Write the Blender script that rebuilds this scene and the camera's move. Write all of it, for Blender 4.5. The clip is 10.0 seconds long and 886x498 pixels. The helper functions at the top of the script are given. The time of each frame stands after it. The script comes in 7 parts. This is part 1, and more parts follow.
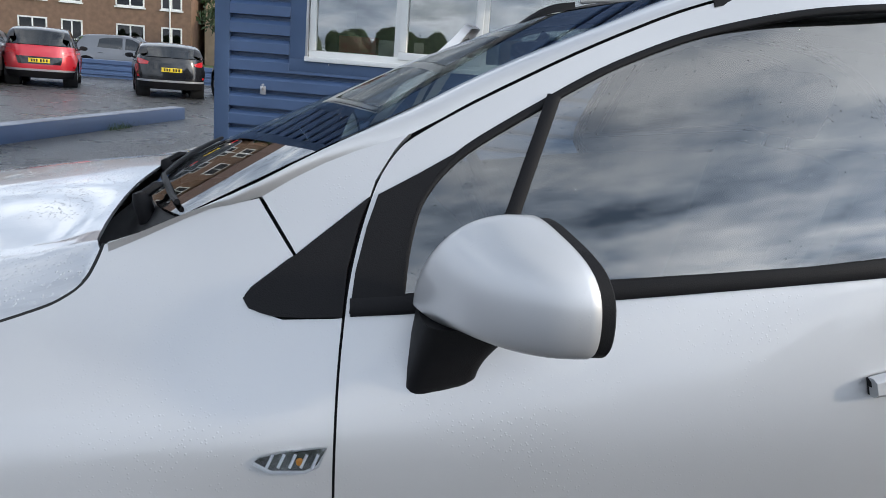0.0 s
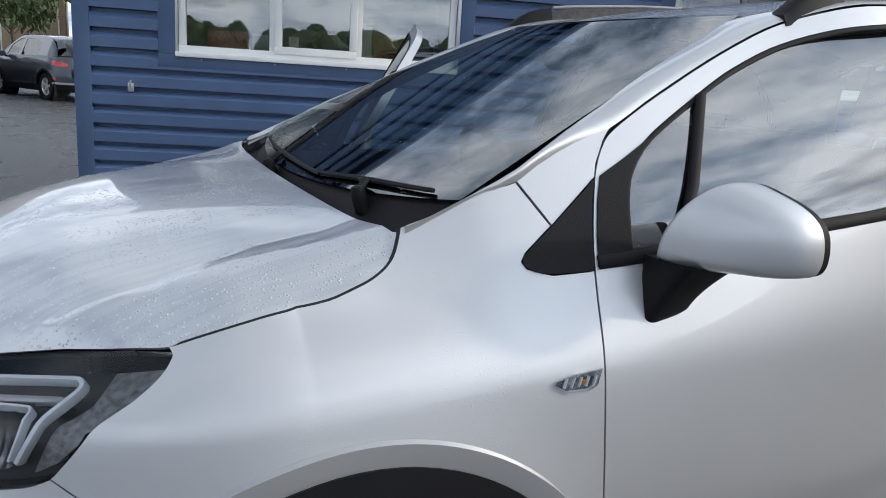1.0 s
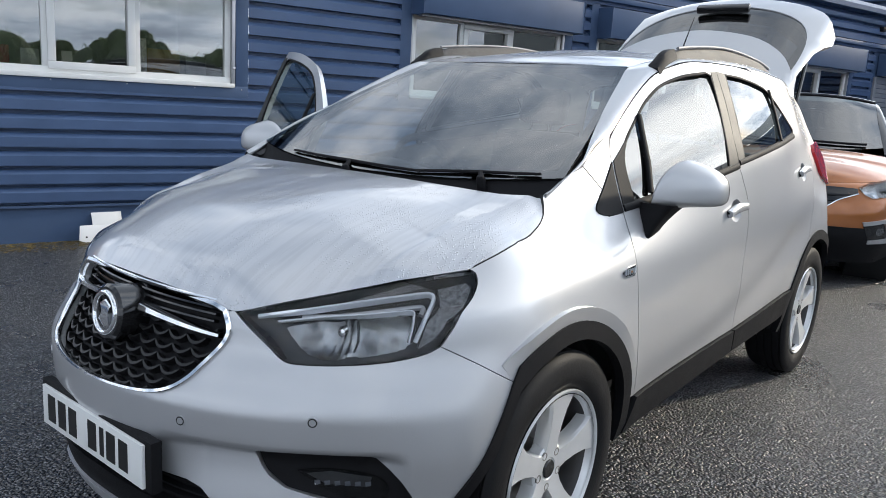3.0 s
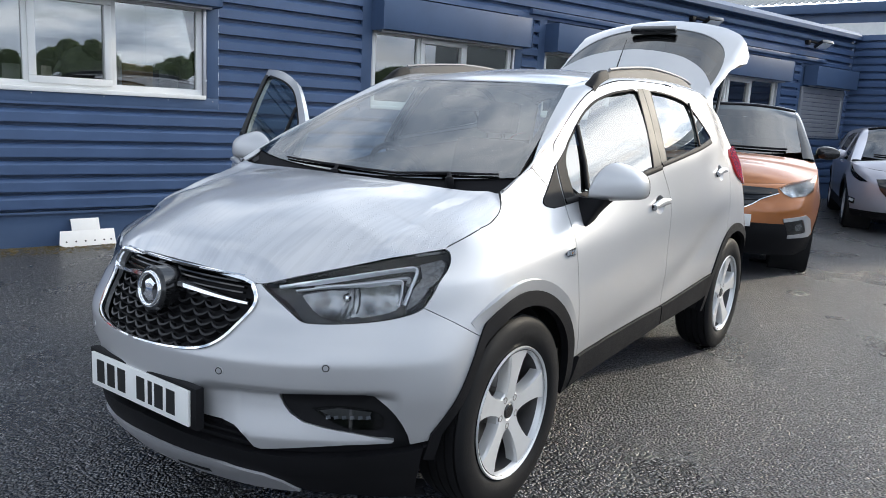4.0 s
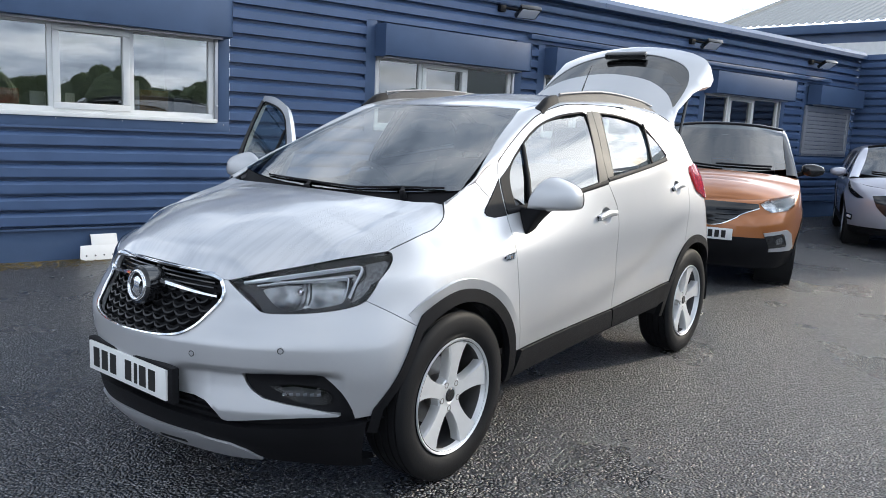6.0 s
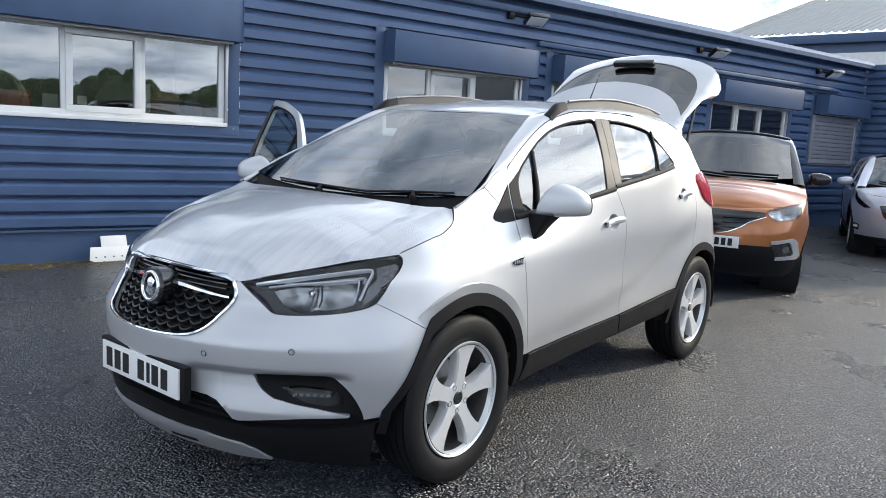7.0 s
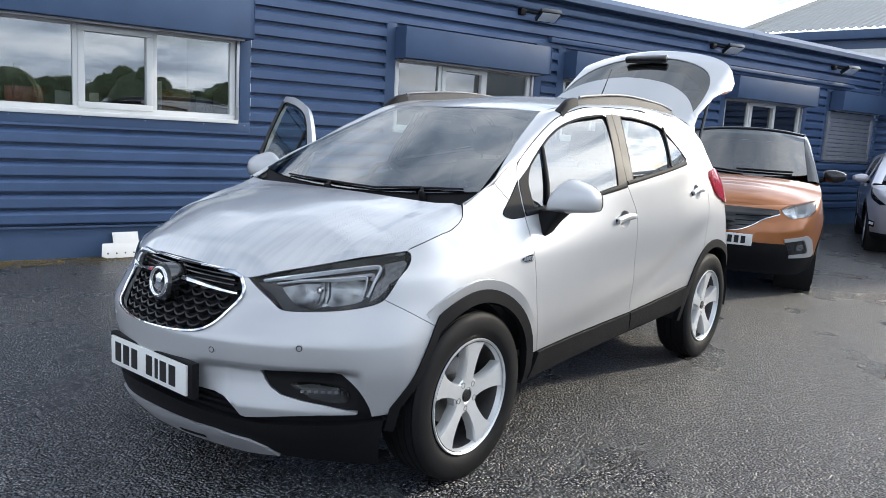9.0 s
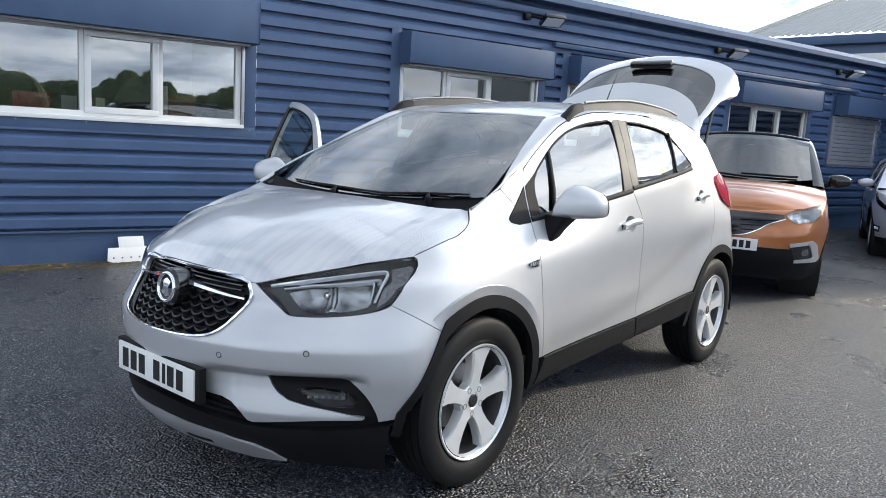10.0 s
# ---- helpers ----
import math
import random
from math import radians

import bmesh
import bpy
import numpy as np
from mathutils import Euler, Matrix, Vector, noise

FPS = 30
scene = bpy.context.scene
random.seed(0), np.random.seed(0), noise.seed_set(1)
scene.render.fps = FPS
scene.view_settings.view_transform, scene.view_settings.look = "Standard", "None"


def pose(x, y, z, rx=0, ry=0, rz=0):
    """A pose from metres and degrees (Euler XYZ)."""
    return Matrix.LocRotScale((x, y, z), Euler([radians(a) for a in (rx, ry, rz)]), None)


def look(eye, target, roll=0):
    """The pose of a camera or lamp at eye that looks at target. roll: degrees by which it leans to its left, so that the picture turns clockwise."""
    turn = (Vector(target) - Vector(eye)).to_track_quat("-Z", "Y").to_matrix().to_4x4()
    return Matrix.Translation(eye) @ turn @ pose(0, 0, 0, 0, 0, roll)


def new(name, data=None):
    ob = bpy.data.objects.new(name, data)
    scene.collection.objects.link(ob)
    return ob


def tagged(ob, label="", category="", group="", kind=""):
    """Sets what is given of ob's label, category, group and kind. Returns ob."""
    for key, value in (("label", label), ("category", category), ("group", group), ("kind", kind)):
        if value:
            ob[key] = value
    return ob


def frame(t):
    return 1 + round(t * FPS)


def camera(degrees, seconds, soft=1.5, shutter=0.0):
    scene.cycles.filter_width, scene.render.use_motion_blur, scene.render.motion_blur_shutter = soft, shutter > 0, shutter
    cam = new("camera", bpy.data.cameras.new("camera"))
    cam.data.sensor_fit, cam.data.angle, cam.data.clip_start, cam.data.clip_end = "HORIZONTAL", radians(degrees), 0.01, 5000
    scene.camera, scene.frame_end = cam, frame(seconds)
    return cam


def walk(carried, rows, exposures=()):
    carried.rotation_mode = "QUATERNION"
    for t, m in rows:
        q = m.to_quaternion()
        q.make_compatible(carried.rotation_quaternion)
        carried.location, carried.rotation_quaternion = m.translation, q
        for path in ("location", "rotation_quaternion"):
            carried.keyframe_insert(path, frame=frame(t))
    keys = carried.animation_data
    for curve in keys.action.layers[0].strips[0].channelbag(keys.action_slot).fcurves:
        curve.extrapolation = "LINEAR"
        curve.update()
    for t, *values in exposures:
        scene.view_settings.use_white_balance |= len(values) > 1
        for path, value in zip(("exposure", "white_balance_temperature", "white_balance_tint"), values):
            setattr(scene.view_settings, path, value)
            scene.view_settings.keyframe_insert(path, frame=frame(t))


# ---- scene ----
from mathutils import geometry

cam = camera(60.8, 10.0, 0.8)
PATH = [
    (0, (0.373, -1.734, 1.355), (0.714, 0.181, 0.892), 4.7),
    (0.5, (0.027, -1.818, 1.344), (0.604, 0.041, 0.883), 4.3),
    (1, (-0.346, -1.808, 1.341), (0.481, -0.044, 0.885), 3.8),
    (1.5, (-0.729, -1.836, 1.352), (0.344, -0.209, 0.907), 3.7),
    (2, (-1.058, -1.791, 1.334), (0.225, -0.319, 0.903), 3.6),
    (2.2, (-1.187, -1.761, 1.346), (0.164, -0.35, 0.919), 3.7),
    (3.3, (-1.919, -1.9, 1.345), (-0.356, -0.712, 0.964), 3.3),
    (3.5, (-2.012, -1.966, 1.341), (-0.431, -0.8, 0.964), 3.3),
    (4, (-2.189, -2.081, 1.367), (-0.585, -0.943, 1.002), 3.2),
    (4.5, (-2.303, -2.203, 1.368), (-0.698, -1.063, 1.013), 3.0),
    (5, (-2.309, -2.382, 1.371), (-0.714, -1.226, 1.025), 2.9),
    (5.5, (-2.294, -2.51, 1.376), (-0.713, -1.331, 1.043), 2.8),
    (6, (-2.322, -2.554, 1.388), (-0.754, -1.353, 1.072), 2.8),
    (7.5, (-2.36, -2.563, 1.384), (-0.802, -1.347, 1.084), 3.5),
    (8, (-2.35, -2.565, 1.383), (-0.797, -1.342, 1.077), 3.5),
    (8.5, (-2.346, -2.558, 1.38), (-0.799, -1.329, 1.069), 3.4),
    (9, (-2.336, -2.558, 1.379), (-0.795, -1.321, 1.069), 3.3),
    (9.5, (-2.34, -2.557, 1.384), (-0.802, -1.315, 1.078), 3.3),
    (10, (-2.347, -2.552, 1.385), (-0.811, -1.306, 1.085), 3.3),
]
walk(cam, [(t, look(eye, target, roll)) for t, eye, target, roll in PATH],
     [(0.0, -0.18, 6050, 10), (1.0, -0.32, 6050, 10), (2.0, -0.32, 6050, 10), (3.5, -0.06, 6050, 10), (5.0, 0.04, 6000, 10), (10.0, 0.08, 6000, 10)])

# ---- light ----
SUN = Vector((0.85, -0.38, 0.36)).normalized()
world = bpy.data.worlds.new("sky")
scene.world = world
world.use_nodes = True


def build_sky(nt):
    n, l = nt.nodes, nt.links
    n.clear()
    out, bg = n.new("ShaderNodeOutputWorld"), n.new("ShaderNodeBackground")
    sky = n.new("ShaderNodeTexSky")
    sky.sky_type, sky.sun_disc = "NISHITA", False
    sky.sun_elevation, sky.sun_rotation = math.asin(SUN.z), math.atan2(SUN.x, SUN.y)
    sky.dust_density, sky.air_density = 1.5, 1.0
    co, sep = n.new("ShaderNodeTexCoord"), n.new("ShaderNodeSeparateXYZ")
    l.new(co.outputs["Generated"], sep.inputs[0])

    def op(kind, a, b=None, c=None):
        m = n.new("ShaderNodeMath")
        m.operation = kind
        for k, v in enumerate((a, b, c)):
            if v is None:
                continue
            if isinstance(v, (int, float)):
                m.inputs[k].default_value = v
            else:
                l.new(v, m.inputs[k])
        return m.outputs[0]

    up = op("MAXIMUM", sep.outputs[2], 0.0)
    flat = op("ADD", up, 0.22)
    vec = n.new("ShaderNodeCombineXYZ")
    l.new(op("ADD", op("DIVIDE", sep.outputs[0], flat), DRIFT[0]), vec.inputs[0])
    l.new(op("ADD", op("DIVIDE", sep.outputs[1], flat), DRIFT[1]), vec.inputs[1])

    def noise_tex(scale, detail, rough):
        t = n.new("ShaderNodeTexNoise")
        t.inputs["Scale"].default_value, t.inputs["Detail"].default_value, t.inputs["Roughness"].default_value = scale, detail, rough
        l.new(vec.outputs[0], t.inputs["Vector"])
        return t.outputs["Fac"]

    def ramp(v, stops):
        r = n.new("ShaderNodeValToRGB")
        e = r.color_ramp.elements
        while len(e) < len(stops):
            e.new(0.5)
        for k, (p, c) in enumerate(stops):
            e[k].position, e[k].color = p, (*c, 1)
        l.new(v, r.inputs[0])
        return r.outputs[0]

    cover = ramp(noise_tex(1.3, 6, 0.6), [(0.30, (0, 0, 0)), (0.42, (1, 1, 1))])
    toward = n.new("ShaderNodeVectorMath")
    toward.operation = "DOT_PRODUCT"
    l.new(co.outputs["Generated"], toward.inputs[0])
    toward.inputs[1].default_value = SUN
    facing = op("MAXIMUM", toward.outputs["Value"], 0.0)
    halo = op("POWER", facing, 40.0)
    shade = ramp(op("MULTIPLY_ADD", op("POWER", facing, 7.0), 0.075, noise_tex(2.4, 9, 0.60)), [(0.36, CLOUD_DARK), (0.46, CLOUD_MID), (0.60, CLOUD_LIGHT)])
    lit = n.new("ShaderNodeVectorMath")
    lit.operation = "SCALE"
    l.new(shade, lit.inputs[0])
    l.new(op("MULTIPLY", op("MULTIPLY_ADD", op("MINIMUM", op("POWER", facing, 5.0), 0.5), 1.9, 0.85), op("MULTIPLY_ADD", up, -0.60, 1.22)), lit.inputs["Scale"])
    glow = n.new("ShaderNodeMix")
    glow.data_type, glow.blend_type, glow.inputs[0].default_value = "RGBA", "ADD", 1.0
    hal = n.new("ShaderNodeMix")
    hal.data_type = "RGBA"
    hal.inputs["A"].default_value, hal.inputs["B"].default_value = (0, 0, 0, 1), HALO
    l.new(halo, hal.inputs["Factor"])
    l.new(lit.outputs[0], glow.inputs["A"])
    l.new(hal.outputs["Result"], glow.inputs["B"])
    mix = n.new("ShaderNodeMix")
    mix.data_type = "RGBA"
    l.new(cover, mix.inputs["Factor"])
    l.new(sky.outputs[0], mix.inputs["A"])
    l.new(glow.outputs["Result"], mix.inputs["B"])
    low = n.new("ShaderNodeMapRange")
    low.interpolation_type = "SMOOTHSTEP"
    low.inputs["From Min"].default_value, low.inputs["From Max"].default_value = 0.0, 0.26
    low.inputs["To Min"].default_value, low.inputs["To Max"].default_value = 0.6, 0.0
    l.new(sep.outputs[2], low.inputs["Value"])
    haze = n.new("ShaderNodeMix")
    haze.data_type = "RGBA"
    glare = n.new("ShaderNodeVectorMath")
    glare.operation = "SCALE"
    glare.inputs[0].default_value = HAZE[:3]
    l.new(op("MULTIPLY_ADD", facing, 0.47, 0.76), glare.inputs["Scale"])
    l.new(glare.outputs[0], haze.inputs["B"])
    l.new(op("MULTIPLY", low.outputs[0], op("ADD", noise_tex(2.1, 8, 0.62), 0.45)), haze.inputs["Factor"])
    l.new(mix.outputs["Result"], haze.inputs["A"])
    l.new(haze.outputs["Result"], bg.inputs[0])
    bg.inputs[1].default_value = 0.13
    l.new(bg.outputs[0], out.inputs[0])


DRIFT = (7.4, 5.2)
CLOUD_DARK, CLOUD_MID, CLOUD_LIGHT, HALO, HAZE = (2.0, 2.7, 3.8), (7.6, 8.7, 10.2), (17.6, 17.8, 17.8), (13.0, 11.2, 7.6, 1), (10.2, 10.9, 12.0, 1)
build_sky(world.node_tree)
sun_data = bpy.data.lights.new("sun", "SUN")
sun_data.energy, sun_data.angle, sun_data.color = 2.4, radians(3), (1.0, 0.84, 0.61)
sun = new("sun", sun_data)
sun.matrix_world = look((30, -14, 14), (30 - SUN.x, -14 - SUN.y, 14 - SUN.z))


# ---- materials ----
def material(name, base, rough=0.5, metal=0.0, coat=0.0, vary=0.08, scale=6.0, fine=0.0, fine_scale=200.0, spec=0.5):
    """A principled surface with variation at two scales: broad stains, and a fine grain in the relief."""
    m = bpy.data.materials.new(name)
    m.use_nodes = True
    n, l = m.node_tree.nodes, m.node_tree.links
    b = n["Principled BSDF"]
    b.inputs["Roughness"].default_value, b.inputs["Metallic"].default_value = rough, metal
    b.inputs["Coat Weight"].default_value, b.inputs["Coat Roughness"].default_value = coat, 0.04
    if coat >= 1:
        b.inputs["Coat IOR"].default_value = 1.45
    b.inputs["Specular IOR Level"].default_value = spec
    co = n.new("ShaderNodeTexCoord")
    t = n.new("ShaderNodeTexNoise")
    t.inputs["Scale"].default_value, t.inputs["Detail"].default_value = scale, 6
    l.new(co.outputs["Object"], t.inputs["Vector"])
    r = n.new("ShaderNodeValToRGB")
    r.color_ramp.elements[0].position, r.color_ramp.elements[1].position = 0.3, 0.7
    r.color_ramp.elements[0].color = (*[max(0, c * (1 - vary)) for c in base], 1)
    r.color_ramp.elements[1].color = (*[min(1, c * (1 + vary)) for c in base], 1)
    l.new(t.outputs["Fac"], r.inputs[0])
    l.new(r.outputs[0], b.inputs["Base Color"])
    if vary:
        rr = n.new("ShaderNodeMapRange")
        rr.inputs["To Min"].default_value, rr.inputs["To Max"].default_value = rough * (1 - vary), min(1, rough * (1 + vary))
        l.new(t.outputs["Fac"], rr.inputs["Value"])
        l.new(rr.outputs[0], b.inputs["Roughness"])
    if fine:
        g = n.new("ShaderNodeTexNoise")
        g.inputs["Scale"].default_value, g.inputs["Detail"].default_value = fine_scale, 3
        l.new(co.outputs["Object"], g.inputs["Vector"])
        bp = n.new("ShaderNodeBump")
        bp.inputs["Strength"].default_value, bp.inputs["Distance"].default_value = fine, 0.002
        l.new(g.outputs["Fac"], bp.inputs["Height"])
        l.new(bp.outputs[0], b.inputs["Normal"])
    return m


def glass(name, tint, ior=1.5, rough=0.0, drops=0.0):
    """Thin glass: clear or tinted straight through, mirror by Fresnel."""
    m = bpy.data.materials.new(name)
    m.use_nodes = True
    n, l = m.node_tree.nodes, m.node_tree.links
    n.clear()
    out, mix, fr = n.new("ShaderNodeOutputMaterial"), n.new("ShaderNodeMixShader"), n.new("ShaderNodeFresnel")
    tr, gl = n.new("ShaderNodeBsdfTransparent"), n.new("ShaderNodeBsdfGlossy")
    fr.inputs[0].default_value = ior
    tr.inputs[0].default_value = (*tint, 1)
    gl.inputs["Roughness"].default_value = rough
    if drops:
        # standing rain drops, some cells only
        co, v, sep = n.new("ShaderNodeTexCoord"), n.new("ShaderNodeTexVoronoi"), n.new("ShaderNodeSeparateColor")
        v.inputs["Scale"].default_value = drops
        l.new(co.outputs["Object"], v.inputs["Vector"])
        l.new(v.outputs["Color"], sep.inputs[0])
        few = n.new("ShaderNodeMath")
        few.operation, few.inputs[1].default_value = "GREATER_THAN", 0.72
        l.new(sep.outputs[0], few.inputs[0])
        dome = n.new("ShaderNodeMapRange")
        dome.inputs["From Min"].default_value, dome.inputs["From Max"].default_value = 0.0, 0.17
        dome.inputs["To Min"].default_value, dome.inputs["To Max"].default_value = 1.0, 0.0
        l.new(v.outputs["Distance"], dome.inputs["Value"])
        mul = n.new("ShaderNodeMath")
        mul.operation = "MULTIPLY"
        l.new(few.outputs[0], mul.inputs[0])
        l.new(dome.outputs[0], mul.inputs[1])
        bp = n.new("ShaderNodeBump")
        bp.inputs["Strength"].default_value, bp.inputs["Distance"].default_value = 1.0, 0.002
        l.new(mul.outputs[0], bp.inputs["Height"])
        l.new(bp.outputs[0], gl.inputs["Normal"])
        l.new(bp.outputs[0], fr.inputs["Normal"])
    l.new(fr.outputs[0], mix.inputs[0])
    l.new(tr.outputs[0], mix.inputs[1])
    l.new(gl.outputs[0], mix.inputs[2])
    l.new(mix.outputs[0], out.inputs[0])
    return m


def droplets(m, dens=55.0, amount=0.5, size=0.28):
    """Adds standing rain drops to a paint: small domes in the relief."""
    n, l = m.node_tree.nodes, m.node_tree.links
    b = n["Principled BSDF"]
    co = n.new("ShaderNodeTexCoord")
    v = n.new("ShaderNodeTexVoronoi")
    v.inputs["Scale"].default_value = dens
    l.new(co.outputs["Object"], v.inputs["Vector"])
    r = n.new("ShaderNodeMapRange")
    r.interpolation_type = "SMOOTHSTEP"
    r.inputs["From Min"].default_value, r.inputs["From Max"].default_value = 0.0, size
    r.inputs["To Min"].default_value, r.inputs["To Max"].default_value = 1.0, 0.0
    l.new(v.outputs["Distance"], r.inputs["Value"])
    t = n.new("ShaderNodeTexNoise")
    t.inputs["Scale"].default_value, t.inputs["Detail"].default_value = 5.0, 4
    l.new(co.outputs["Object"], t.inputs["Vector"])
    k = n.new("ShaderNodeMapRange")
    k.inputs["From Min"].default_value, k.inputs["From Max"].default_value = 0.44, 0.58
    l.new(t.outputs["Fac"], k.inputs["Value"])
    mu = n.new("ShaderNodeMath")
    mu.operation = "MULTIPLY"
    l.new(r.outputs[0], mu.inputs[0])
    l.new(k.outputs[0], mu.inputs[1])
    bp = n.new("ShaderNodeBump")
    bp.inputs["Strength"].default_value, bp.inputs["Distance"].default_value = amount, 0.004
    l.new(mu.outputs[0], bp.inputs["Height"])
    l.new(bp.outputs[0], b.inputs["Coat Normal"])
    l.new(bp.outputs[0], b.inputs["Normal"])
    return m


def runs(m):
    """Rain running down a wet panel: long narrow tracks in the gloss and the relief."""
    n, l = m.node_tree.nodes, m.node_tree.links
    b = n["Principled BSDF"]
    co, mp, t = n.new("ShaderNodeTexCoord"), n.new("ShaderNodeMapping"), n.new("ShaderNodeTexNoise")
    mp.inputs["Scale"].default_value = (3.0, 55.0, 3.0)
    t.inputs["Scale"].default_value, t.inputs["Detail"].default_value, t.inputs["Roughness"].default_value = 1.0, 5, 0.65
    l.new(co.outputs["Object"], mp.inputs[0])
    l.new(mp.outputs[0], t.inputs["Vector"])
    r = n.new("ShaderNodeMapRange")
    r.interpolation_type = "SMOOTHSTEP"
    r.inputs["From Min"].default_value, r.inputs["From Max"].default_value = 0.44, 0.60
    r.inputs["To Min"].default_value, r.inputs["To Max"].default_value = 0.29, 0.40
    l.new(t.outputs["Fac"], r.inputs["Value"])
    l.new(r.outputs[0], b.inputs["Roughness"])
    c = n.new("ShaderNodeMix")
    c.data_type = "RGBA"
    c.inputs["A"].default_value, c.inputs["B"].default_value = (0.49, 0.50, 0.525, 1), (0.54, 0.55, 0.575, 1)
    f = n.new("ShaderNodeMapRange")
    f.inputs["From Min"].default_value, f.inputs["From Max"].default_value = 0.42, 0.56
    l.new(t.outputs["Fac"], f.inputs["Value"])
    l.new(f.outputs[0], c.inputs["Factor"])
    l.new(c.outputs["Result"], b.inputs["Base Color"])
    return m


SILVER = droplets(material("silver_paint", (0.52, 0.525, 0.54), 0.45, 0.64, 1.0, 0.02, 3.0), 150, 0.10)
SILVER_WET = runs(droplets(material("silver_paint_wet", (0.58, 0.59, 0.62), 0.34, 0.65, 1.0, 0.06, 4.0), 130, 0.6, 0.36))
RAIL_GREY = material("rail_grey", (0.045, 0.045, 0.048), 0.55, 0.0, 0, 0.35, 60, 0.4, 160, 0.22)
RAIL = material("rail_satin", (0.24, 0.24, 0.25), 0.55, 0.3, 0, 0.06)
# Speckled grey: sky glints in the lens's rain drops, put into the colour.
LAMP_SIDE_GLINT = material("lamp_side_glint", (0.20, 0.20, 0.205), 0.4, 0.3, 0, 0.5, 90, 0.5, 160)
BOWL = material("bright_reflector", (0.62, 0.63, 0.64), 0.22, 0.95, 0, 0.5, 16, 1.0, 26)
FACET = material("faceted_reflector", (0.22, 0.225, 0.23), 0.17, 0.95, 0, 0.7, 22, 1.0, 30)
LAMP_GREY = material("lamp_housing", (0.012, 0.013, 0.015), 0.40, 0, 0, 0.2, 30, 0.3, 150)
BARREL = material("rim_inner", (0.06, 0.06, 0.063), 0.45, 0.5, 0, 0.25, 18)
SMOKED = glass("smoked_lens", (0.34, 0.35, 0.37), 1.4)
TRIM = material("black_plastic", (0.008, 0.008, 0.0095), 0.6, 0, 0, 0.15, 8, 0.25, 500, 0.16)
PILLAR = material("pillar_black", (0.03, 0.03, 0.031), 0.5, 0, 0.0, 0.15, 8, 0.15, 500, 0.25)
GLOSS = material("gloss_black", (0.012, 0.012, 0.013), 0.12, 0, 0.3, 0.05)
SCALE = material("grille_plastic", (0.012, 0.012, 0.013), 0.38, 0, 0, 0.1, 8, 0, 200, 0.35)
DARK = material("dark_void", (0.008, 0.008, 0.009), 0.8, 0, 0, 0.1)
LINER = material("arch_liner", (0.015, 0.015, 0.016), 0.9, 0, 0, 0.2, 12, 0.3, 90)
CHROME = material("chrome", (0.80, 0.81, 0.83), 0.10, 1.0, 0, 0.03)
ALLOY = material("alloy_paint", (0.70, 0.71, 0.72), 0.30, 0.40, 0.4, 0.05, 12)
RUBBER = material("tyre_rubber", (0.008, 0.008, 0.009), 0.6, 0, 0, 0.25, 14, 0.4, 160, 0.22)
SATIN = material("satin_silver", (0.50, 0.50, 0.52), 0.38, 0.6, 0, 0.06)
STEEL = material("brake_steel", (0.32, 0.31, 0.30), 0.4, 0.9, 0, 0.2, 20)
GLASS = glass("window_glass", (0.40, 0.48, 0.455), 2.9, 0.0, 140.0)
SCREEN = glass("windscreen_glass", (0.42, 0.52, 0.50), 3.0, 0.0, 70.0)
TINTED = glass("tinted_glass", (0.10, 0.125, 0.125), 2.2)
CLEAR = glass("lamp_lens", (0.95, 0.96, 0.97), 1.42, 0.0, 150.0)
LED = material("light_guide", (0.86, 0.88, 0.92), 0.25, 0.0, 0.3, 0.02)
RED_LENS = material("red_lens", (0.50, 0.015, 0.02), 0.12, 0, 0.8, 0.1)
AMBER = material("amber_lens", (0.7, 0.3, 0.05), 0.15, 0, 0.5, 0.1)
CABIN = material("cabin_plastic", (0.030, 0.030, 0.033), 0.6, 0, 0, 0.15, 10, 0.2, 300)
CLOTH = material("seat_cloth", (0.045, 0.046, 0.05), 0.9, 0, 0, 0.2, 30, 0.5, 400)
LINING = material("roof_lining", (0.30, 0.30, 0.29), 0.9, 0, 0, 0.05)
BLUE = material("blue_cladding_paint", (0.068, 0.112, 0.218), 0.36, 0, 0, 0.10, 2.5, 0.10, 60)
BLUE_TRIM = material("blue_trim_paint", (0.066, 0.106, 0.195), 0.48, 0, 0, 0.08, 3, 0.05, 60, 0.35)
PVC = material("white_upvc", (0.80, 0.80, 0.78), 0.35, 0, 0, 0.04, 5)
WHITE = material("white_board", (0.82, 0.82, 0.81), 0.4, 0, 0, 0.05)
PLATE_W = material("plate_white", (0.85, 0.85, 0.83), 0.35, 0, 0.2, 0.02)
PLATE_Y = material("plate_yellow", (0.80, 0.58, 0.03), 0.35, 0, 0.2, 0.02)
INK = material("black_ink", (0.01, 0.01, 0.01), 0.4, 0, 0, 0.0)


# ---- building tools ----
def link_mesh(name, verts, faces, mat, parent=None, label="", normals=None, smooth=True):
    me = bpy.data.meshes.new(name)
    me.from_pydata(verts, [], faces)
    if smooth:
        me.shade_smooth()
    if normals is not None:
        me.normals_split_custom_set_from_vertices(normals)
    me.materials.append(mat)
    ob = new(name, me)
    if parent is not None:
        ob.parent = parent
    return tagged(ob, label)


def part(name, bm, mat, parent=None, label="", smooth=30):
    """One mesh object from a bmesh, under a thing or a part."""
    me = bpy.data.meshes.new(name)
    bmesh.ops.recalc_face_normals(bm, faces=bm.faces)
    bm.to_mesh(me)
    bm.free()
    me.materials.append(mat)
    if smooth:
        me.shade_smooth()
        me.set_sharp_from_angle(angle=radians(smooth))
    ob = new(name, me)
    if parent is not None:
        ob.parent = parent
    return tagged(ob, label)


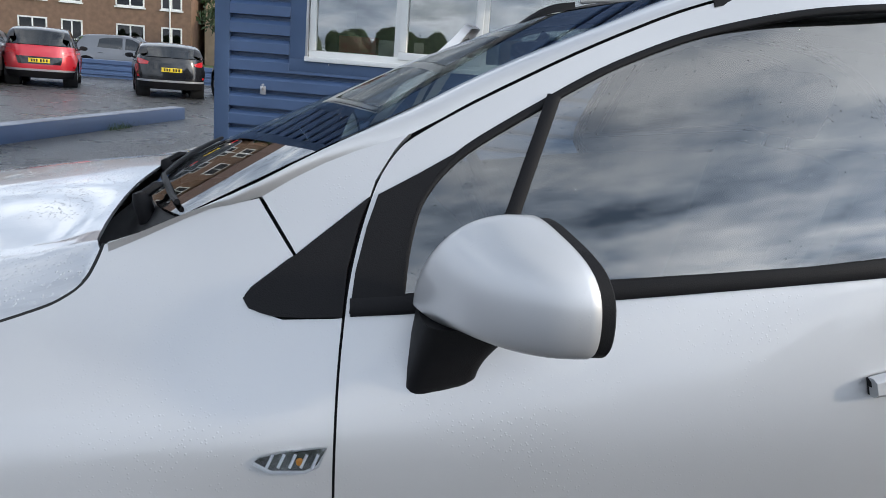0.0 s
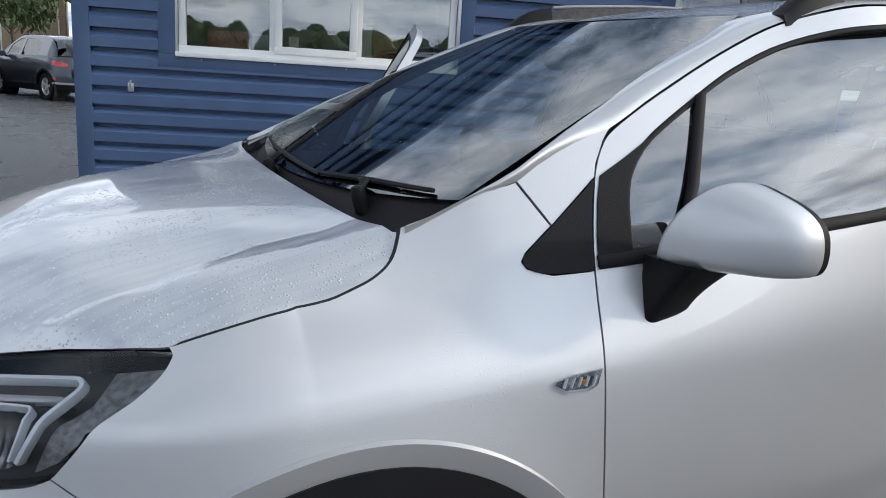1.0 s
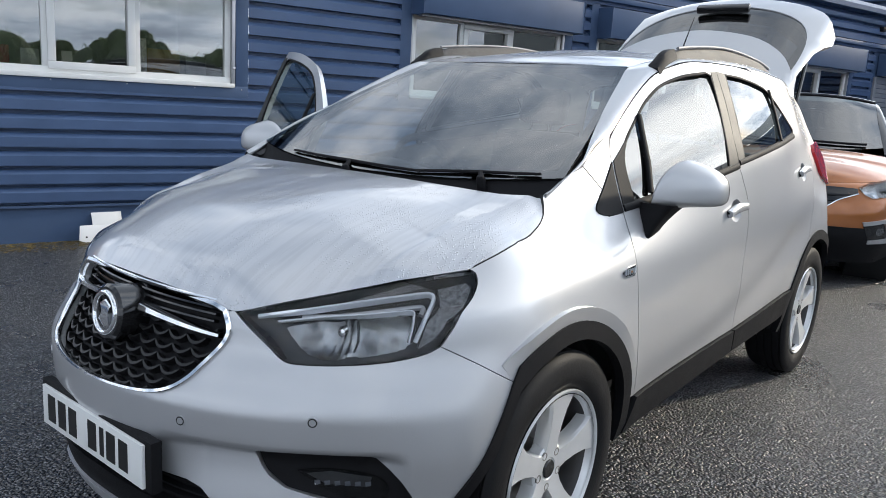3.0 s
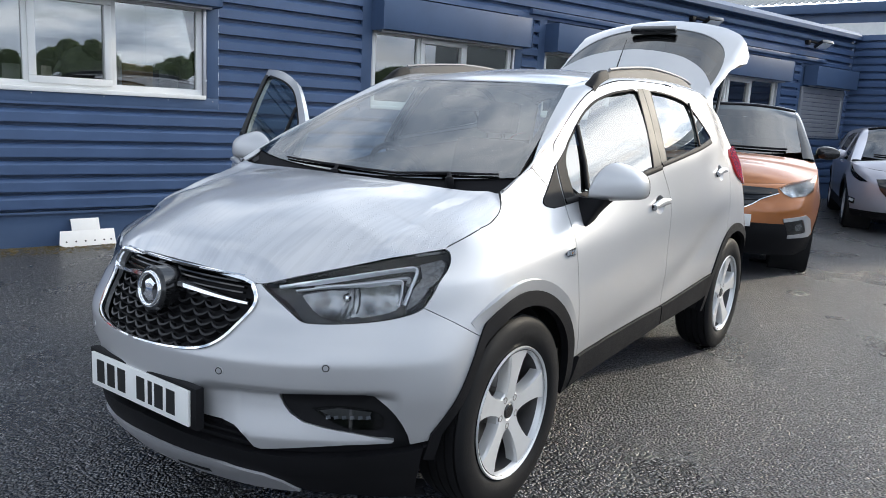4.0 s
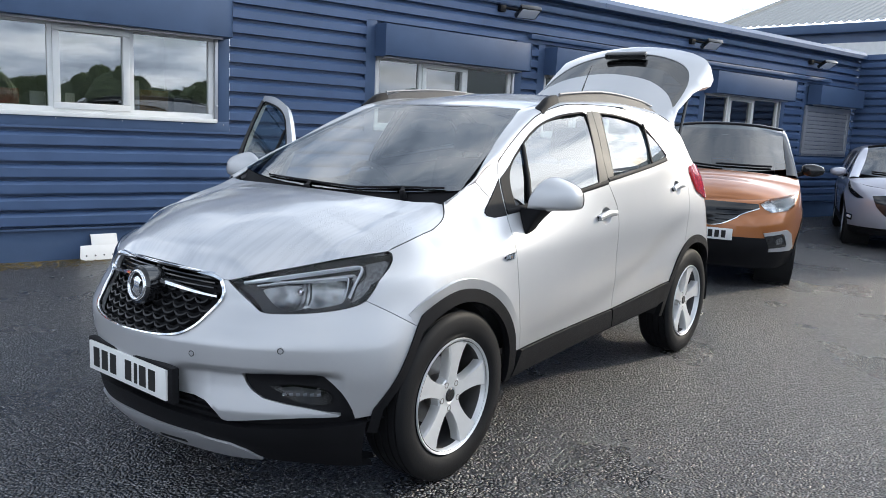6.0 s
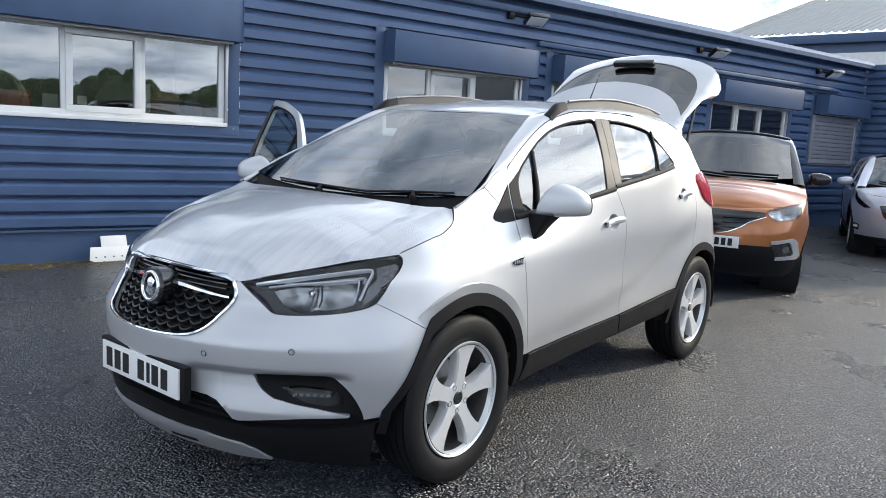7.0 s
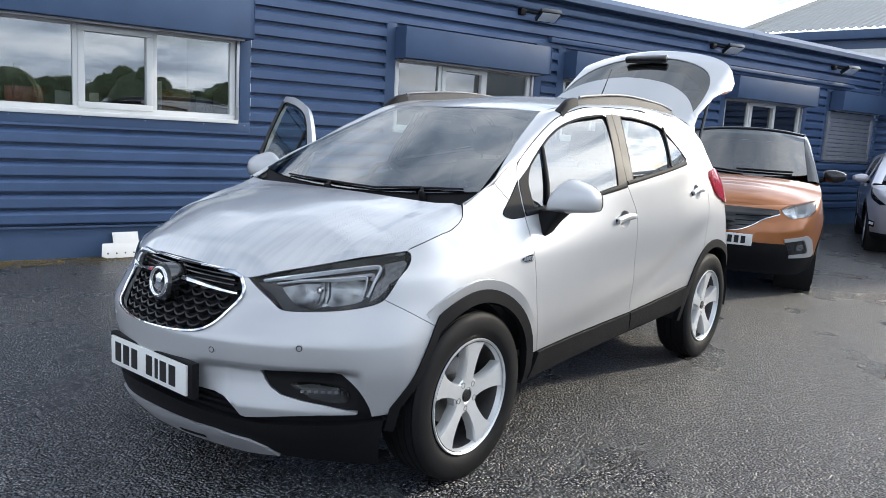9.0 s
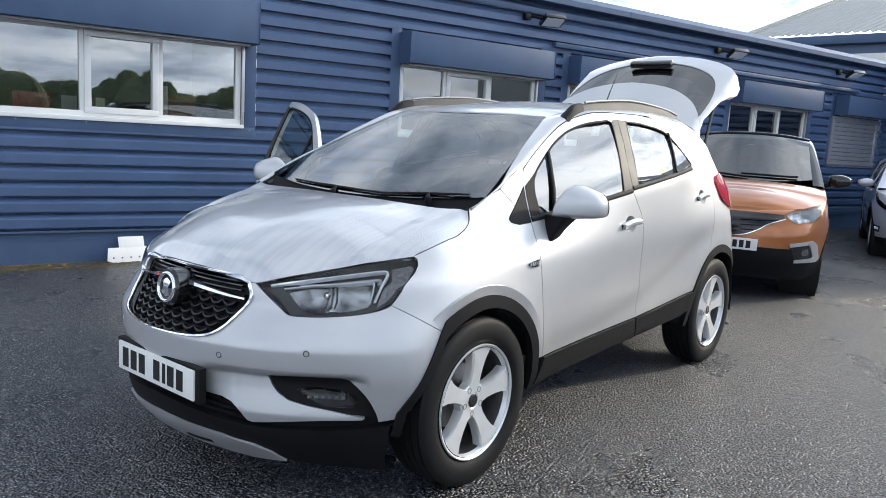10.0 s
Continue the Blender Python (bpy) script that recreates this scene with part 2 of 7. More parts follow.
def thing(name, label, category, m=None, group="", kind=""):
    ob = new(name)
    ob.empty_display_size = 0.1
    if m is not None:
        ob.matrix_world = m
    return tagged(ob, label, category, group, kind)


def add_box(bm, lo, hi, m=None, bevel=0.0):
    c = [(a + b) / 2 for a, b in zip(lo, hi)]
    s = [abs(b - a) for a, b in zip(lo, hi)]
    tm = Matrix.Translation(c) @ Matrix.Diagonal((*s, 1))
    r = bmesh.ops.create_cube(bm, size=1, matrix=(m @ tm) if m is not None else tm)
    if bevel:
        es = list({e for v in r["verts"] for e in v.link_edges})
        bmesh.ops.bevel(bm, geom=es, offset=bevel, segments=2, affect="EDGES", profile=0.6)
    return bm


def box(name, lo, hi, mat, parent=None, label="", m=None, bevel=0.0):
    return part(name, add_box(bmesh.new(), lo, hi, m, bevel), mat, parent, label)


def lathe(bm, rows, n=40, m=Matrix()):
    """Turns rows of (radius, depth) round the local y axis."""
    rings = []
    for r, d in rows:
        rings.append([bm.verts.new(m @ Vector((r * math.cos(2 * math.pi * k / n), d, r * math.sin(2 * math.pi * k / n)))) for k in range(n)])
    for a, b in zip(rings, rings[1:]):
        for k in range(n):
            bm.faces.new((a[k], a[(k + 1) % n], b[(k + 1) % n], b[k]))
    return rings


def prism(bm, pts, d0, d1, m=Matrix(), bevel=0.0):
    """A polygon in local x, z, given depth along y from d0 to d1."""
    a = [bm.verts.new(m @ Vector((x, d0, z))) for x, z in pts]
    b = [bm.verts.new(m @ Vector((x, d1, z))) for x, z in pts]
    fs = [bm.faces.new(a), bm.faces.new(b[::-1])]
    for k in range(len(pts)):
        j = (k + 1) % len(pts)
        fs.append(bm.faces.new((a[j], a[k], b[k], b[j])))
    if bevel:
        bmesh.ops.bevel(bm, geom=list({e for f in fs[:2] for e in f.edges}), offset=bevel, segments=2, affect="EDGES", profile=0.6)
    return bm


def tube(bm, pts, radius, n=8, closed=False):
    pts = [Vector(p) for p in pts]
    rings = []
    for k, p in enumerate(pts):
        a, b = pts[(k - 1) % len(pts)] if closed or k else p, pts[(k + 1) % len(pts)] if closed or k < len(pts) - 1 else p
        q = (b - a).to_track_quat("Z", "Y")
        r = radius(k / (len(pts) - 1)) if callable(radius) else radius
        rings.append([bm.verts.new(p + q @ Vector((r * math.cos(2 * math.pi * j / n), r * math.sin(2 * math.pi * j / n), 0))) for j in range(n)])
    pairs = list(zip(rings, rings[1:])) + ([(rings[-1], rings[0])] if closed else [])
    for a, b in pairs:
        for j in range(n):
            bm.faces.new((a[j], a[(j + 1) % n], b[(j + 1) % n], b[j]))
    if not closed:
        bm.faces.new(rings[0][::-1])
        bm.faces.new(rings[-1])
    return bm


def grid_mesh(bm, fn, nu, nv):
    vs = [[bm.verts.new(fn(i / nu, j / nv)) for j in range(nv + 1)] for i in range(nu + 1)]
    for i in range(nu):
        for j in range(nv):
            bm.faces.new((vs[i][j], vs[i + 1][j], vs[i + 1][j + 1], vs[i][j + 1]))
    return bm


def pw(*pairs):
    """A smooth curve through (x, y) pairs that does not overshoot."""
    X, Y = [p[0] for p in pairs], [p[1] for p in pairs]
    n = len(X)
    h = [X[i + 1] - X[i] for i in range(n - 1)]
    d = [(Y[i + 1] - Y[i]) / h[i] for i in range(n - 1)]
    m = [d[0]]
    for i in range(1, n - 1):
        m.append(0 if d[i - 1] * d[i] <= 0 else (h[i - 1] + h[i]) * 3 / ((2 * h[i] + h[i - 1]) / d[i - 1] + (h[i] + 2 * h[i - 1]) / d[i]))
    m.append(d[-1])

    def f(x):
        if x <= X[0]:
            return Y[0] + m[0] * (x - X[0])
        if x >= X[-1]:
            return Y[-1] + m[-1] * (x - X[-1])
        i = 0
        while x > X[i + 1]:
            i += 1
        t = (x - X[i]) / h[i]
        return (1 + 2 * t) * (1 - t) ** 2 * Y[i] + t * (1 - t) ** 2 * h[i] * m[i] + t * t * (3 - 2 * t) * Y[i + 1] + t * t * (t - 1) * h[i] * m[i + 1]

    return f


def smooth_line(pts, n=6):
    """Points of a flowing line through the given ones."""
    out = []
    for k in range(len(pts) - 1):
        p0, p1, p2, p3 = pts[max(k - 1, 0)], pts[k], pts[k + 1], pts[min(k + 2, len(pts) - 1)]
        for j in range(n):
            t = j / n
            out.append(tuple(0.5 * (2 * b + (c - a) * t + (2 * a - 5 * b + 4 * c - d) * t * t + (3 * b - a - 3 * c + d) * t**3) for a, b, c, d in zip(p0, p1, p2, p3)))
    return out + [tuple(pts[-1])]


def arc(cx, cz, r, a0, a1, n=16):
    return [(cx + r * math.cos(radians(a0 + (a1 - a0) * k / n)), cz + r * math.sin(radians(a0 + (a1 - a0) * k / n))) for k in range(n + 1)]


def inset(pts, d):
    """A closed outline moved inwards by d."""
    area = sum(a[0] * b[1] - b[0] * a[1] for a, b in zip(pts, pts[1:] + pts[:1]))
    s = 1 if area > 0 else -1
    out = []
    for k, p in enumerate(pts):
        a, b = pts[k - 1], pts[(k + 1) % len(pts)]
        t = Vector((b[0] - a[0], b[1] - a[1]))
        if t.length < 1e-9:
            continue
        t.normalize()
        out.append((p[0] - s * d * t.y, p[1] + s * d * t.x))
    return out


def dense(pts, step):
    out = []
    for a, b in zip(pts, pts[1:] + pts[:1]):
        k = max(1, int(math.hypot(b[0] - a[0], b[1] - a[1]) / step + 0.5))
        out += [(a[0] + (b[0] - a[0]) * j / k, a[1] + (b[1] - a[1]) * j / k) for j in range(k)]
    return out


def inside(P, poly):
    x, y = P[:, 0], P[:, 1]
    c = np.zeros(len(P), bool)
    for (x0, y0), (x1, y1) in zip(poly, poly[1:] + poly[:1]):
        hit = ((y0 > y) != (y1 > y)) & (x < (x1 - x0) * (y - y0) / ((y1 - y0) or 1e-12) + x0)
        c ^= hit
    return c


def near(P, poly):
    best = np.full(len(P), 9.0)
    for a, b in zip(poly, poly[1:] + poly[:1]):
        a, b = np.array(a), np.array(b)
        t = np.clip(((P - a) @ (b - a)) / max((b - a) @ (b - a), 1e-12), 0, 1)
        best = np.minimum(best, np.hypot(*(P - a - t[:, None] * (b - a)).T))
    return best


def panel(name, outline, fn, mat, parent=None, label="", step=0.03, gap=0.0015, rim=0.012, off=0.0, holes=(), flip=False, m=None):
    """A sheet cut to an outline on the surface fn(a, b), with exact surface normals and a turned-in rim."""
    outs = [dense(inset(dense(outline, step), gap) if gap else list(outline), step)] + [dense(h, step) for h in holes]
    lo, hi = np.min(outs[0], 0), np.max(outs[0], 0)
    gx, gy = np.meshgrid(np.arange(lo[0], hi[0], step), np.arange(lo[1], hi[1], step))
    G = np.stack([gx.ravel(), gy.ravel()], 1)
    ok = inside(G, outs[0]) & (near(G, outs[0]) > step * 0.45)
    for h in outs[1:]:
        ok &= ~inside(G, h) & (near(G, h) > step * 0.45)
    pts, edges = [], []
    for o in outs:
        k = len(pts)
        pts += o
        edges += [(k + j, k + (j + 1) % len(o)) for j in range(len(o))]
    pts += [tuple(p) for p in G[ok]]
    V, _, F, *_ = geometry.delaunay_2d_cdt([Vector(p) for p in pts], edges, [], 0, 1e-6)
    C = np.array([np.mean([V[k] for k in f], 0) for f in F])
    keep = inside(C, outs[0])
    for h in outs[1:]:
        keep &= ~inside(C, h)
    F = [f for f, k in zip(F, keep) if k]
    pos, nor = [], []
    e = 0.002
    for v in V:
        p = Vector(fn(v[0], v[1]))
        n = (Vector(fn(v[0] + e, v[1])) - Vector(fn(v[0] - e, v[1]))).cross(Vector(fn(v[0], v[1] + e)) - Vector(fn(v[0], v[1] - e)))
        n = n.normalized() * (-1 if flip else 1)
        pos.append(p + n * off)
        nor.append(n)
    faces = []
    count = {}
    for f in F:
        a, b, c = (pos[k] for k in f[:3])
        if (b - a).cross(c - a).dot(nor[f[0]]) < 0:
            f = f[::-1]
        faces.append(tuple(f))
        for a, b in zip(f, tuple(f[1:]) + (f[0],)):
            count[(a, b)] = count.get((a, b), 0) + 1
    if rim:
        border = [(a, b) for a, b in count if (b, a) not in count]
        for a, b in border:
            k = len(pos)
            side = (pos[b] - pos[a]).cross(nor[a]).normalized()
            pos += [pos[a], pos[b], pos[b] - nor[b] * rim, pos[a] - nor[a] * rim]
            nor += [side] * 4
            faces.append((k + 1, k, k + 3, k + 2))
    if m is not None:
        r = m.to_3x3()
        pos, nor = [m @ p for p in pos], [r @ n for n in nor]
    return link_mesh(name, pos, faces, mat, parent, label, nor)


def strip(name, line, fn, mat, width, height, parent=None, label="", flip=False, closed=False, off=0.0, m=None, sink=0.006):
    """A rounded bead laid along a line on the surface fn(a, b)."""
    pos, nor = [], []
    e = 0.002
    for p in line:
        c = Vector(fn(*p))
        n = (Vector(fn(p[0] + e, p[1])) - Vector(fn(p[0] - e, p[1]))).cross(Vector(fn(p[0], p[1] + e)) - Vector(fn(p[0], p[1] - e))).normalized()
        n = -n if flip else n
        pos.append(c + n * off)
        nor.append(n)
    bm = bmesh.new()
    rows = []
    L = len(pos)
    for k in range(L):
        t = (pos[(k + 1) % L] if closed or k < L - 1 else pos[k]) - (pos[k - 1] if closed or k else pos[k])
        s = t.cross(nor[k]).normalized()
        w = (width(k / (L - 1)) if callable(width) else width) / 2
        prof = [(-w, -sink), (-w, height * 0.5), (-w * 0.6, height), (w * 0.6, height), (w, height * 0.5), (w, -sink)]
        rows.append([bm.verts.new((m or Matrix()) @ (pos[k] + s * a + nor[k] * b)) for a, b in prof])
    for a, b in list(zip(rows, rows[1:])) + ([(rows[-1], rows[0])] if closed else []):
        for j in range(len(a) - 1):
            bm.faces.new((a[j], a[j + 1], b[j + 1], b[j]))
    if not closed:
        bm.faces.new(rows[0])
        bm.faces.new(rows[-1][::-1])
    return part(name, bm, mat, parent, label, 50)


# ---- the silver car: its skin as a surface ----
NOSE_X, TAIL_X, WRAP = -0.08, 2.75, 0.8
Q0 = NOSE_X - WRAP * math.pi / 2
WHEEL_Z, BASE, ARCH = 0.34, 2.555, 0.433
belt_z = pw((-0.6, 0.9), (-0.25, 0.935), (-0.08, 1.012), (0.105, 1.045), (0.3, 1.05), (0.5, 1.065), (0.9, 1.11), (1.3, 1.16), (1.8, 1.20), (2.2, 1.255), (2.8, 1.30))
belt_y = pw((-0.6, 0.73), (-0.25, 0.735), (-0.08, 0.735), (0.105, 0.735), (0.3, 0.765), (0.5, 0.79), (0.9, 0.828), (1.3, 0.85), (1.8, 0.84), (2.2, 0.795), (2.8, 0.74))
mid_y = pw((-0.2, 0.855), (0.35, 0.862), (1.2, 0.884), (2.2, 0.880), (2.8, 0.862))
nose = pw((0.15, 0.67), (0.20, 0.72), (0.27, 0.775), (0.35, 0.79), (0.45, 0.80), (0.52, 0.812), (0.6, 0.812), (0.68, 0.765), (0.75, 0.715), (0.80, 0.70), (0.84, 0.675), (0.88, 0.54), (0.92, 0.42), (1.02, 0.2))
tail = pw((0.2, 0.42), (0.5, 0.52), (0.9, 0.5), (1.2, 0.42), (1.5, 0.2))
lean_in = pw((0.3, 0.55), (0.85, 0.55), (1.25, 0.43), (2.8, 0.43))
swage = pw((0.3, 0.50), (1.0, 0.56), (1.6, 0.68), (2.1, 0.86), (2.6, 0.98))


def half_raw(x, z):
    """Half the body's width at a station and height, before fairing."""
    zb, yb = belt_z(x), belt_y(x)
    low = pw((0.15, 0.80), (0.40, 0.866), (0.62, 0.885), (0.86, mid_y(x)), (zb, yb))
    d = z - zb
    if d < -0.08:
        return low(z)
    # the waist turns softly into the leaning glass
    slope, w = (low(zb - 0.02) - yb) / 0.02, 0.014
    return low(z) - (lean_in(x) - slope) * w * math.log(1 + math.exp(d / w)) - 0.2 * max(0, d) ** 2


FAIR_X, FAIR_Z = 0.09, 0.026
FAIR = np.array([[half_raw(-0.45 + FAIR_X * i, 0.05 + FAIR_Z * j) for j in range(66)] for i in range(44)])


def spline(t):
    return np.array([(1 - t) ** 3, 3 * t ** 3 - 6 * t * t + 4, -3 * t ** 3 + 3 * t * t + 3 * t + 1, t ** 3]) / 6


def half(x, z):
    """Half the body's width, faired by a cubic spline so that the reflections flow."""
    a, b = (x + 0.45) / FAIR_X, (z - 0.05) / FAIR_Z
    i, j = min(40, max(1, int(a))), min(62, max(1, int(b)))
    return float(spline(a - i) @ FAIR[i - 1:i + 3, j - 1:j + 3] @ spline(b - j))


def relief(x, z):
    """Flared arches and the hollow under the swage line on the doors."""
    d = 0.0
    for cx in (0.0, BASE):
        r = math.hypot(x - cx, z - WHEEL_Z)
        d += 0.005 / (1 + math.exp((r - 0.50) / 0.02))
    if x < 0.25 and z > 0.90:
        k = [min(1, max(0, t)) for t in ((z - 0.90) / 0.09, (0.25 - x) / 0.22, (x + 0.23) / 0.18)]
        d -= 0.026 * math.prod(t * t * (3 - 2 * t) for t in k)
    if x > 2.3 and z > 1.10:
        # the rear quarter draws in towards the roof
        k = [min(1, max(0, t)) for t in ((x - 2.3) / 0.45, (z - 1.10) / 0.25)]
        d -= 0.045 * math.prod(t * t * (3 - 2 * t) for t in k)
    if 0.3 < x < 2.6 and z < 1.1:
        s = z - swage(x)
        w = min(1, (x - 0.3) / 0.5) * min(1, (2.6 - x) / 0.5)
        d -= 0.010 * w * math.exp(-(((s + 0.07) / 0.09) ** 2)) * (1 / (1 + math.exp((s - 0.01) / 0.03)))
    return d


def dent(u, z):
    """The hollow of the bumper under the crease that leads into the fog lamp."""
    w = min(1, max(0, (u + 1.10) / 0.12)) * min(1, max(0, (-0.53 - u) / 0.06))
    return 0.042 * w / (1 + math.exp((z - 0.517) / 0.005)) * min(1, max(0, (z - 0.375) / 0.13))


def corner(u, z):
    """The bumper's corner stands out towards the wheel."""
    def ease(t):
        t = min(1, max(0, t))
        return t * t * (3 - 2 * t)

    return 0.032 * ease((u + 0.76) / 0.32) * ease((-0.16 - u) / 0.24) * ease((0.80 - z) / 0.34)


def skin(q, z):
    """The skin by the run q round the nose from the centre line (left side positive) and the height z."""
    s = 1 if q >= 0 else -1
    u = Q0 + abs(q)
    if u < NOSE_X:
        a = (NOSE_X - u) / WRAP
        k = 1 - dent(u, z) / 0.8
        x, y = NOSE_X - k * nose(z) * math.sin(a), k * half(NOSE_X, z) * math.cos(a) + corner(u, z)
    elif u > TAIL_X:
        a = (u - TAIL_X) / WRAP
        x, y = TAIL_X + tail(z) * math.sin(a), half(TAIL_X, z) * math.cos(a)
    else:
        x, y = u, half(u, z)
    return (x, -s * (y + relief(x, z)), z)


def run(x, z):
    """The run along the side of a place x forward of the widest station."""
    if x >= NOSE_X:
        return x
    return NOSE_X - WRAP * math.asin(min(1, (NOSE_X - x) / nose(z)))


def on(pts, s):
    """An outline in run and height, laid on the left (1) or right (-1) side."""
    return [(s * (u - Q0), z) for u, z in pts]


def arch_line(cx, r, a0, a1, n=24):
    return [(run(x, z), z) for x, z in arc(cx, WHEEL_Z, r, a0, a1, n)]


def bumper_edge(off=0.0):
    """The edge of the front bumper along the wheel arch, moved towards the wheel by off."""
    out = []
    for x, z in smooth_line([(-0.252, 0.672), (-0.297, 0.588), (-0.345, 0.500), (-0.386, 0.436), (-0.418, 0.386)], 4):
        d = Vector((x, z - WHEEL_Z))
        d *= 1 - off / d.length
        out.append((run(d.x, WHEEL_Z + d.y), WHEEL_Z + d.y))
    return out


def both(pts):
    """A full outline across the nose from its left half, centre to centre."""
    left = on(pts, 1)
    return left + [(-q, z) for q, z in left[::-1] if abs(q) > 1e-4]


GRILLE_POINTS = [(Q0, 0.612), (-1.2, 0.616), (-1.107, 0.626), (-1.056, 0.648), (-1.022, 0.693), (-0.988, 0.772), (-1.01, 0.819), (-1.043, 0.828), (-1.2, 0.838), (Q0, 0.842)]
GRILLE_LOW = smooth_line(GRILLE_POINTS[:7], 4)
GRILLE = GRILLE_LOW + GRILLE_POINTS[7:]
LAMP_SIDE = smooth_line([(-0.436, 0.922), (-0.424, 0.900), (-0.430, 0.850), (-0.446, 0.815), (-0.479, 0.773)], 4)
LAMP_LOW = smooth_line([(-0.479, 0.773), (-0.520, 0.756), (-0.60, 0.740), (-0.70, 0.729), (-0.80, 0.724), (-0.845, 0.729), (-0.89, 0.756), (-0.94, 0.790), (-0.987, 0.822)], 4)
LAMP = [(-0.987, 0.822), (-0.89, 0.853), (-0.82, 0.871), (-0.75, 0.887), (-0.66, 0.905), (-0.55, 0.920), (-0.446, 0.929)] + LAMP_SIDE + LAMP_LOW[1:-1]
SHUT = smooth_line([(-0.462, 0.930), (-0.41, 0.944), (-0.357, 0.955), (-0.30, 0.964), (-0.232, 0.972), (-0.17, 0.977), (-0.116, 0.980), (-0.068, 0.984), (-0.03, 0.991), (-0.009, 0.9975), (0.012, 1.005), (0.038, 1.015), (0.06, 1.028), (0.075, 1.041), (0.085, 1.056), (0.093, 1.076), (0.098, 1.092)], 2)
DOOR_FRONT = smooth_line([(0.468, 0.437), (0.425, 0.60), (0.412, 0.80), (0.411, 0.94), (0.417, 1.033), (0.424, 1.087), (0.437, 1.142), (0.456, 1.198), (0.481, 1.238), (0.508, 1.262), (0.575, 1.303), (0.65, 1.344), (0.74, 1.391), (0.83, 1.434), (0.92, 1.473), (1.02, 1.506), (1.16, 1.537), (1.358, 1.547)], 4)
SPLIT = smooth_line([(1.36, 1.547), (1.335, 1.42), (1.285, 1.25), (1.273, 1.165), (1.31, 1.10), (1.362, 1.02), (1.376, 0.93), (1.368, 0.75), (1.384, 0.60), (1.388, 0.474)], 4)
DOOR_REAR = smooth_line([(1.62, 1.551), (1.85, 1.537), (2.05, 1.507), (2.22, 1.44), (2.36, 1.345), (2.455, 1.25), (2.503, 1.15), (2.49, 1.03), (2.452, 0.93), (2.40, 0.82), (2.365, 0.738)], 4)
WINDOW_F = smooth_line([(0.490, 1.058), (0.494, 1.098), (0.500, 1.132), (0.513, 1.175), (0.540, 1.214), (0.58, 1.250), (0.64, 1.289), (0.69, 1.319), (0.74, 1.349), (0.80, 1.381), (0.90, 1.425), (1.0, 1.458), (1.11, 1.484), (1.255, 1.503)], 3) + [(1.288, 1.494)] + smooth_line([(1.278, 1.45), (1.235, 1.31), (1.185, 1.152)], 3) + [(1.04, 1.128), (0.9, 1.110), (0.7, 1.086)]
WINDOW_R = [(1.348, 1.178), (1.385, 1.32), (1.448, 1.507)] + smooth_line([(1.6, 1.505), (1.78, 1.49), (1.93, 1.462), (2.06, 1.385), (2.19, 1.292)], 3) + [(2.17, 1.277), (2.0, 1.254), (1.7, 1.218)]

# the edge of the bonnet, along the lamps and the wings
EDGE = [skin(*p) for p in on(smooth_line([(Q0, 0.845), (-1.2, 0.842), (-1.05, 0.831), (-0.987, 0.818), (-0.89, 0.848), (-0.82, 0.866), (-0.75, 0.882), (-0.66, 0.900), (-0.55, 0.917), (-0.462, 0.928)] + SHUT[1:], 5), 1)]
EDGE = [(p[0], -p[1], p[2]) for p in EDGE]


def by_x(x, k):
    xs, vs = [p[0] for p in EDGE], [p[k] for p in EDGE]
    return float(np.interp(x, xs, vs))


crown = pw((EDGE[0][0], EDGE[0][2]), (EDGE[0][0] + 0.025, 0.872), (-0.70, 0.902), (-0.62, 0.955), (-0.48, 1.015), (-0.28, 1.056), (-0.1, 1.080), (0.08, 1.094))
shoulder = pw((-0.60, 0.55), (-0.45, 0.585), (-0.30, 0.597), (-0.15, 0.610), (0.0, 0.640), (0.10, 0.665))
facet = pw((-0.60, 0.004), (-0.45, 0.008), (-0.30, 0.022), (-0.15, 0.050), (0.0, 0.080), (0.10, 0.085))
fall = pw((-0.60, 0.72), (-0.30, 0.55), (-0.15, 0.45), (0.0, 0.30), (0.06, 0.16), (0.10, 0.12))


def bonnet_skin(x, y):
    ye, ze, zc = max(by_x(x, 1), 0.02), by_x(x, 2), crown(x)
    drop, a = zc - ze, abs(y)
    z = zc - drop * min(a / ye, 1.3) ** 3.0
    # towards the screen a flat facet runs along the shoulder and the flank falls steeply from it
    b = min(1, max(0, (x + 0.56) / 0.26))
    b *= b * (3 - 2 * b)
    if b:
        o, f = min(shoulder(x), 0.95 * ye), fall(x)
        i = o - facet(x)
        if a < i:
            k = (f + 0.025) * (a / i) ** 2.8
        elif a < o:
            k = f + 0.025 - 0.025 * (a - i) / (o - i)
        else:
            k = f + (1 - f) * min(1.2, (a - o) / (ye - o)) ** 1.25
        z += (zc - drop * k - z) * b
    return (x, y, z)


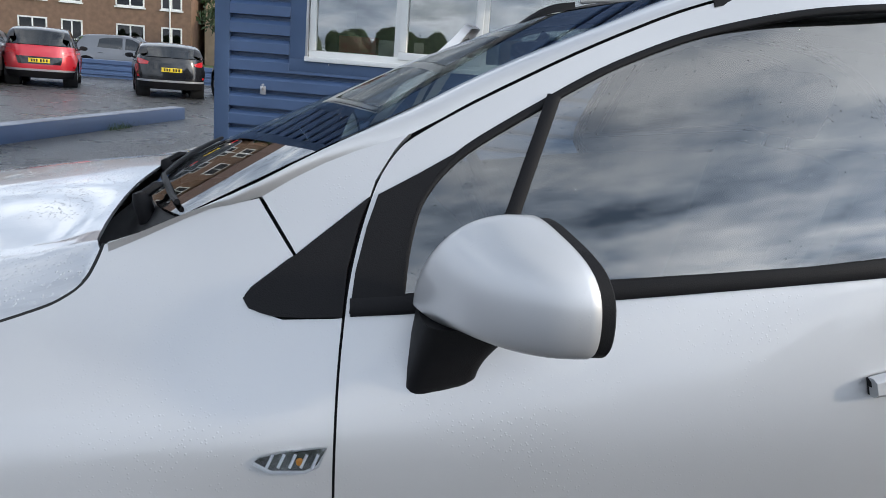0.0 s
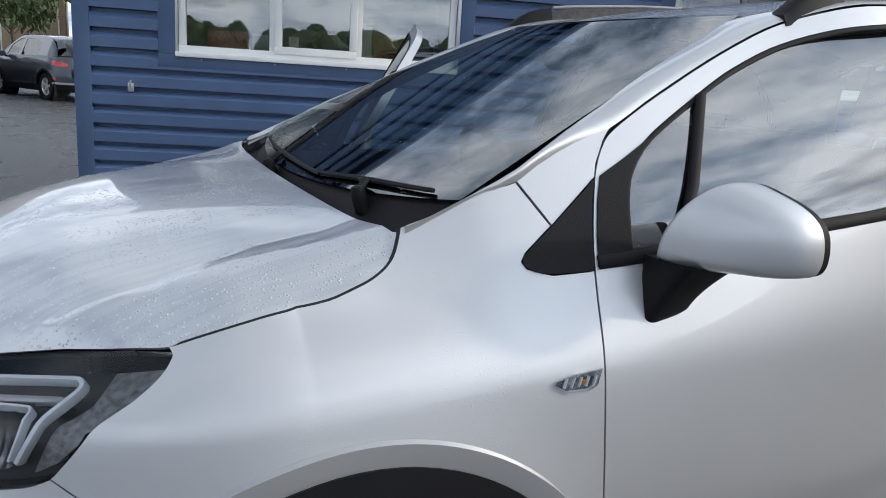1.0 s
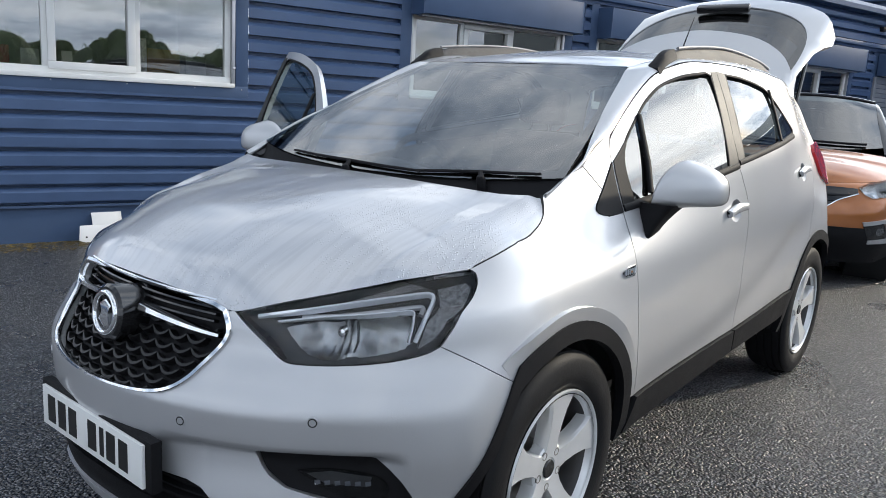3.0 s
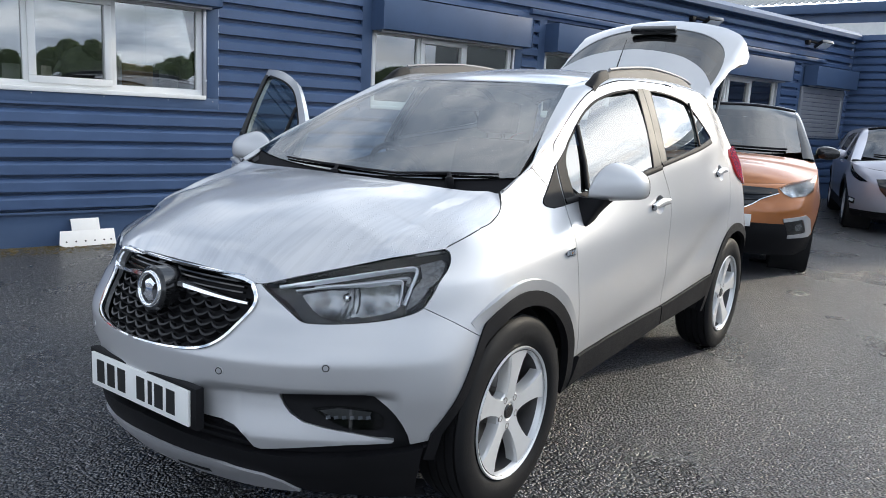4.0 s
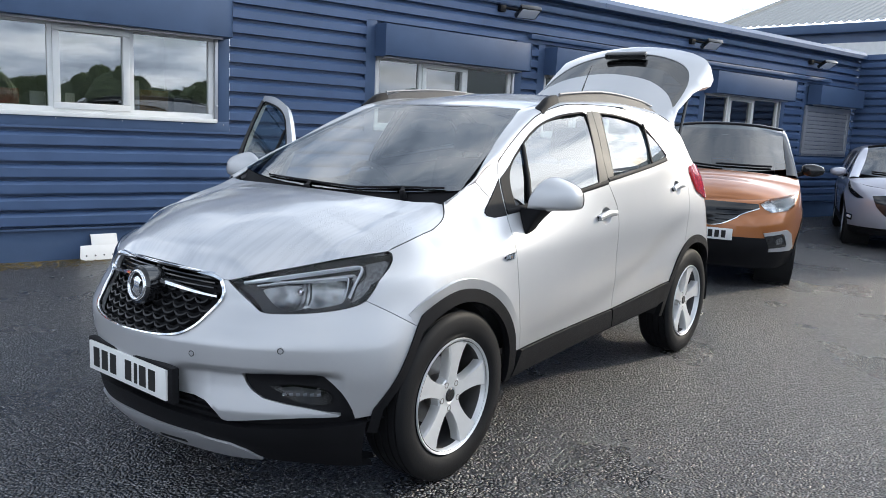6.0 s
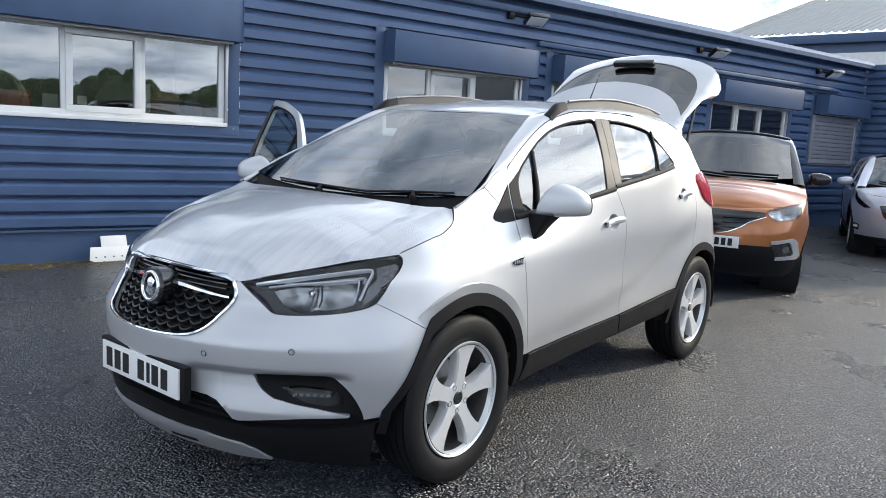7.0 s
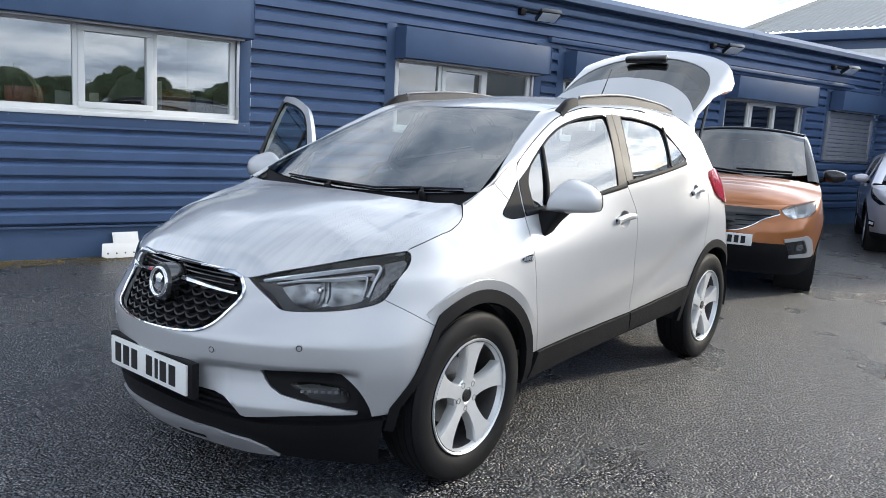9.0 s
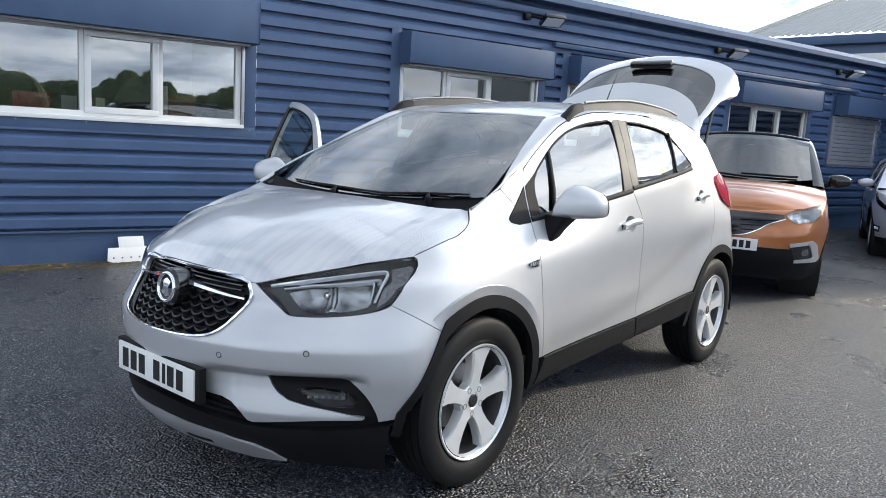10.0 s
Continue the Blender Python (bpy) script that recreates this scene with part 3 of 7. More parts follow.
def build_silver_car():
    car = thing("parked_car", "silver five-door crossover car, wet with rain, tailgate and driver's door open", "car")
    # bonnet
    rear = [(EDGE[-1][0], EDGE[-1][1]), (0.082, 0.655), (0.062, 0.55), (0.046, 0.4), (0.032, 0.2), (0.028, 0.0)]
    half_out = [(p[0], p[1]) for p in EDGE] + smooth_line(rear, 4)[1:]
    out = [(x, -y) for x, y in half_out] + [(x, y) for x, y in half_out[::-1] if abs(y) > 1e-4]
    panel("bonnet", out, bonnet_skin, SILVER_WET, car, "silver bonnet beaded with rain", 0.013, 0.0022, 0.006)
    for sg in (1, -1):
        strip("bonnet_seal", on(SHUT, sg), skin, DARK, 0.008, 0.0018, car, off=-0.0025)
    # nose
    bump = GRILLE_LOW + [(-0.99, 0.822)] + LAMP_LOW[::-1] + [(-0.37, 0.725)]
    bump += bumper_edge() + [(run(-0.422, 0.362), 0.362), (-0.494, 0.356), (-0.505, 0.388), (-0.523, 0.424), (-0.542, 0.455), (-0.564, 0.482), (-0.59, 0.505), (-0.62, 0.514), (-0.74, 0.513), (-0.861, 0.506), (-0.848, 0.475), (-0.829, 0.45), (-0.789, 0.425), (-0.72, 0.408), (-0.648, 0.396), (-0.539, 0.372)]
    bump += [(-0.546, 0.363), (-0.664, 0.358), (-0.78, 0.347), (-0.91, 0.331), (-0.93, 0.336), (-0.959, 0.37), (-0.992, 0.398), (-1.03, 0.412), (-1.087, 0.419), (Q0, 0.425)]
    bumper = panel("front_bumper", both(bump), skin, SILVER, car, "silver painted front bumper", 0.015, 0.0008, 0.025)
    low = [(Q0, 0.46), (-1.0, 0.45), (-0.9, 0.53), (-0.56, 0.53), (-0.47, 0.37)] + arch_line(0, ARCH, 178, 205, 5) + [(-0.40, 0.14), (-0.6, 0.15), (-0.9, 0.16), (Q0, 0.175)]
    panel("lower_bumper", both(low), skin, TRIM, car, "black lower bumper and intake", 0.03, 0, 0.03, -0.028)
    lip = [(Q0, 0.358), (-1.229, 0.350), (-0.983, 0.322), (-0.838, 0.312), (-0.661, 0.316), (-0.509, 0.330), (-0.388, 0.352)] + arch_line(0, ARCH, 179, 206, 5) + [(-0.42, 0.138), (-0.6, 0.150), (-0.80, 0.165), (-0.9, 0.225), (-1.03, 0.25), (Q0, 0.27)]
    panel("valance", both(lip), skin, TRIM, bumper, "black lower valance", 0.03, 0, 0.03, 0.004)
    skid = [(Q0, 0.288), (-1.242, 0.284), (-1.034, 0.267), (-0.909, 0.243), (-0.86, 0.215), (-0.823, 0.172), (-0.954, 0.172), (-1.091, 0.188), (Q0, 0.205)]
    panel("skid_plate", both(skid), skin, SATIN, bumper, "satin silver skid plate", 0.02, 0, 0.02, 0.012)
    for sg in (1, -1):
        strip("skid_rib", [(sg * q, 0.222 - 0.01 * q) for q in np.linspace(0.12, 0.24, 8)], skin, TRIM, 0.02, 0.002, bumper, off=0.0125, sink=0.001)
    for z, reach in ((0.415, 0.30), (0.392, 0.36), (0.368, 0.42)):
        strip("intake_bar", [(q, z - 0.03 * (q / 0.4) ** 2) for q in np.linspace(-reach, reach, 25)], skin, TRIM, 0.009, 0.014, bumper, off=-0.026)
    for s in (1, -1):
        cup = [(-0.861, 0.506), (-0.74, 0.513), (-0.62, 0.514), (-0.564, 0.482), (-0.523, 0.424), (-0.49, 0.352), (-0.539, 0.368), (-0.648, 0.394), (-0.789, 0.423), (-0.84, 0.46)]
        panel("fog_recess", on(cup, s), skin, TRIM, bumper, "", 0.03, 0, 0.0, -0.016, flip=False)
        lens = smooth_line([(-0.765, 0.464), (-0.69, 0.472), (-0.592, 0.458), (-0.568, 0.42), (-0.60, 0.404), (-0.68, 0.414), (-0.765, 0.464)], 3)[:-1]
        fog = panel("fog_lamp", on(lens, s), skin, SMOKED, car, "dark fog lamp with a row of diodes", 0.02, 0, 0.014, -0.008)
        panel("reflector", on([(-0.745, 0.458), (-0.69, 0.466), (-0.60, 0.455), (-0.61, 0.432), (-0.70, 0.436)], s), skin, STEEL, fog, "", 0.02, 0, 0, -0.013)
        for k in range(6):
            u = -0.725 + 0.022 * k
            strip("diode", on([(u, 0.438), (u + 0.006, 0.439), (u + 0.012, 0.440)], s), skin, LED, 0.010, 0.003, fog, off=-0.0125)
        for u, z in ((-1.027, 0.572), (-0.73, 0.607)):
            bm = bmesh.new()
            p = Vector(skin(s * (u - Q0), z))
            e = 0.01
            nn = (Vector(skin(s * (u - Q0) + e, z)) - Vector(skin(s * (u - Q0) - e, z))).cross(Vector((0, 0, 1))).normalized()
            mm = Matrix.Translation(p) @ nn.to_track_quat("Y", "Z").to_matrix().to_4x4()
            lathe(bm, [(0.0001, 0.003), (0.008, 0.003), (0.0085, 0.0), (0.0105, 0.0), (0.011, 0.002), (0.013, 0.002), (0.0135, -0.004)], 18, mm)
            part("parking_sensor", bm, SILVER, bumper)
            bm = bmesh.new()
            lathe(bm, [(0.0083, 0.0024), (0.0090, 0.0030), (0.0104, 0.0030), (0.0111, 0.0024)], 18, mm)
            part("sensor_ring", bm, DARK, bumper)
    build_grille(car)
    build_plate(car)
    for s in (1, -1):
        build_lamp(car, s)
        build_side(car, s)
    build_greenhouse(car)
    build_tailgate(car)
    build_cabin(car)
    for x in (0.0, BASE):
        for s in (-1, 1):
            build_wheel(car, x, s)
    # what closes the body from within
    box("underbody", (-0.5, -0.58, 0.24), (3.0, 0.58, 0.30), DARK, car)
    return car


def build_grille(car):
    back = panel("grille", both(GRILLE), skin, TRIM, car, "black grille with a scaled mesh", 0.03, 0.004, 0, -0.038)
    strip("chrome_surround", both(GRILLE_LOW + GRILLE_POINTS[7:8]), skin, CHROME, lambda t: 0.008 + 0.008 * math.sin(math.pi * t), 0.010, back, off=-0.002)
    strip("top_rim", [(q, 0.842 - 0.05 * abs(q) ** 2) for q in np.linspace(-0.29, 0.29, 20)], skin, CHROME, 0.007, 0.006, back, off=-0.004)
    for s in (1, -1):
        strip("chrome_wing", [(s * q, 0.772 + 0.012 * math.cos(q * 8)) for q in np.linspace(0.07, 0.325, 14)], skin, CHROME, lambda t: 0.022 - 0.010 * t, 0.02, back, off=-0.012)
        for z in (0.796, 0.814, 0.830):
            strip("upper_bar", [(s * q, z - 0.02 * q) for q in np.linspace(0.0, 0.29, 14)], skin, GLOSS, 0.008, 0.016, back, off=-0.034)
    # the scales of the mesh
    for k in range(7):
        z = 0.622 + 0.0235 * k
        for j in range(-7, 8):
            q = (j + (0.5 if k % 2 else 0)) * 0.056
            reach = float(np.interp(z, [0.612, 0.65, 0.70, 0.772], [0.17, 0.27, 0.31, 0.335]))
            if abs(q) + 0.018 > reach:
                continue
            line = [(q + 0.027 * a, z + 0.013 * (a * a) - 0.003) for a in (-1, -0.8, -0.5, 0, 0.5, 0.8, 1)]
            strip("mesh_scale", line, skin, SCALE, lambda t: 0.005 + 0.007 * math.sin(math.pi * t), 0.018, back, off=-0.032)
    # the round badge, a plain disc
    c = Vector(skin(0, 0.762))
    bm = bmesh.new()
    mm = Matrix.Translation(c + Vector((-0.035, 0, -0.004))) @ Vector((-1, 0, 0.12)).to_track_quat("Y", "Z").to_matrix().to_4x4()
    lathe(bm, [(0.074, -0.09), (0.074, 0.004), (0.066, 0.012), (0.058, 0.012), (0.056, 0.004), (0.0001, 0.006)], 36, mm)
    badge = part("badge", bm, GLOSS, car, "round chrome-ringed badge")
    bm = bmesh.new()
    lathe(bm, [(0.052 + 0.008 * math.cos(a), 0.010 + 0.010 * math.sin(a)) for a in np.linspace(-0.6, math.pi + 0.6, 12)], 40, mm)
    part("badge_ring", bm, CHROME, badge)
    bm = bmesh.new()
    prism(bm, [(-0.03, -0.03), (0.0, -0.038), (0.03, -0.02), (0.012, 0.0), (0.03, 0.02), (0.0, 0.036), (-0.03, 0.022), (-0.01, 0.0)], 0.004, 0.014, mm, 0.003)
    part("badge_shape", bm, CHROME, badge)


def build_plate(car):
    # local x runs across, y out of the plate
    mm = Matrix.Translation((-0.890, -0.018, 0.455)) @ Matrix(((0, -1, 0, 0), (1, 0, 0, 0), (0, 0, 1, 0), (0, 0, 0, 1)))
    plate = part("number_plate", prism(bmesh.new(), [(-0.26, -0.0555), (0.26, -0.0555), (0.26, 0.0555), (-0.26, 0.0555)], 0.0, 0.010, mm, 0.002), PLATE_W, car, "white number plate with black characters")
    part("plate_holder", prism(bmesh.new(), [(-0.285, -0.065), (0.285, -0.065), (0.285, 0.065), (-0.285, 0.065)], -0.03, 0.0, mm, 0.006), TRIM, plate)
    for k, x in enumerate((-0.175, -0.115, -0.07, -0.02, 0.085, 0.145, 0.205)):
        w = 0.010 if k == 2 else 0.021
        part("plate_bar", add_box(bmesh.new(), (x - w, 0.010, -0.038), (x + w, 0.0115, 0.038), mm), INK, plate)


def build_lamp(car, s):
    lamp = panel("headlamp", on(LAMP, s), skin, CLEAR, car, "clear headlamp with a light guide", 0.03, 0.002, 0.012, -0.002)
    panel("bucket", on(LAMP, s), skin, LAMP_GREY, lamp, "dark grey lamp housing", 0.03, 0.004, 0.0, -0.048)
    # Added panel whose grey speckle paints the sky caught in drops on the lens.
    flank = [(-0.560, 0.905), (-0.47, 0.918), (-0.445, 0.910), (-0.443, 0.870), (-0.462, 0.815), (-0.492, 0.784), (-0.53, 0.766), (-0.518, 0.800), (-0.508, 0.842), (-0.520, 0.874)]
    panel("side_housing", on(flank, s), skin, LAMP_SIDE_GLINT, lamp, "side of the lamp housing, speckled grey for sky glints in lens drops", 0.02, 0, 0.02, -0.030)
    outer = smooth_line([(-0.929, 0.820), (-0.83, 0.845), (-0.761, 0.859), (-0.682, 0.872), (-0.591, 0.884), (-0.568, 0.885), (-0.552, 0.881), (-0.543, 0.873), (-0.530, 0.857), (-0.523, 0.840), (-0.530, 0.812), (-0.542, 0.783)], 2)
    strip("light_guide", on(outer, s), skin, LED, 0.0105, 0.008, lamp, off=-0.012)
    strip("guide_edge", on([(u + 0.004, z - 0.013) for u, z in outer[1:-10]], s), skin, LAMP_GREY, 0.014, 0.006, lamp, off=-0.028)
    inner = smooth_line([(-0.879, 0.814), (-0.771, 0.835), (-0.674, 0.848), (-0.592, 0.856), (-0.573, 0.856), (-0.560, 0.850), (-0.552, 0.834), (-0.552, 0.812), (-0.559, 0.782)], 2)
    strip("inner_guide", on(inner, s), skin, LED, 0.006, 0.008, lamp, off=-0.016)

    def hollow(q, z):
        u = Q0 + abs(q)
        d = max(max(0.0, 1 - ((u + c) / 0.085) ** 2 - ((z - 0.795) / 0.060) ** 2) for c in (0.77, 0.622))
        k = u / 0.019
        flute = abs(k - math.floor(k) - 0.5) * 2
        x, y, zz = skin(q, z)
        return (x + 0.026 * d + 0.0016 * flute, y, zz)

    rim = smooth_line([(-0.855, 0.801), (-0.72, 0.829), (-0.60, 0.846), (-0.574, 0.838), (-0.566, 0.805), (-0.578, 0.772), (-0.66, 0.752), (-0.77, 0.744), (-0.822, 0.762), (-0.855, 0.801)], 4)[:-1]
    panel("reflector", on(rim, s), hollow, FACET, lamp, "bright fluted reflector", 0.006, 0, 0, -0.018)
    c = Vector(skin(s * (-0.735 - Q0), 0.792))
    bm = bmesh.new()
    lathe(bm, [(0.0001, 0.008), (0.009, 0.005), (0.015, -0.006), (0.022, -0.012), (0.024, -0.022)], 20, Matrix.Translation(c + Vector((0.034, s * 0.012, 0))) @ Vector((-1, -0.4 * s, 0.05)).to_track_quat("Y", "Z").to_matrix().to_4x4())
    part("bulb_cap", bm, CHROME, lamp)
    # grey plastic between the two light guides, and the dark partition
    strip("guide_body", on([((a[0] + b[0]) / 2, (a[1] + b[1]) / 2) for a, b in zip(outer[2:14], inner[1:13])], s), skin, SATIN, 0.012, 0.004, lamp, off=-0.024)
    strip("partition", on([(-0.690, 0.757), (-0.682, 0.780), (-0.684, 0.806), (-0.692, 0.830)], s), skin, LAMP_GREY, 0.006, 0.010, lamp, off=-0.026)


def build_side(car, s):
    open_m = None
    if s == -1:
        hinge = Vector((0.44, 0.845, 0))
        open_m = Matrix.Translation(hinge) @ Matrix.Rotation(radians(63), 4, "Z") @ Matrix.Translation(-hinge)
    # wing
    wing = SHUT[:] + [(0.15, 1.112), (0.21, 1.142), (0.30, 1.167), (0.350, 1.099), (0.297, 1.057), (0.288, 1.044), (0.295, 1.034), (0.339, 1.024), (0.416, 1.030)]
    wing += [p for p in DOOR_FRONT if p[1] < 1.03 and p[0] < 0.6][::-1] + arch_line(0, ARCH, 13, 122, 26) + bumper_edge()[:1] + [(-0.37, 0.725)] + LAMP_SIDE[::-1]
    w = panel("front_wing", on(wing, s), skin, SILVER, car, "silver front wing", 0.014, 0.0015)
    foot = [(0.303, 1.167)] + [(x, cant_z(x)) for x in (0.30, 0.34, 0.38, 0.42, 0.46, 0.503)] + [(0.481, 1.240), (0.456, 1.200), (0.449, 1.179), (0.352, 1.100)]
    panel("pillar_foot", on(foot, s), skin, SILVER, w, "", 0.02, 0.0012)
    tri = smooth_line([(0.416, 1.029), (0.339, 1.024), (0.299, 1.031), (0.288, 1.044), (0.300, 1.060), (0.350, 1.099)], 3) + [(0.448, 1.178), (0.434, 1.140), (0.421, 1.087)]
    panel("corner_cover", on(tri, s), skin, TRIM, w, "black corner cover", 0.02, 0.001, 0.012, 0.004)
    lens = [(0.310, 0.860), (0.333, 0.848), (0.375, 0.848), (0.392, 0.856), (0.402, 0.881), (0.35, 0.876), (0.318, 0.869)]
    rep = panel("side_repeater", on(lens, s), skin, CLEAR, car, "clear side repeater lamp", 0.01, 0, 0.008, 0.006)
    panel("reflector", on(inset(lens, 0.003), s), skin, FACET, rep, "", 0.01, 0, 0, 0.001)
    for k in range(5):
        u = 0.328 + 0.014 * k
        strip("lens_rib", on([(u, 0.855), (u + 0.004, 0.864), (u + 0.007, 0.871)], s), skin, LED, 0.004, 0.003, rep, off=0.002, sink=0.001)
    bm = bmesh.new()
    p = Vector(skin(s * (0.368 - Q0), 0.862))
    lathe(bm, [(0.0001, 0.005), (0.004, 0.004), (0.005, 0)], 12, Matrix.Translation(p) @ Vector((0, -s, 0)).to_track_quat("Y", "Z").to_matrix().to_4x4())
    part("bulb", bm, AMBER, rep)
    # the rolled lip of the wing round the wheel
    def lip(q, z):
        x, y, h = skin(q, z)
        r, ang = math.hypot(x, z - WHEEL_Z), math.degrees(math.atan2(z - WHEEL_Z, x))
        k = min(1, max(0, (ang - 30) / 22)) * min(1, max(0, (129 - ang) / 14))
        return (x, y + math.copysign((0.0015 + 0.30 * max(0, r - 0.431)) * k, y), h)

    panel("arch_lip", on(arch_line(0, 0.474, 32, 127, 40) + arch_line(0, 0.432, 127, 32, 40), s), lip, SILVER, w, "", 0.012, 0, 0.014)
    # doors
    fd = DOOR_FRONT + SPLIT[1:]
    door = panel("front_door", on(fd, s), skin, SILVER, car, "silver front door" + (", standing open" if s == -1 else ""), 0.03, 0.002, 0.03, 0, [on(WINDOW_F, s), on(cup_line(1.135, 1.325, 0.985), s)], m=open_m)
    finish_door(door, s, open_m)
    rd = [(1.366, 1.547)] + DOOR_REAR + arch_line(BASE, 0.44, 117, 155, 12) + [(2.14, 0.527)] + [(1.385, 0.474)] + SPLIT[::-1][1:]
    rear = panel("rear_door", on(rd, s), skin, SILVER, car, "silver rear door", 0.03, 0.002, 0.03, 0, [on(WINDOW_R, s), on(cup_line(2.185, 2.385, 1.092), s)])
    panel("window_glass", on(WINDOW_R, s), pane_fn(WINDOW_R), GLASS, rear, "", 0.05, 0, 0, -0.011)
    strip("window_seal", on(WINDOW_R, s) + on(WINDOW_R[:1], s), skin, TRIM, 0.012, 0.003, rear, off=-0.001)
    strip("quarter_bar", on([(1.88, 1.247), (1.92, 1.36), (1.955, 1.466)], s), skin, TRIM, 0.018, 0.004, rear, off=0.005)
    panel("pillar_cover", on([(1.275, 1.166), (1.343, 1.178), (1.383, 1.33), (1.442, 1.512), (1.358, 1.515), (1.333, 1.40), (1.287, 1.26)], s), skin, PILLAR, rear, "", 0.03, 0.001, 0.004, 0.002)
    strip("waist_seal", on([(1.28 + 0.89 * k / 16, 1.165 + 0.100 * k / 16) for k in range(17)], s), skin, TRIM, 0.022, 0.006, rear, off=0.001)
    build_handle(rear, s, 2.185, 2.385, 1.092, None)
    panel("door_cladding", on([(1.388, 0.472), (2.14, 0.525), (2.11, 0.41), (2.02, 0.392), (1.405, 0.376)], s), skin, TRIM, rear, "black lower door cladding", 0.03, 0.001, 0.02, 0.012)
    strip("door_seal", on(DOOR_FRONT, s), skin, TRIM, 0.030, 0.004, car, off=-0.016)
    strip("door_seal", on(SPLIT, s), skin, TRIM, 0.030, 0.004, car, off=-0.016)
    strip("door_seal", on(DOOR_REAR, s), skin, TRIM, 0.030, 0.004, car, off=-0.016)
    # rear quarter
    quarter = DOOR_REAR[10:] + arch_line(BASE, 0.44, 115, 12, 24) + [(3.0, 0.46), (3.4, 0.5), (3.4, 0.95), (3.1, 1.1), (2.95, 1.2), (2.86, 1.3), (2.74, 1.42), (2.62, 1.49), (2.3, 1.535), (2.0, 1.55), (1.75, 1.553)]
    q = panel("rear_quarter", on(quarter, s), skin, SILVER, car, "silver rear quarter panel", 0.03)
    panel("tail_lamp", on(smooth_line([(2.60, 1.175), (2.66, 1.215), (2.80, 1.225), (2.92, 1.18), (3.0, 1.04), (2.9, 1.0), (2.74, 1.03), (2.64, 1.08), (2.60, 1.175)], 4)[:-1], s), skin, RED_LENS, q, "red tail lamp", 0.02, 0, 0.02, 0.014)
    panel("rear_bumper", on([(2.97, 0.46), (3.4, 0.5), (4.0, 0.5), (4.0, 0.25), (2.95, 0.25)], s), skin, TRIM, q, "black lower rear bumper", 0.05, 0, 0.02, 0.004)
    # cladding
    panel("arch_cladding", on(arch_line(0, ARCH + 0.002, -4, 122, 30) + bumper_edge(-0.002) + [(run(-0.425, 0.30), 0.30), (run(-0.39, 0.29), 0.29)] + bumper_edge(0.032)[::-1] + arch_line(0, 0.384, 116, -6, 30), s), skin, TRIM, w, "black wheel arch cladding", 0.02, 0, 0.03, 0.007)
    panel("arch_cladding", on(arch_line(BASE, 0.442, -4, 184, 44) + arch_line(BASE, 0.392, 186, -6, 44), s), skin, TRIM, q, "black wheel arch cladding", 0.02, 0, 0.03, 0.007)
    sill = [(0.40, 0.33), (0.46, 0.42), (2.14, 0.50), (2.12, 0.36), (1.4, 0.335), (0.42, 0.30)]
    panel("sill", on(sill, s), skin, TRIM, car, "black sill", 0.05, 0, 0.02, -0.02)
    inner = [(-1.30, 0.24), (-1.30, 0.72), (-0.9, 0.73), (-0.5, 0.80), (-0.3, 0.92), (0.0, 0.99), (0.2, 1.02), (0.5, 1.03), (1.3, 1.12), (2.2, 1.2), (2.8, 1.2), (3.3, 0.9), (3.9, 0.9), (3.9, 0.36), (2.2, 0.36), (0.4, 0.32)]
    panel("inner_shell", on(inner, s), skin, DARK, car, "", 0.06, 0, 0, -0.055, [on(arch_line(0, 0.42, 0, 350, 36), s), on(arch_line(BASE, 0.42, 0, 350, 36), s)])
    for cx in (0.0, BASE):
        bm = bmesh.new()
        mm = Matrix.Translation((cx, 0, WHEEL_Z))
        prof = [(0.36, 0.55), (0.385, 0.60), (0.382, 0.80)] if cx == 0 else [(0.41, 0.55), (0.43, 0.60), (0.425, 0.855)]
        rings = [[bm.verts.new((cx + r * math.cos(radians(a)), -s * y, WHEEL_Z + r * math.sin(radians(a)))) for a in range(-8, 190, 6)] for r, y in prof]
        for p, q2 in zip(rings, rings[1:]):
            for k in range(len(p) - 1):
                bm.faces.new((p[k], p[k + 1], q2[k + 1], q2[k]))
        bm.faces.new(rings[0])
        part("wheel_well", bm, LINER, car)


def pane_fn(outline):
    """A gently curved glass surface that lies close to the skin inside an outline."""
    pts = [(u, z) for u, z in dense(outline, 0.04)]
    A = np.array([[1, u, u * u, z - 1.2, (z - 1.2) ** 2, u * (z - 1.2)] for u, z in pts])
    c = np.linalg.lstsq(A, np.array([half(u, z) for u, z in pts]), rcond=None)[0]
    top, low = max(z for u, z in pts), min(z for u, z in pts)
    zm, zh = (top + low) / 2, (top - low) / 2

    def fn(q, z):
        u = Q0 + abs(q)
        y = float(c @ np.array([1, u, u * u, z - 1.2, (z - 1.2) ** 2, u * (z - 1.2)])) + 0.011 * (1 - ((z - zm) / zh) ** 2)
        return (u, -math.copysign(y, q), z)

    return fn


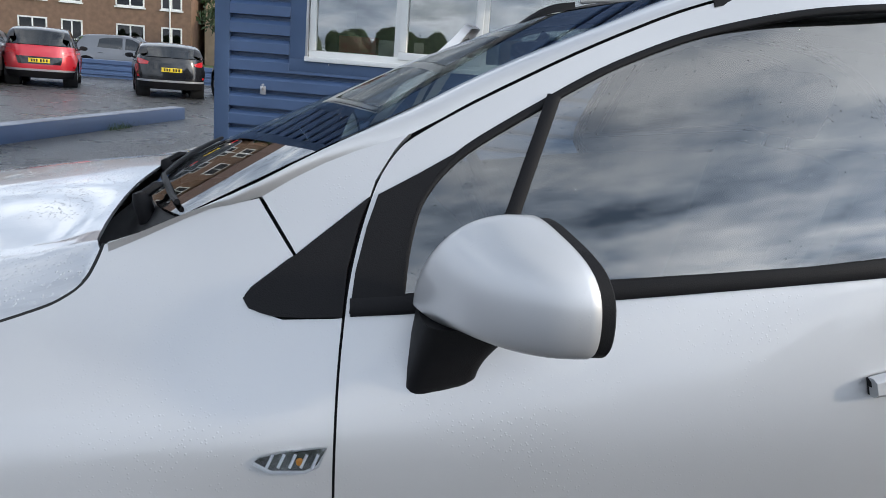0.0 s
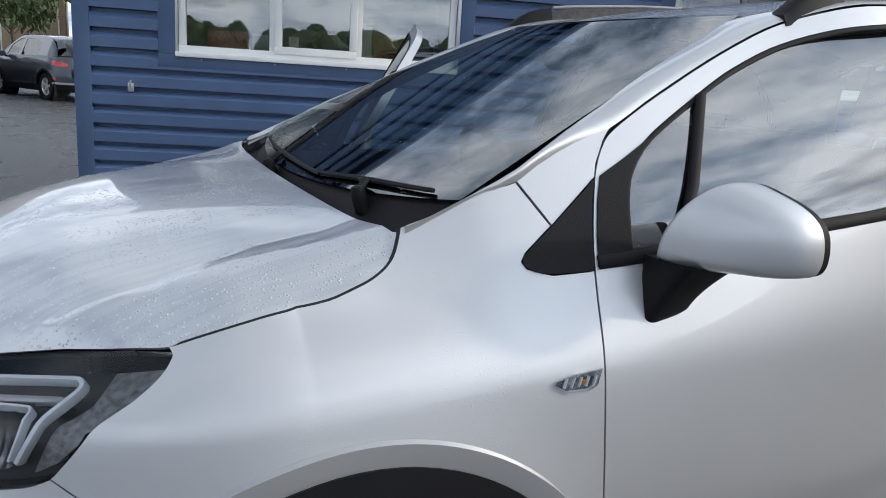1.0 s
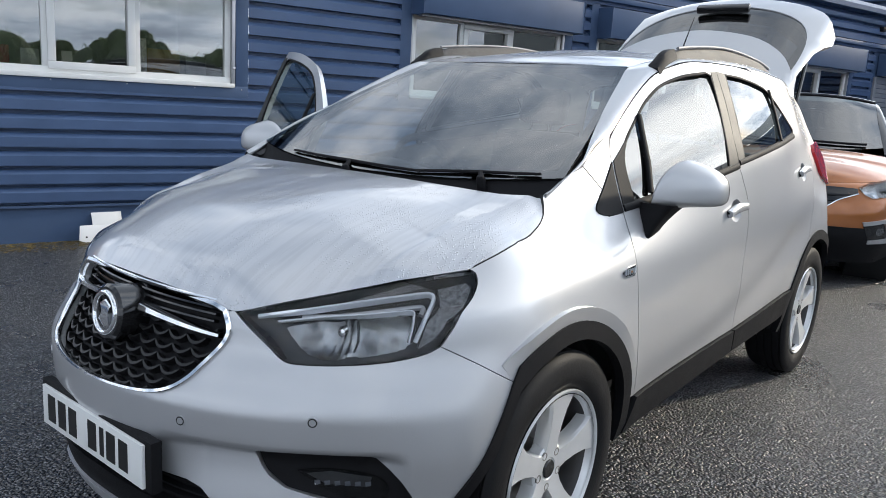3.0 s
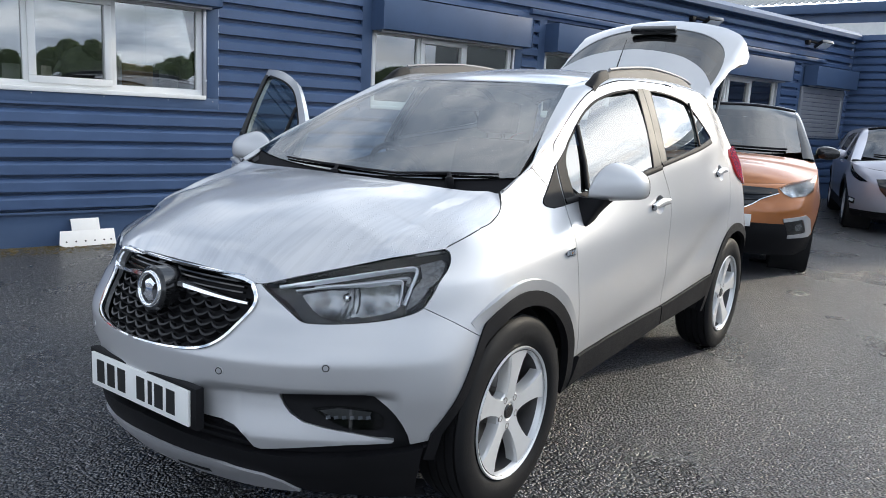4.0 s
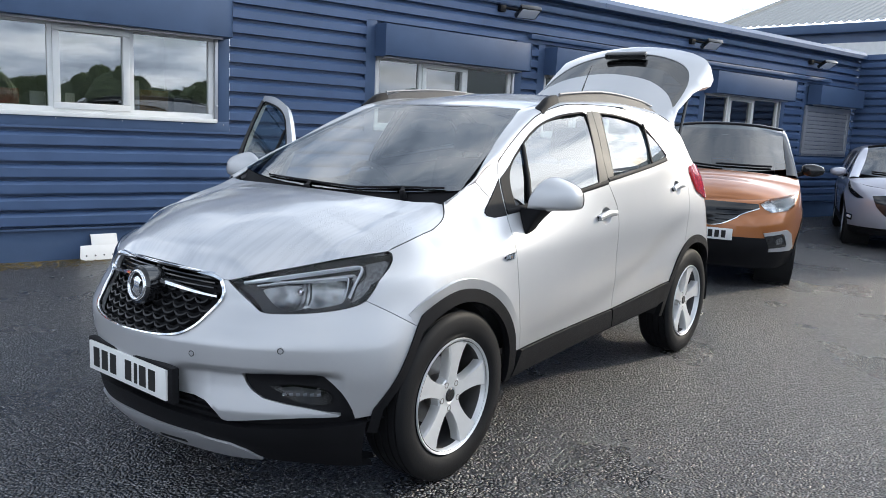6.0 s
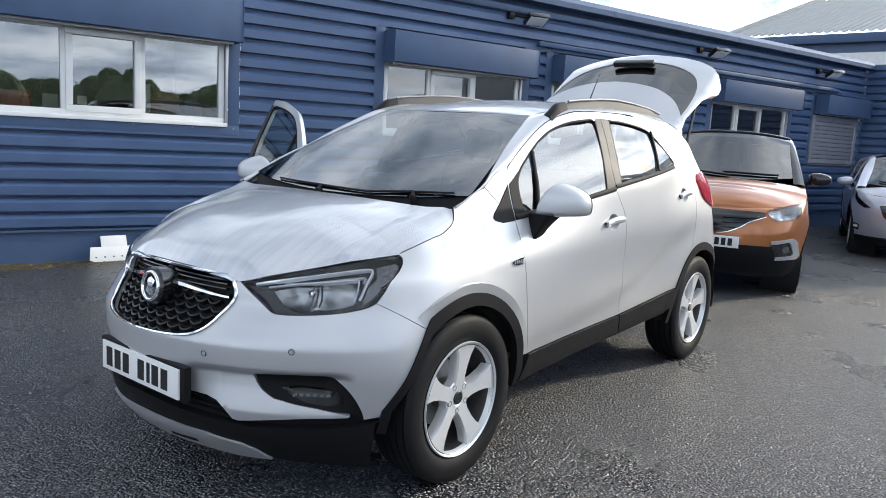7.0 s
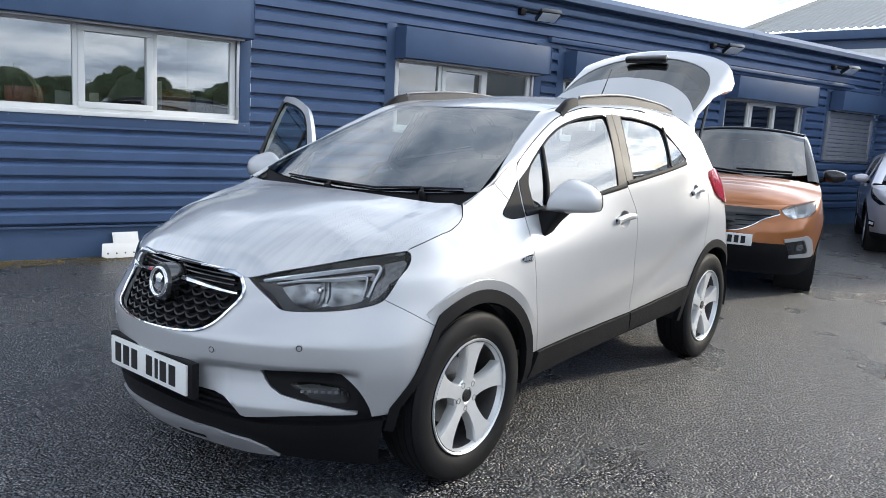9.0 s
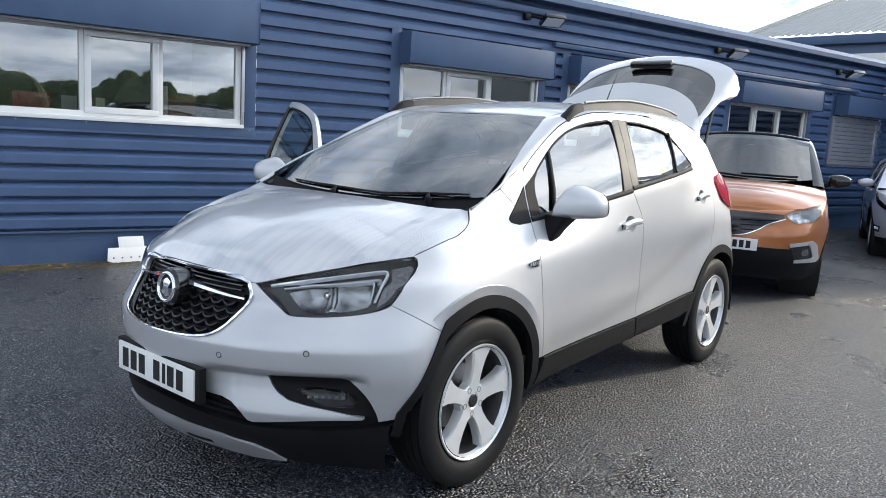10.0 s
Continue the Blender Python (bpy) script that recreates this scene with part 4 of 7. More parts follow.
def finish_door(door, s, m):
    panel("window_glass", on(WINDOW_F, s), pane_fn(WINDOW_F), GLASS, door, "", 0.05, 0, 0, -0.011, m=m)
    strip("window_seal", on(WINDOW_F, s) + on(WINDOW_F[:1], s), skin, TRIM, 0.011, 0.003, door, off=-0.001, m=m)
    strip("quarter_bar", on([(0.595, 1.08), (0.64, 1.172), (0.704, 1.326)], s), skin, TRIM, 0.020, 0.006, door, off=0.005, m=m)
    cover = [(0.423, 1.034), (0.430, 1.087), (0.443, 1.140), (0.458, 1.182), (0.513, 1.213), (0.575, 1.250)] + smooth_line([(0.540, 1.212), (0.513, 1.173), (0.501, 1.132), (0.496, 1.098), (0.493, 1.062)], 3) + [(0.60, 1.066), (0.60, 1.052)]
    panel("corner_cover", on(cover, s), skin, TRIM, door, "", 0.02, 0.001, 0.01, 0.003, m=m)
    panel("pillar_cover", on([(1.188, 1.155), (1.272, 1.164), (1.284, 1.25), (1.332, 1.41), (1.356, 1.512), (1.30, 1.508), (1.282, 1.45), (1.239, 1.31)], s), skin, PILLAR, door, "", 0.03, 0, 0.004, 0.002, m=m)
    strip("waist_seal", on([(0.425 + 0.845 * k / 16, 1.042 + 0.112 * (k / 16) ** 1.08) for k in range(17)], s), skin, TRIM, 0.024, 0.006, door, off=0.001, m=m)
    panel("door_cladding", on([(0.47, 0.436), (1.376, 0.471), (1.398, 0.375), (0.9, 0.345), (0.42, 0.318)], s), skin, TRIM, door, "black lower door cladding", 0.03, 0.001, 0.02, 0.012, m=m)
    build_handle(door, s, 1.135, 1.325, 0.985, m)
    build_mirror(door, s, m)


def cup_line(u0, u1, z):
    return [((u0 + u1) / 2 + 0.058 * math.cos(a), z + 0.044 * math.sin(a)) for a in np.linspace(0, 2 * math.pi, 25)[:-1]]


def build_handle(door, s, u0, u1, z, m):
    um = (u0 + u1) / 2

    def dish(q, zz):
        d = 1 - ((abs(q) + Q0 - um) / 0.058) ** 2 - ((zz - z) / 0.044) ** 2
        x, y, h = skin(q, zz)
        return (x, y - math.copysign(0.030 * max(0, d) ** 0.7, y), h)

    panel("handle_cup", on(cup_line(u0, u1, z), s), dish, SILVER, door, "", 0.010, 0, 0.0, 0.0, m=m)
    line = [(u0 + (u1 - u0) * k / 18, z + 0.008 * math.sin(math.pi * k / 18) - 0.008 + 0.018 * k / 18) for k in range(19)]
    strip("door_handle", on(line, s), skin, SILVER, lambda t: 0.027 + 0.007 * math.sin(math.pi * t), 0.014, door, "silver pull handle", off=0.008, m=m, sink=0.004)
    strip("handle_foot", on(line[:3], s), skin, TRIM, 0.024, 0.010, door, m=m)
    strip("handle_foot", on(line[-4:], s), skin, SILVER, 0.026, 0.012, door, m=m)


def build_mirror(door, s, m):
    """A door mirror: painted cap, black foot and glass."""
    m = m or Matrix()

    # outline seen from the front: out from the car, and up
    ring = smooth_line([(0.833, 1.050), (0.838, 1.105), (0.853, 1.152), (0.877, 1.186), (0.906, 1.199), (0.948, 1.187), (0.990, 1.167), (1.014, 1.141), (1.022, 1.105), (1.018, 1.073), (0.998, 1.060), (0.945, 1.053), (0.880, 1.045), (0.833, 1.050)], 4)[:-1]
    n = len(ring)
    centre = (0.852, 1.078)

    def back_x(y):
        return 0.609 + 0.42 * (y - 0.893)

    def loop(bm, k, dx):
        out = []
        for y, z in ring:
            yy, zz = centre[0] + k * (y - centre[0]), centre[1] + k * (z - centre[1])
            out.append(bm.verts.new(m @ Vector((back_x(yy) + dx, -s * yy, zz))))
        return out

    def sew(bm, rows):
        for a, b in zip(rows, rows[1:]):
            for j in range(n):
                bm.faces.new((a[j], a[(j + 1) % n], b[(j + 1) % n], b[j]))

    bm = bmesh.new()
    rows = []
    for k in range(15):
        a = math.pi / 2 * k / 14
        rows.append(loop(bm, max(0.02, math.sin(a) ** 0.75), -0.092 * math.cos(a) ** 0.80))
    rows += [loop(bm, 1.0, 0.010), loop(bm, 0.985, 0.014)]
    sew(bm, rows)
    bm.faces.new(rows[0])
    part("door_mirror", bm, SILVER, door, "silver-capped door mirror", 60)
    bm = bmesh.new()
    rows = [loop(bm, 0.975, 0.0), loop(bm, 0.975, 0.030), loop(bm, 0.955, 0.034), loop(bm, 0.90, 0.034), loop(bm, 0.88, 0.018)]
    sew(bm, rows)
    part("mirror_rim", bm, TRIM, door, "", 40)
    bm = bmesh.new()
    bm.faces.new(loop(bm, 0.89, 0.020))
    part("mirror_glass", bm, CHROME, door, "mirror glass", 0)
    # foot: a wedge that widens up into the cap
    bm = bmesh.new()
    rows = []
    for k in range(9):
        t = k / 8
        x0, x1 = 0.497 + 0.010 * t, 0.590 + 0.030 * t ** 2.2
        y0, y1 = 0.790, 0.846 + 0.066 * t ** 1.3
        if k == 0:
            x0, x1, y1 = x0 + 0.008, x1 - 0.008, y1 - 0.006
        row = []
        for j in range(20):
            a = 2 * math.pi * j / 20
            cx, cy = math.copysign(abs(math.cos(a)) ** 0.45, math.cos(a)), math.copysign(abs(math.sin(a)) ** 0.45, math.sin(a))
            z = 0.948 + 0.110 * t + (0.010 * (1 - t) * cx)
            row.append(bm.verts.new(m @ Vector(((x0 + x1) / 2 + cx * (x1 - x0) / 2, -s * ((y0 + y1) / 2 + cy * (y1 - y0) / 2), z - 0.012 * t * max(0, cx)))))
        rows.append(row)
    for a, b in zip(rows, rows[1:]):
        for j in range(20):
            bm.faces.new((a[j], a[(j + 1) % 20], b[(j + 1) % 20], b[j]))
    bm.faces.new(rows[0])
    bm.faces.new(rows[-1][::-1])
    part("mirror_foot", bm, TRIM, door, "black mirror foot", 50)


cant_z = pw((0.090, 1.092), (0.15, 1.112), (0.21, 1.142), (0.30, 1.169), (0.36, 1.206), (0.44, 1.243), (0.505, 1.267), (0.575, 1.308), (0.65, 1.349), (0.74, 1.396), (0.83, 1.439), (0.92, 1.478), (1.02, 1.511), (1.16, 1.542), (1.36, 1.552), (1.7, 1.556), (2.0, 1.553), (2.3, 1.538), (2.62, 1.493), (2.74, 1.423))
inner_y = pw((0.105, 0.70), (0.277, 0.702), (0.377, 0.671), (0.5, 0.627), (0.642, 0.586), (0.806, 0.537), (0.953, 0.50), (1.3, 0.515), (2.0, 0.525), (2.74, 0.50))
inner_z = pw((0.105, 1.090), (0.277, 1.176), (0.377, 1.230), (0.5, 1.292), (0.642, 1.367), (0.806, 1.440), (0.953, 1.502), (1.3, 1.557), (1.8, 1.588), (2.2, 1.580), (2.6, 1.535), (2.74, 1.50))


EDGE_X = np.array([0.15, 0.277, 0.377, 0.5, 0.642, 0.806, 0.953])
EDGE_Y = np.polyfit(EDGE_X, [inner_y(x) for x in EDGE_X], 2)
EDGE_Z = np.polyfit(EDGE_X, [inner_z(x) for x in EDGE_X], 2)


def screen_skin(a, b):
    """The windscreen by across (-1 to 1) and up (0 to 1)."""
    lx = 0.175 + 0.778 * b
    ly, lz = float(np.polyval(EDGE_Y, lx)) - 0.004, float(np.polyval(EDGE_Z, lx))
    cx, cz = 0.032 + 0.889 * b, 1.082 + 0.422 * b + 0.018 * b * (1 - b)
    w = 0.87 * a * a + 0.13 * a ** 4
    return (cx + (lx - cx) * w, a * ly, cz + (lz - cz) * w)


def build_greenhouse(car):
    for s in (1, -1):
        bm = bmesh.new()
        rows = []
        for k in range(67):
            x = 0.105 + 2.635 * k / 66
            lz = cant_z(x) - 0.0025
            o = Vector((x, half(x, lz) + relief(x, lz), lz))
            i = Vector((x, inner_y(x), inner_z(x)))
            c = o + (i - o) * 0.35 + Vector((0, 0.012, 0.018 if x > 0.3 else 0.006))
            row = []
            for j in range(9):
                t = j / 8
                p = o * (1 - t) ** 2 + c * 2 * t * (1 - t) + i * t * t
                row.append(bm.verts.new((p.x, -s * p.y, p.z)))
            row.append(bm.verts.new((i.x, -s * (i.y - 0.004), i.z - 0.02)))
            rows.append(row)
        for a, b in zip(rows, rows[1:]):
            for j in range(9):
                bm.faces.new((a[j], a[j + 1], b[j + 1], b[j]))
        part("roof_side", bm, SILVER, car, "silver pillar and roof edge", 60)
        bm = bmesh.new()
        rows = []
        for k in range(34):
            x = 0.14 + 2.55 * k / 33
            o = Vector((x, half(x, cant_z(x)) - 0.045, cant_z(x) - 0.03))
            i = Vector((x, inner_y(x) - 0.012, inner_z(x) - 0.022))
            rows.append([bm.verts.new((x, -s * p.y, p.z)) for p in (o, (o + i) / 2 + Vector((0, 0.004, 0.004)), i)])
        for a, b in zip(rows, rows[1:]):
            for j in range(2):
                bm.faces.new((a[j], a[j + 1], b[j + 1], b[j]))
        part("pillar_trim", bm, CABIN, car, "dark inner pillar trim", 60)
        # roof rail
        bm = bmesh.new()
        rows = []
        for k in range(41):
            t = k / 40
            x = 0.97 + 1.58 * t
            y = 0.585 - 0.045 * t
            zb = inner_z(x) - 0.004
            h = 0.044 * min(1, math.sin(math.pi * min(1, max(0.0, t * 6) / 2)) if t < 0.167 else 1) * (1 if t < 0.75 else 1 - ((t - 0.75) / 0.25) ** 1.5 * 0.8)
            w = 0.022
            prof = [(-w * 1.5, -0.02), (-w, h * 0.55), (-w * 0.5, h), (w * 0.5, h), (w, h * 0.5), (w * 1.3, -0.02)]
            rows.append([bm.verts.new((x, -s * (y - a), zb + b)) for a, b in prof])
        for a, b in zip(rows, rows[1:]):
            for j in range(len(a) - 1):
                bm.faces.new((a[j], a[j + 1], b[j + 1], b[j]))
        bm.faces.new(rows[0])
        bm.faces.new(rows[-1][::-1])
        rail = part("roof_rail", bm, RAIL_GREY, car, "grey roof rail with a dark foot and a silver bar", 50)
        bm = bmesh.new()
        rows = []
        for k in range(9):
            x = 0.955 + 0.17 * k / 8
            h = 0.048 * math.sin(math.pi / 2 * min(1, k / 6)) + 0.002
            rows.append([bm.verts.new((x, -s * (0.5855 - 0.028 * (x - 0.97) - a), inner_z(x) - 0.004 + b)) for a, b in ((-0.036, -0.021), (-0.0245, h * 0.58), (-0.012, h), (0.012, h), (0.0245, h * 0.52), (0.031, -0.021))])
        for a, b in zip(rows, rows[1:]):
            for j in range(5):
                bm.faces.new((a[j], a[j + 1], b[j + 1], b[j]))
        bm.faces.new(rows[0])
        bm.faces.new(rows[-1][::-1])
        part("rail_foot", bm, TRIM, rail, "black front foot", 50)
        bm = bmesh.new()
        tube(bm, [(1.15 + 1.28 * k / 30, -s * (0.596 - 0.042 * k / 30), inner_z(1.15 + 1.28 * k / 30) + 0.047 - 0.016 * (k / 30) ** 3) for k in range(31)], 0.0065)
        part("rail_bar", bm, RAIL, rail)
    bm = bmesh.new()

    def roof(a, b):
        y = (2 * b - 1)
        x0 = 0.921 + 0.032 * y * y
        x = x0 + (2.70 - x0) * a
        yy = inner_y(x) * y
        return (x, yy, inner_z(max(x, 0.953)) + (0.004 + 0.028 * min(1, max(0, (x - 1.0) / 0.5))) * (1 - y * y))

    grid_mesh(bm, roof, 40, 24)
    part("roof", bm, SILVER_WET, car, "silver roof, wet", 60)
    bm = bmesh.new()
    grid_mesh(bm, lambda a, b: (Vector(roof(a, b)) - Vector((0, 0, 0.035))), 20, 12)
    part("headlining", bm, LINING, car)
    bm = bmesh.new()
    grid_mesh(bm, lambda a, b: screen_skin(2 * a - 1, 0.030 + 0.970 * b), 72, 48)
    screen = part("windscreen", bm, SCREEN, car, "clear windscreen", 60)
    bm = bmesh.new()

    def apron(a, b):
        p = Vector(screen_skin(2 * a - 1, 0.040)) + Vector((0, 0, -0.006))
        y = (2 * a - 1) * 0.685
        e = Vector((0.028 + 0.06 * abs(y / 0.69) ** 4 - 0.01, y, 1.050 + 0.006 * abs(y / 0.69) ** 4))
        c = (p + e) / 2 + Vector((0, 0, -0.07))
        return p * (1 - b) ** 2 + c * 2 * b * (1 - b) + e * b * b

    grid_mesh(bm, apron, 40, 6)
    part("cowl", bm, TRIM, car, "black scuttle panel", 60)
    frit = bmesh.new()
    for lo, hi, edge_side in ((0.030, 0.085, 0), (0.965, 1.0, 0)):
        grid_mesh(frit, lambda a, b: (Vector(screen_skin(2 * a - 1, lo + (hi - lo) * b)) - Vector((0, 0, 0.004))), 32, 2)
    for sg in (-1, 1):
        grid_mesh(frit, lambda a, b: (Vector(screen_skin(sg * (0.955 + 0.045 * a), 0.030 + 0.970 * b)) - Vector((0, 0, 0.004))), 2, 20)
    part("screen_border", frit, GLOSS, screen)
    # wipers: a flat blade on the glass, a tapered arm and a capped pivot in the scuttle
    for py, ys in ((-0.47, (-0.63, -0.20)), (0.06, (-0.24, 0.42))):

        def lie(y, up, lift):
            p = screen_skin(y / 0.70, 0.040 + up)
            return Vector((p[0] - lift * 0.4, y, p[2] + lift))

        bm = bmesh.new()
        tube(bm, [lie(ys[0] + (ys[1] - ys[0]) * k / 24, 0.008 + 0.014 * math.sin(math.pi * k / 24), 0.006) for k in range(25)], lambda t: 0.0065 - 0.002 * abs(2 * t - 1), 6)
        wiper = part("wiper", bm, TRIM, screen, "black windscreen wiper")
        piv = lie(py, -0.03, 0.0)
        bm = bmesh.new()
        lathe(bm, [(0.0001, 0.022), (0.010, 0.020), (0.015, 0.008), (0.016, -0.03)], 14, Matrix.Translation(piv) @ Vector((-0.35, 0, 1)).to_track_quat("Y", "X").to_matrix().to_4x4())
        mid = ys[0] * 0.5 + ys[1] * 0.5
        tube(bm, [piv + Vector((0, 0, 0.014))] + [lie(py + (mid - py) * k / 6, 0.012 * k / 6, 0.018 - 0.008 * k / 6) for k in range(2, 7)], lambda t: 0.0085 - 0.004 * t, 6)
        part("wiper_arm", bm, TRIM, wiper)
    bm = bmesh.new()
    tube(bm, [(2.10, -0.20, 1.60), (2.15, -0.20, 1.68), (2.20, -0.20, 1.76), (2.25, -0.20, 1.835)], lambda t: 0.006 - 0.004 * t, 6)
    lathe(bm, [(0.0001, 0.03), (0.012, 0.02), (0.02, 0.0)], 12, Matrix.Translation((2.10, -0.20, 1.60)) @ Vector((0, 0, 1)).to_track_quat("Y", "X").to_matrix().to_4x4())
    part("aerial", bm, GLOSS, car, "black roof aerial")


GATE = Matrix.Translation((2.62, 0, 1.585)) @ Matrix.Rotation(radians(-34.5), 4, "Y")


def gate_skin(w, l):
    """The raised tailgate by across and along, from its hinge."""
    d = -0.11 * (w / 0.7) ** 2 - 0.5 * max(0, l - 0.68) ** 2 - 1.2 * max(0, abs(w) - 0.60)
    return GATE @ Vector((l, w, d))


def mirrored(pts):
    return [(w, l) for w, l in pts] + [(-w, l) for w, l in pts[::-1] if abs(w) > 1e-6]


def build_tailgate(car):
    outer = [(0, -0.02), (-0.5, -0.03), (-0.62, -0.02), (-0.605, 0.12), (-0.618, 0.38), (-0.640, 0.51), (-0.662, 0.585), (-0.657, 0.665), (-0.618, 0.745), (-0.55, 0.815), (-0.45, 0.872), (-0.3, 0.910), (0, 0.94)]
    glass_out = [(0, 0.22), (-0.4, 0.18), (-0.54, 0.10), (-0.57, 0.16), (-0.565, 0.42), (-0.51, 0.60), (-0.40, 0.70), (-0.22, 0.76), (0, 0.78)]
    g = panel("tailgate", mirrored(outer), gate_skin, SILVER, car, "silver tailgate standing open", 0.04, 0, 0.05, 0, [mirrored(smooth_line(glass_out, 3))], flip=True)
    panel("rear_window", mirrored(smooth_line(glass_out, 3)), gate_skin, TINTED, g, "dark rear window", 0.05, 0, 0, -0.006, flip=True)
    panel("inner_trim", mirrored([(0, 0.0), (-0.6, 0.0), (-0.63, 0.4), (-0.6, 0.66), (-0.3, 0.84), (0, 0.86)]), gate_skin, CABIN, g, "", 0.05, 0, 0.02, -0.055, [mirrored([(0, 0.24), (-0.5, 0.2), (-0.52, 0.5), (-0.3, 0.68), (0, 0.72)])], flip=True)
    spoil = [(0, -0.06), (-0.45, -0.07), (-0.60, -0.09), (-0.64, -0.06), (-0.615, 0.02), (-0.57, 0.12), (-0.49, 0.225), (-0.35, 0.31), (-0.18, 0.345), (0, 0.36)]
    panel("spoiler", mirrored(smooth_line(spoil, 3)), lambda w, l: Vector(gate_skin(w, l)) + GATE.to_3x3() @ Vector((0, 0, 0.025 + 0.10 * max(0, l))), SILVER, g, "silver roof spoiler", 0.04, 0, 0.05, 0, flip=True)
    bm = bmesh.new()
    add_box(bm, (0.675, -0.165, 0.0), (0.725, 0.165, 0.045), GATE, 0.012)
    part("handle_recess", bm, GLOSS, g, "gloss black handle recess")
    for sg in (-1, 1):
        bm = bmesh.new()
        tube(bm, [(2.78, sg * 0.60, 1.22), (2.86, sg * 0.60, 1.45), (2.94, sg * 0.60, 1.68)], 0.011)
        part("gas_strut", bm, GLOSS, g)


def build_cabin(car):
    dash = bmesh.new()

    def top(a, b):
        y = -0.66 + 1.32 * b
        x = 0.17 + 0.62 * a
        z = 1.06 - 0.02 * a - 0.5 * max(0, a - 0.75) + 0.05 * math.exp(-(((y - 0.36) / 0.2) ** 2)) * math.sin(math.pi * a)
        return (x, y, z)

    grid_mesh(dash, top, 10, 20)
    add_box(dash, (0.60, -0.64, 0.55), (0.80, 0.64, 0.94), None, 0.05)
    part("dashboard", dash, CABIN, car, "dark grey dashboard")
    add = bmesh.new()
    mm = Matrix.Translation((0.84, 0.37, 1.005)) @ Matrix.Rotation(radians(-24), 4, "Y")
    pts = [mm @ Vector((0, 0.185 * math.cos(a), 0.185 * math.sin(a))) for a in np.linspace(0, 2 * math.pi, 33)[:-1]]
    tube(add, pts, 0.016, 8, True)
    for a in (0, 180, 270):
        tube(add, [mm @ Vector((0.02, 0.05 * math.cos(radians(a)), 0.05 * math.sin(radians(a)))), mm @ Vector((0, 0.18 * math.cos(radians(a)), 0.18 * math.sin(radians(a))))], 0.018, 6)
    lathe(add, [(0.0001, -0.01), (0.06, 0.0), (0.075, 0.03), (0.06, 0.08)], 20, mm @ Matrix.Rotation(radians(-90), 4, "Z"))
    part("steering_wheel", add, CABIN, car, "black steering wheel")
    for y in (-0.36, 0.36):
        seat = bmesh.new()
        add_box(seat, (1.05, y - 0.26, 0.50), (1.55, y + 0.26, 0.66), None, 0.05)
        back = Matrix.Translation((1.58, y, 0.62)) @ Matrix.Rotation(radians(14), 4, "Y")
        add_box(seat, (-0.06, -0.25, 0.0), (0.08, 0.25, 0.60), back, 0.05)
        ob = part("seat", seat, CLOTH, car, "dark cloth front seat", 40)
        head = bmesh.new()
        add_box(head, (-0.05, -0.13, 0.64), (0.05, 0.13, 0.83), back, 0.04)
        part("headrest", head, CLOTH, ob, "", 40)
        posts = bmesh.new()
        for d in (-0.06, 0.06):
            tube(posts, [back @ Vector((0, d, 0.58)), back @ Vector((0, d, 0.66))], 0.007)
        part("headrest_post", posts, CHROME, ob)
    bench = bmesh.new()
    add_box(bench, (1.95, -0.6, 0.5), (2.35, 0.6, 0.68), None, 0.05)
    add_box(bench, (-0.05, -0.6, 0.0), (0.08, 0.6, 0.55), Matrix.Translation((2.36, 0, 0.62)) @ Matrix.Rotation(radians(16), 4, "Y"), 0.05)
    part("rear_bench", bench, CLOTH, car, "dark cloth rear bench", 40)
    mir = bmesh.new()
    prism(mir, [(0.125 * math.copysign(abs(math.cos(t)) ** 0.6, math.cos(t)), 0.034 * math.copysign(abs(math.sin(t)) ** 0.7, math.sin(t))) for t in np.linspace(0, 2 * math.pi, 29)[:-1]], -0.015, 0.015, Matrix.Translation((0.86, 0.0, 1.40)) @ pose(0, 0, 0, 0, 0, 90) @ pose(0, 0, 0, -14, 0, 8), 0.008)
    tube(mir, [(0.86, 0, 1.42), (0.88, 0, 1.45)], 0.012)
    part("interior_mirror", mir, GLOSS, car, "black interior mirror")
    box("floor_pan", (0.1, -0.66, 0.33), (2.9, 0.66, 0.36), CABIN, car)


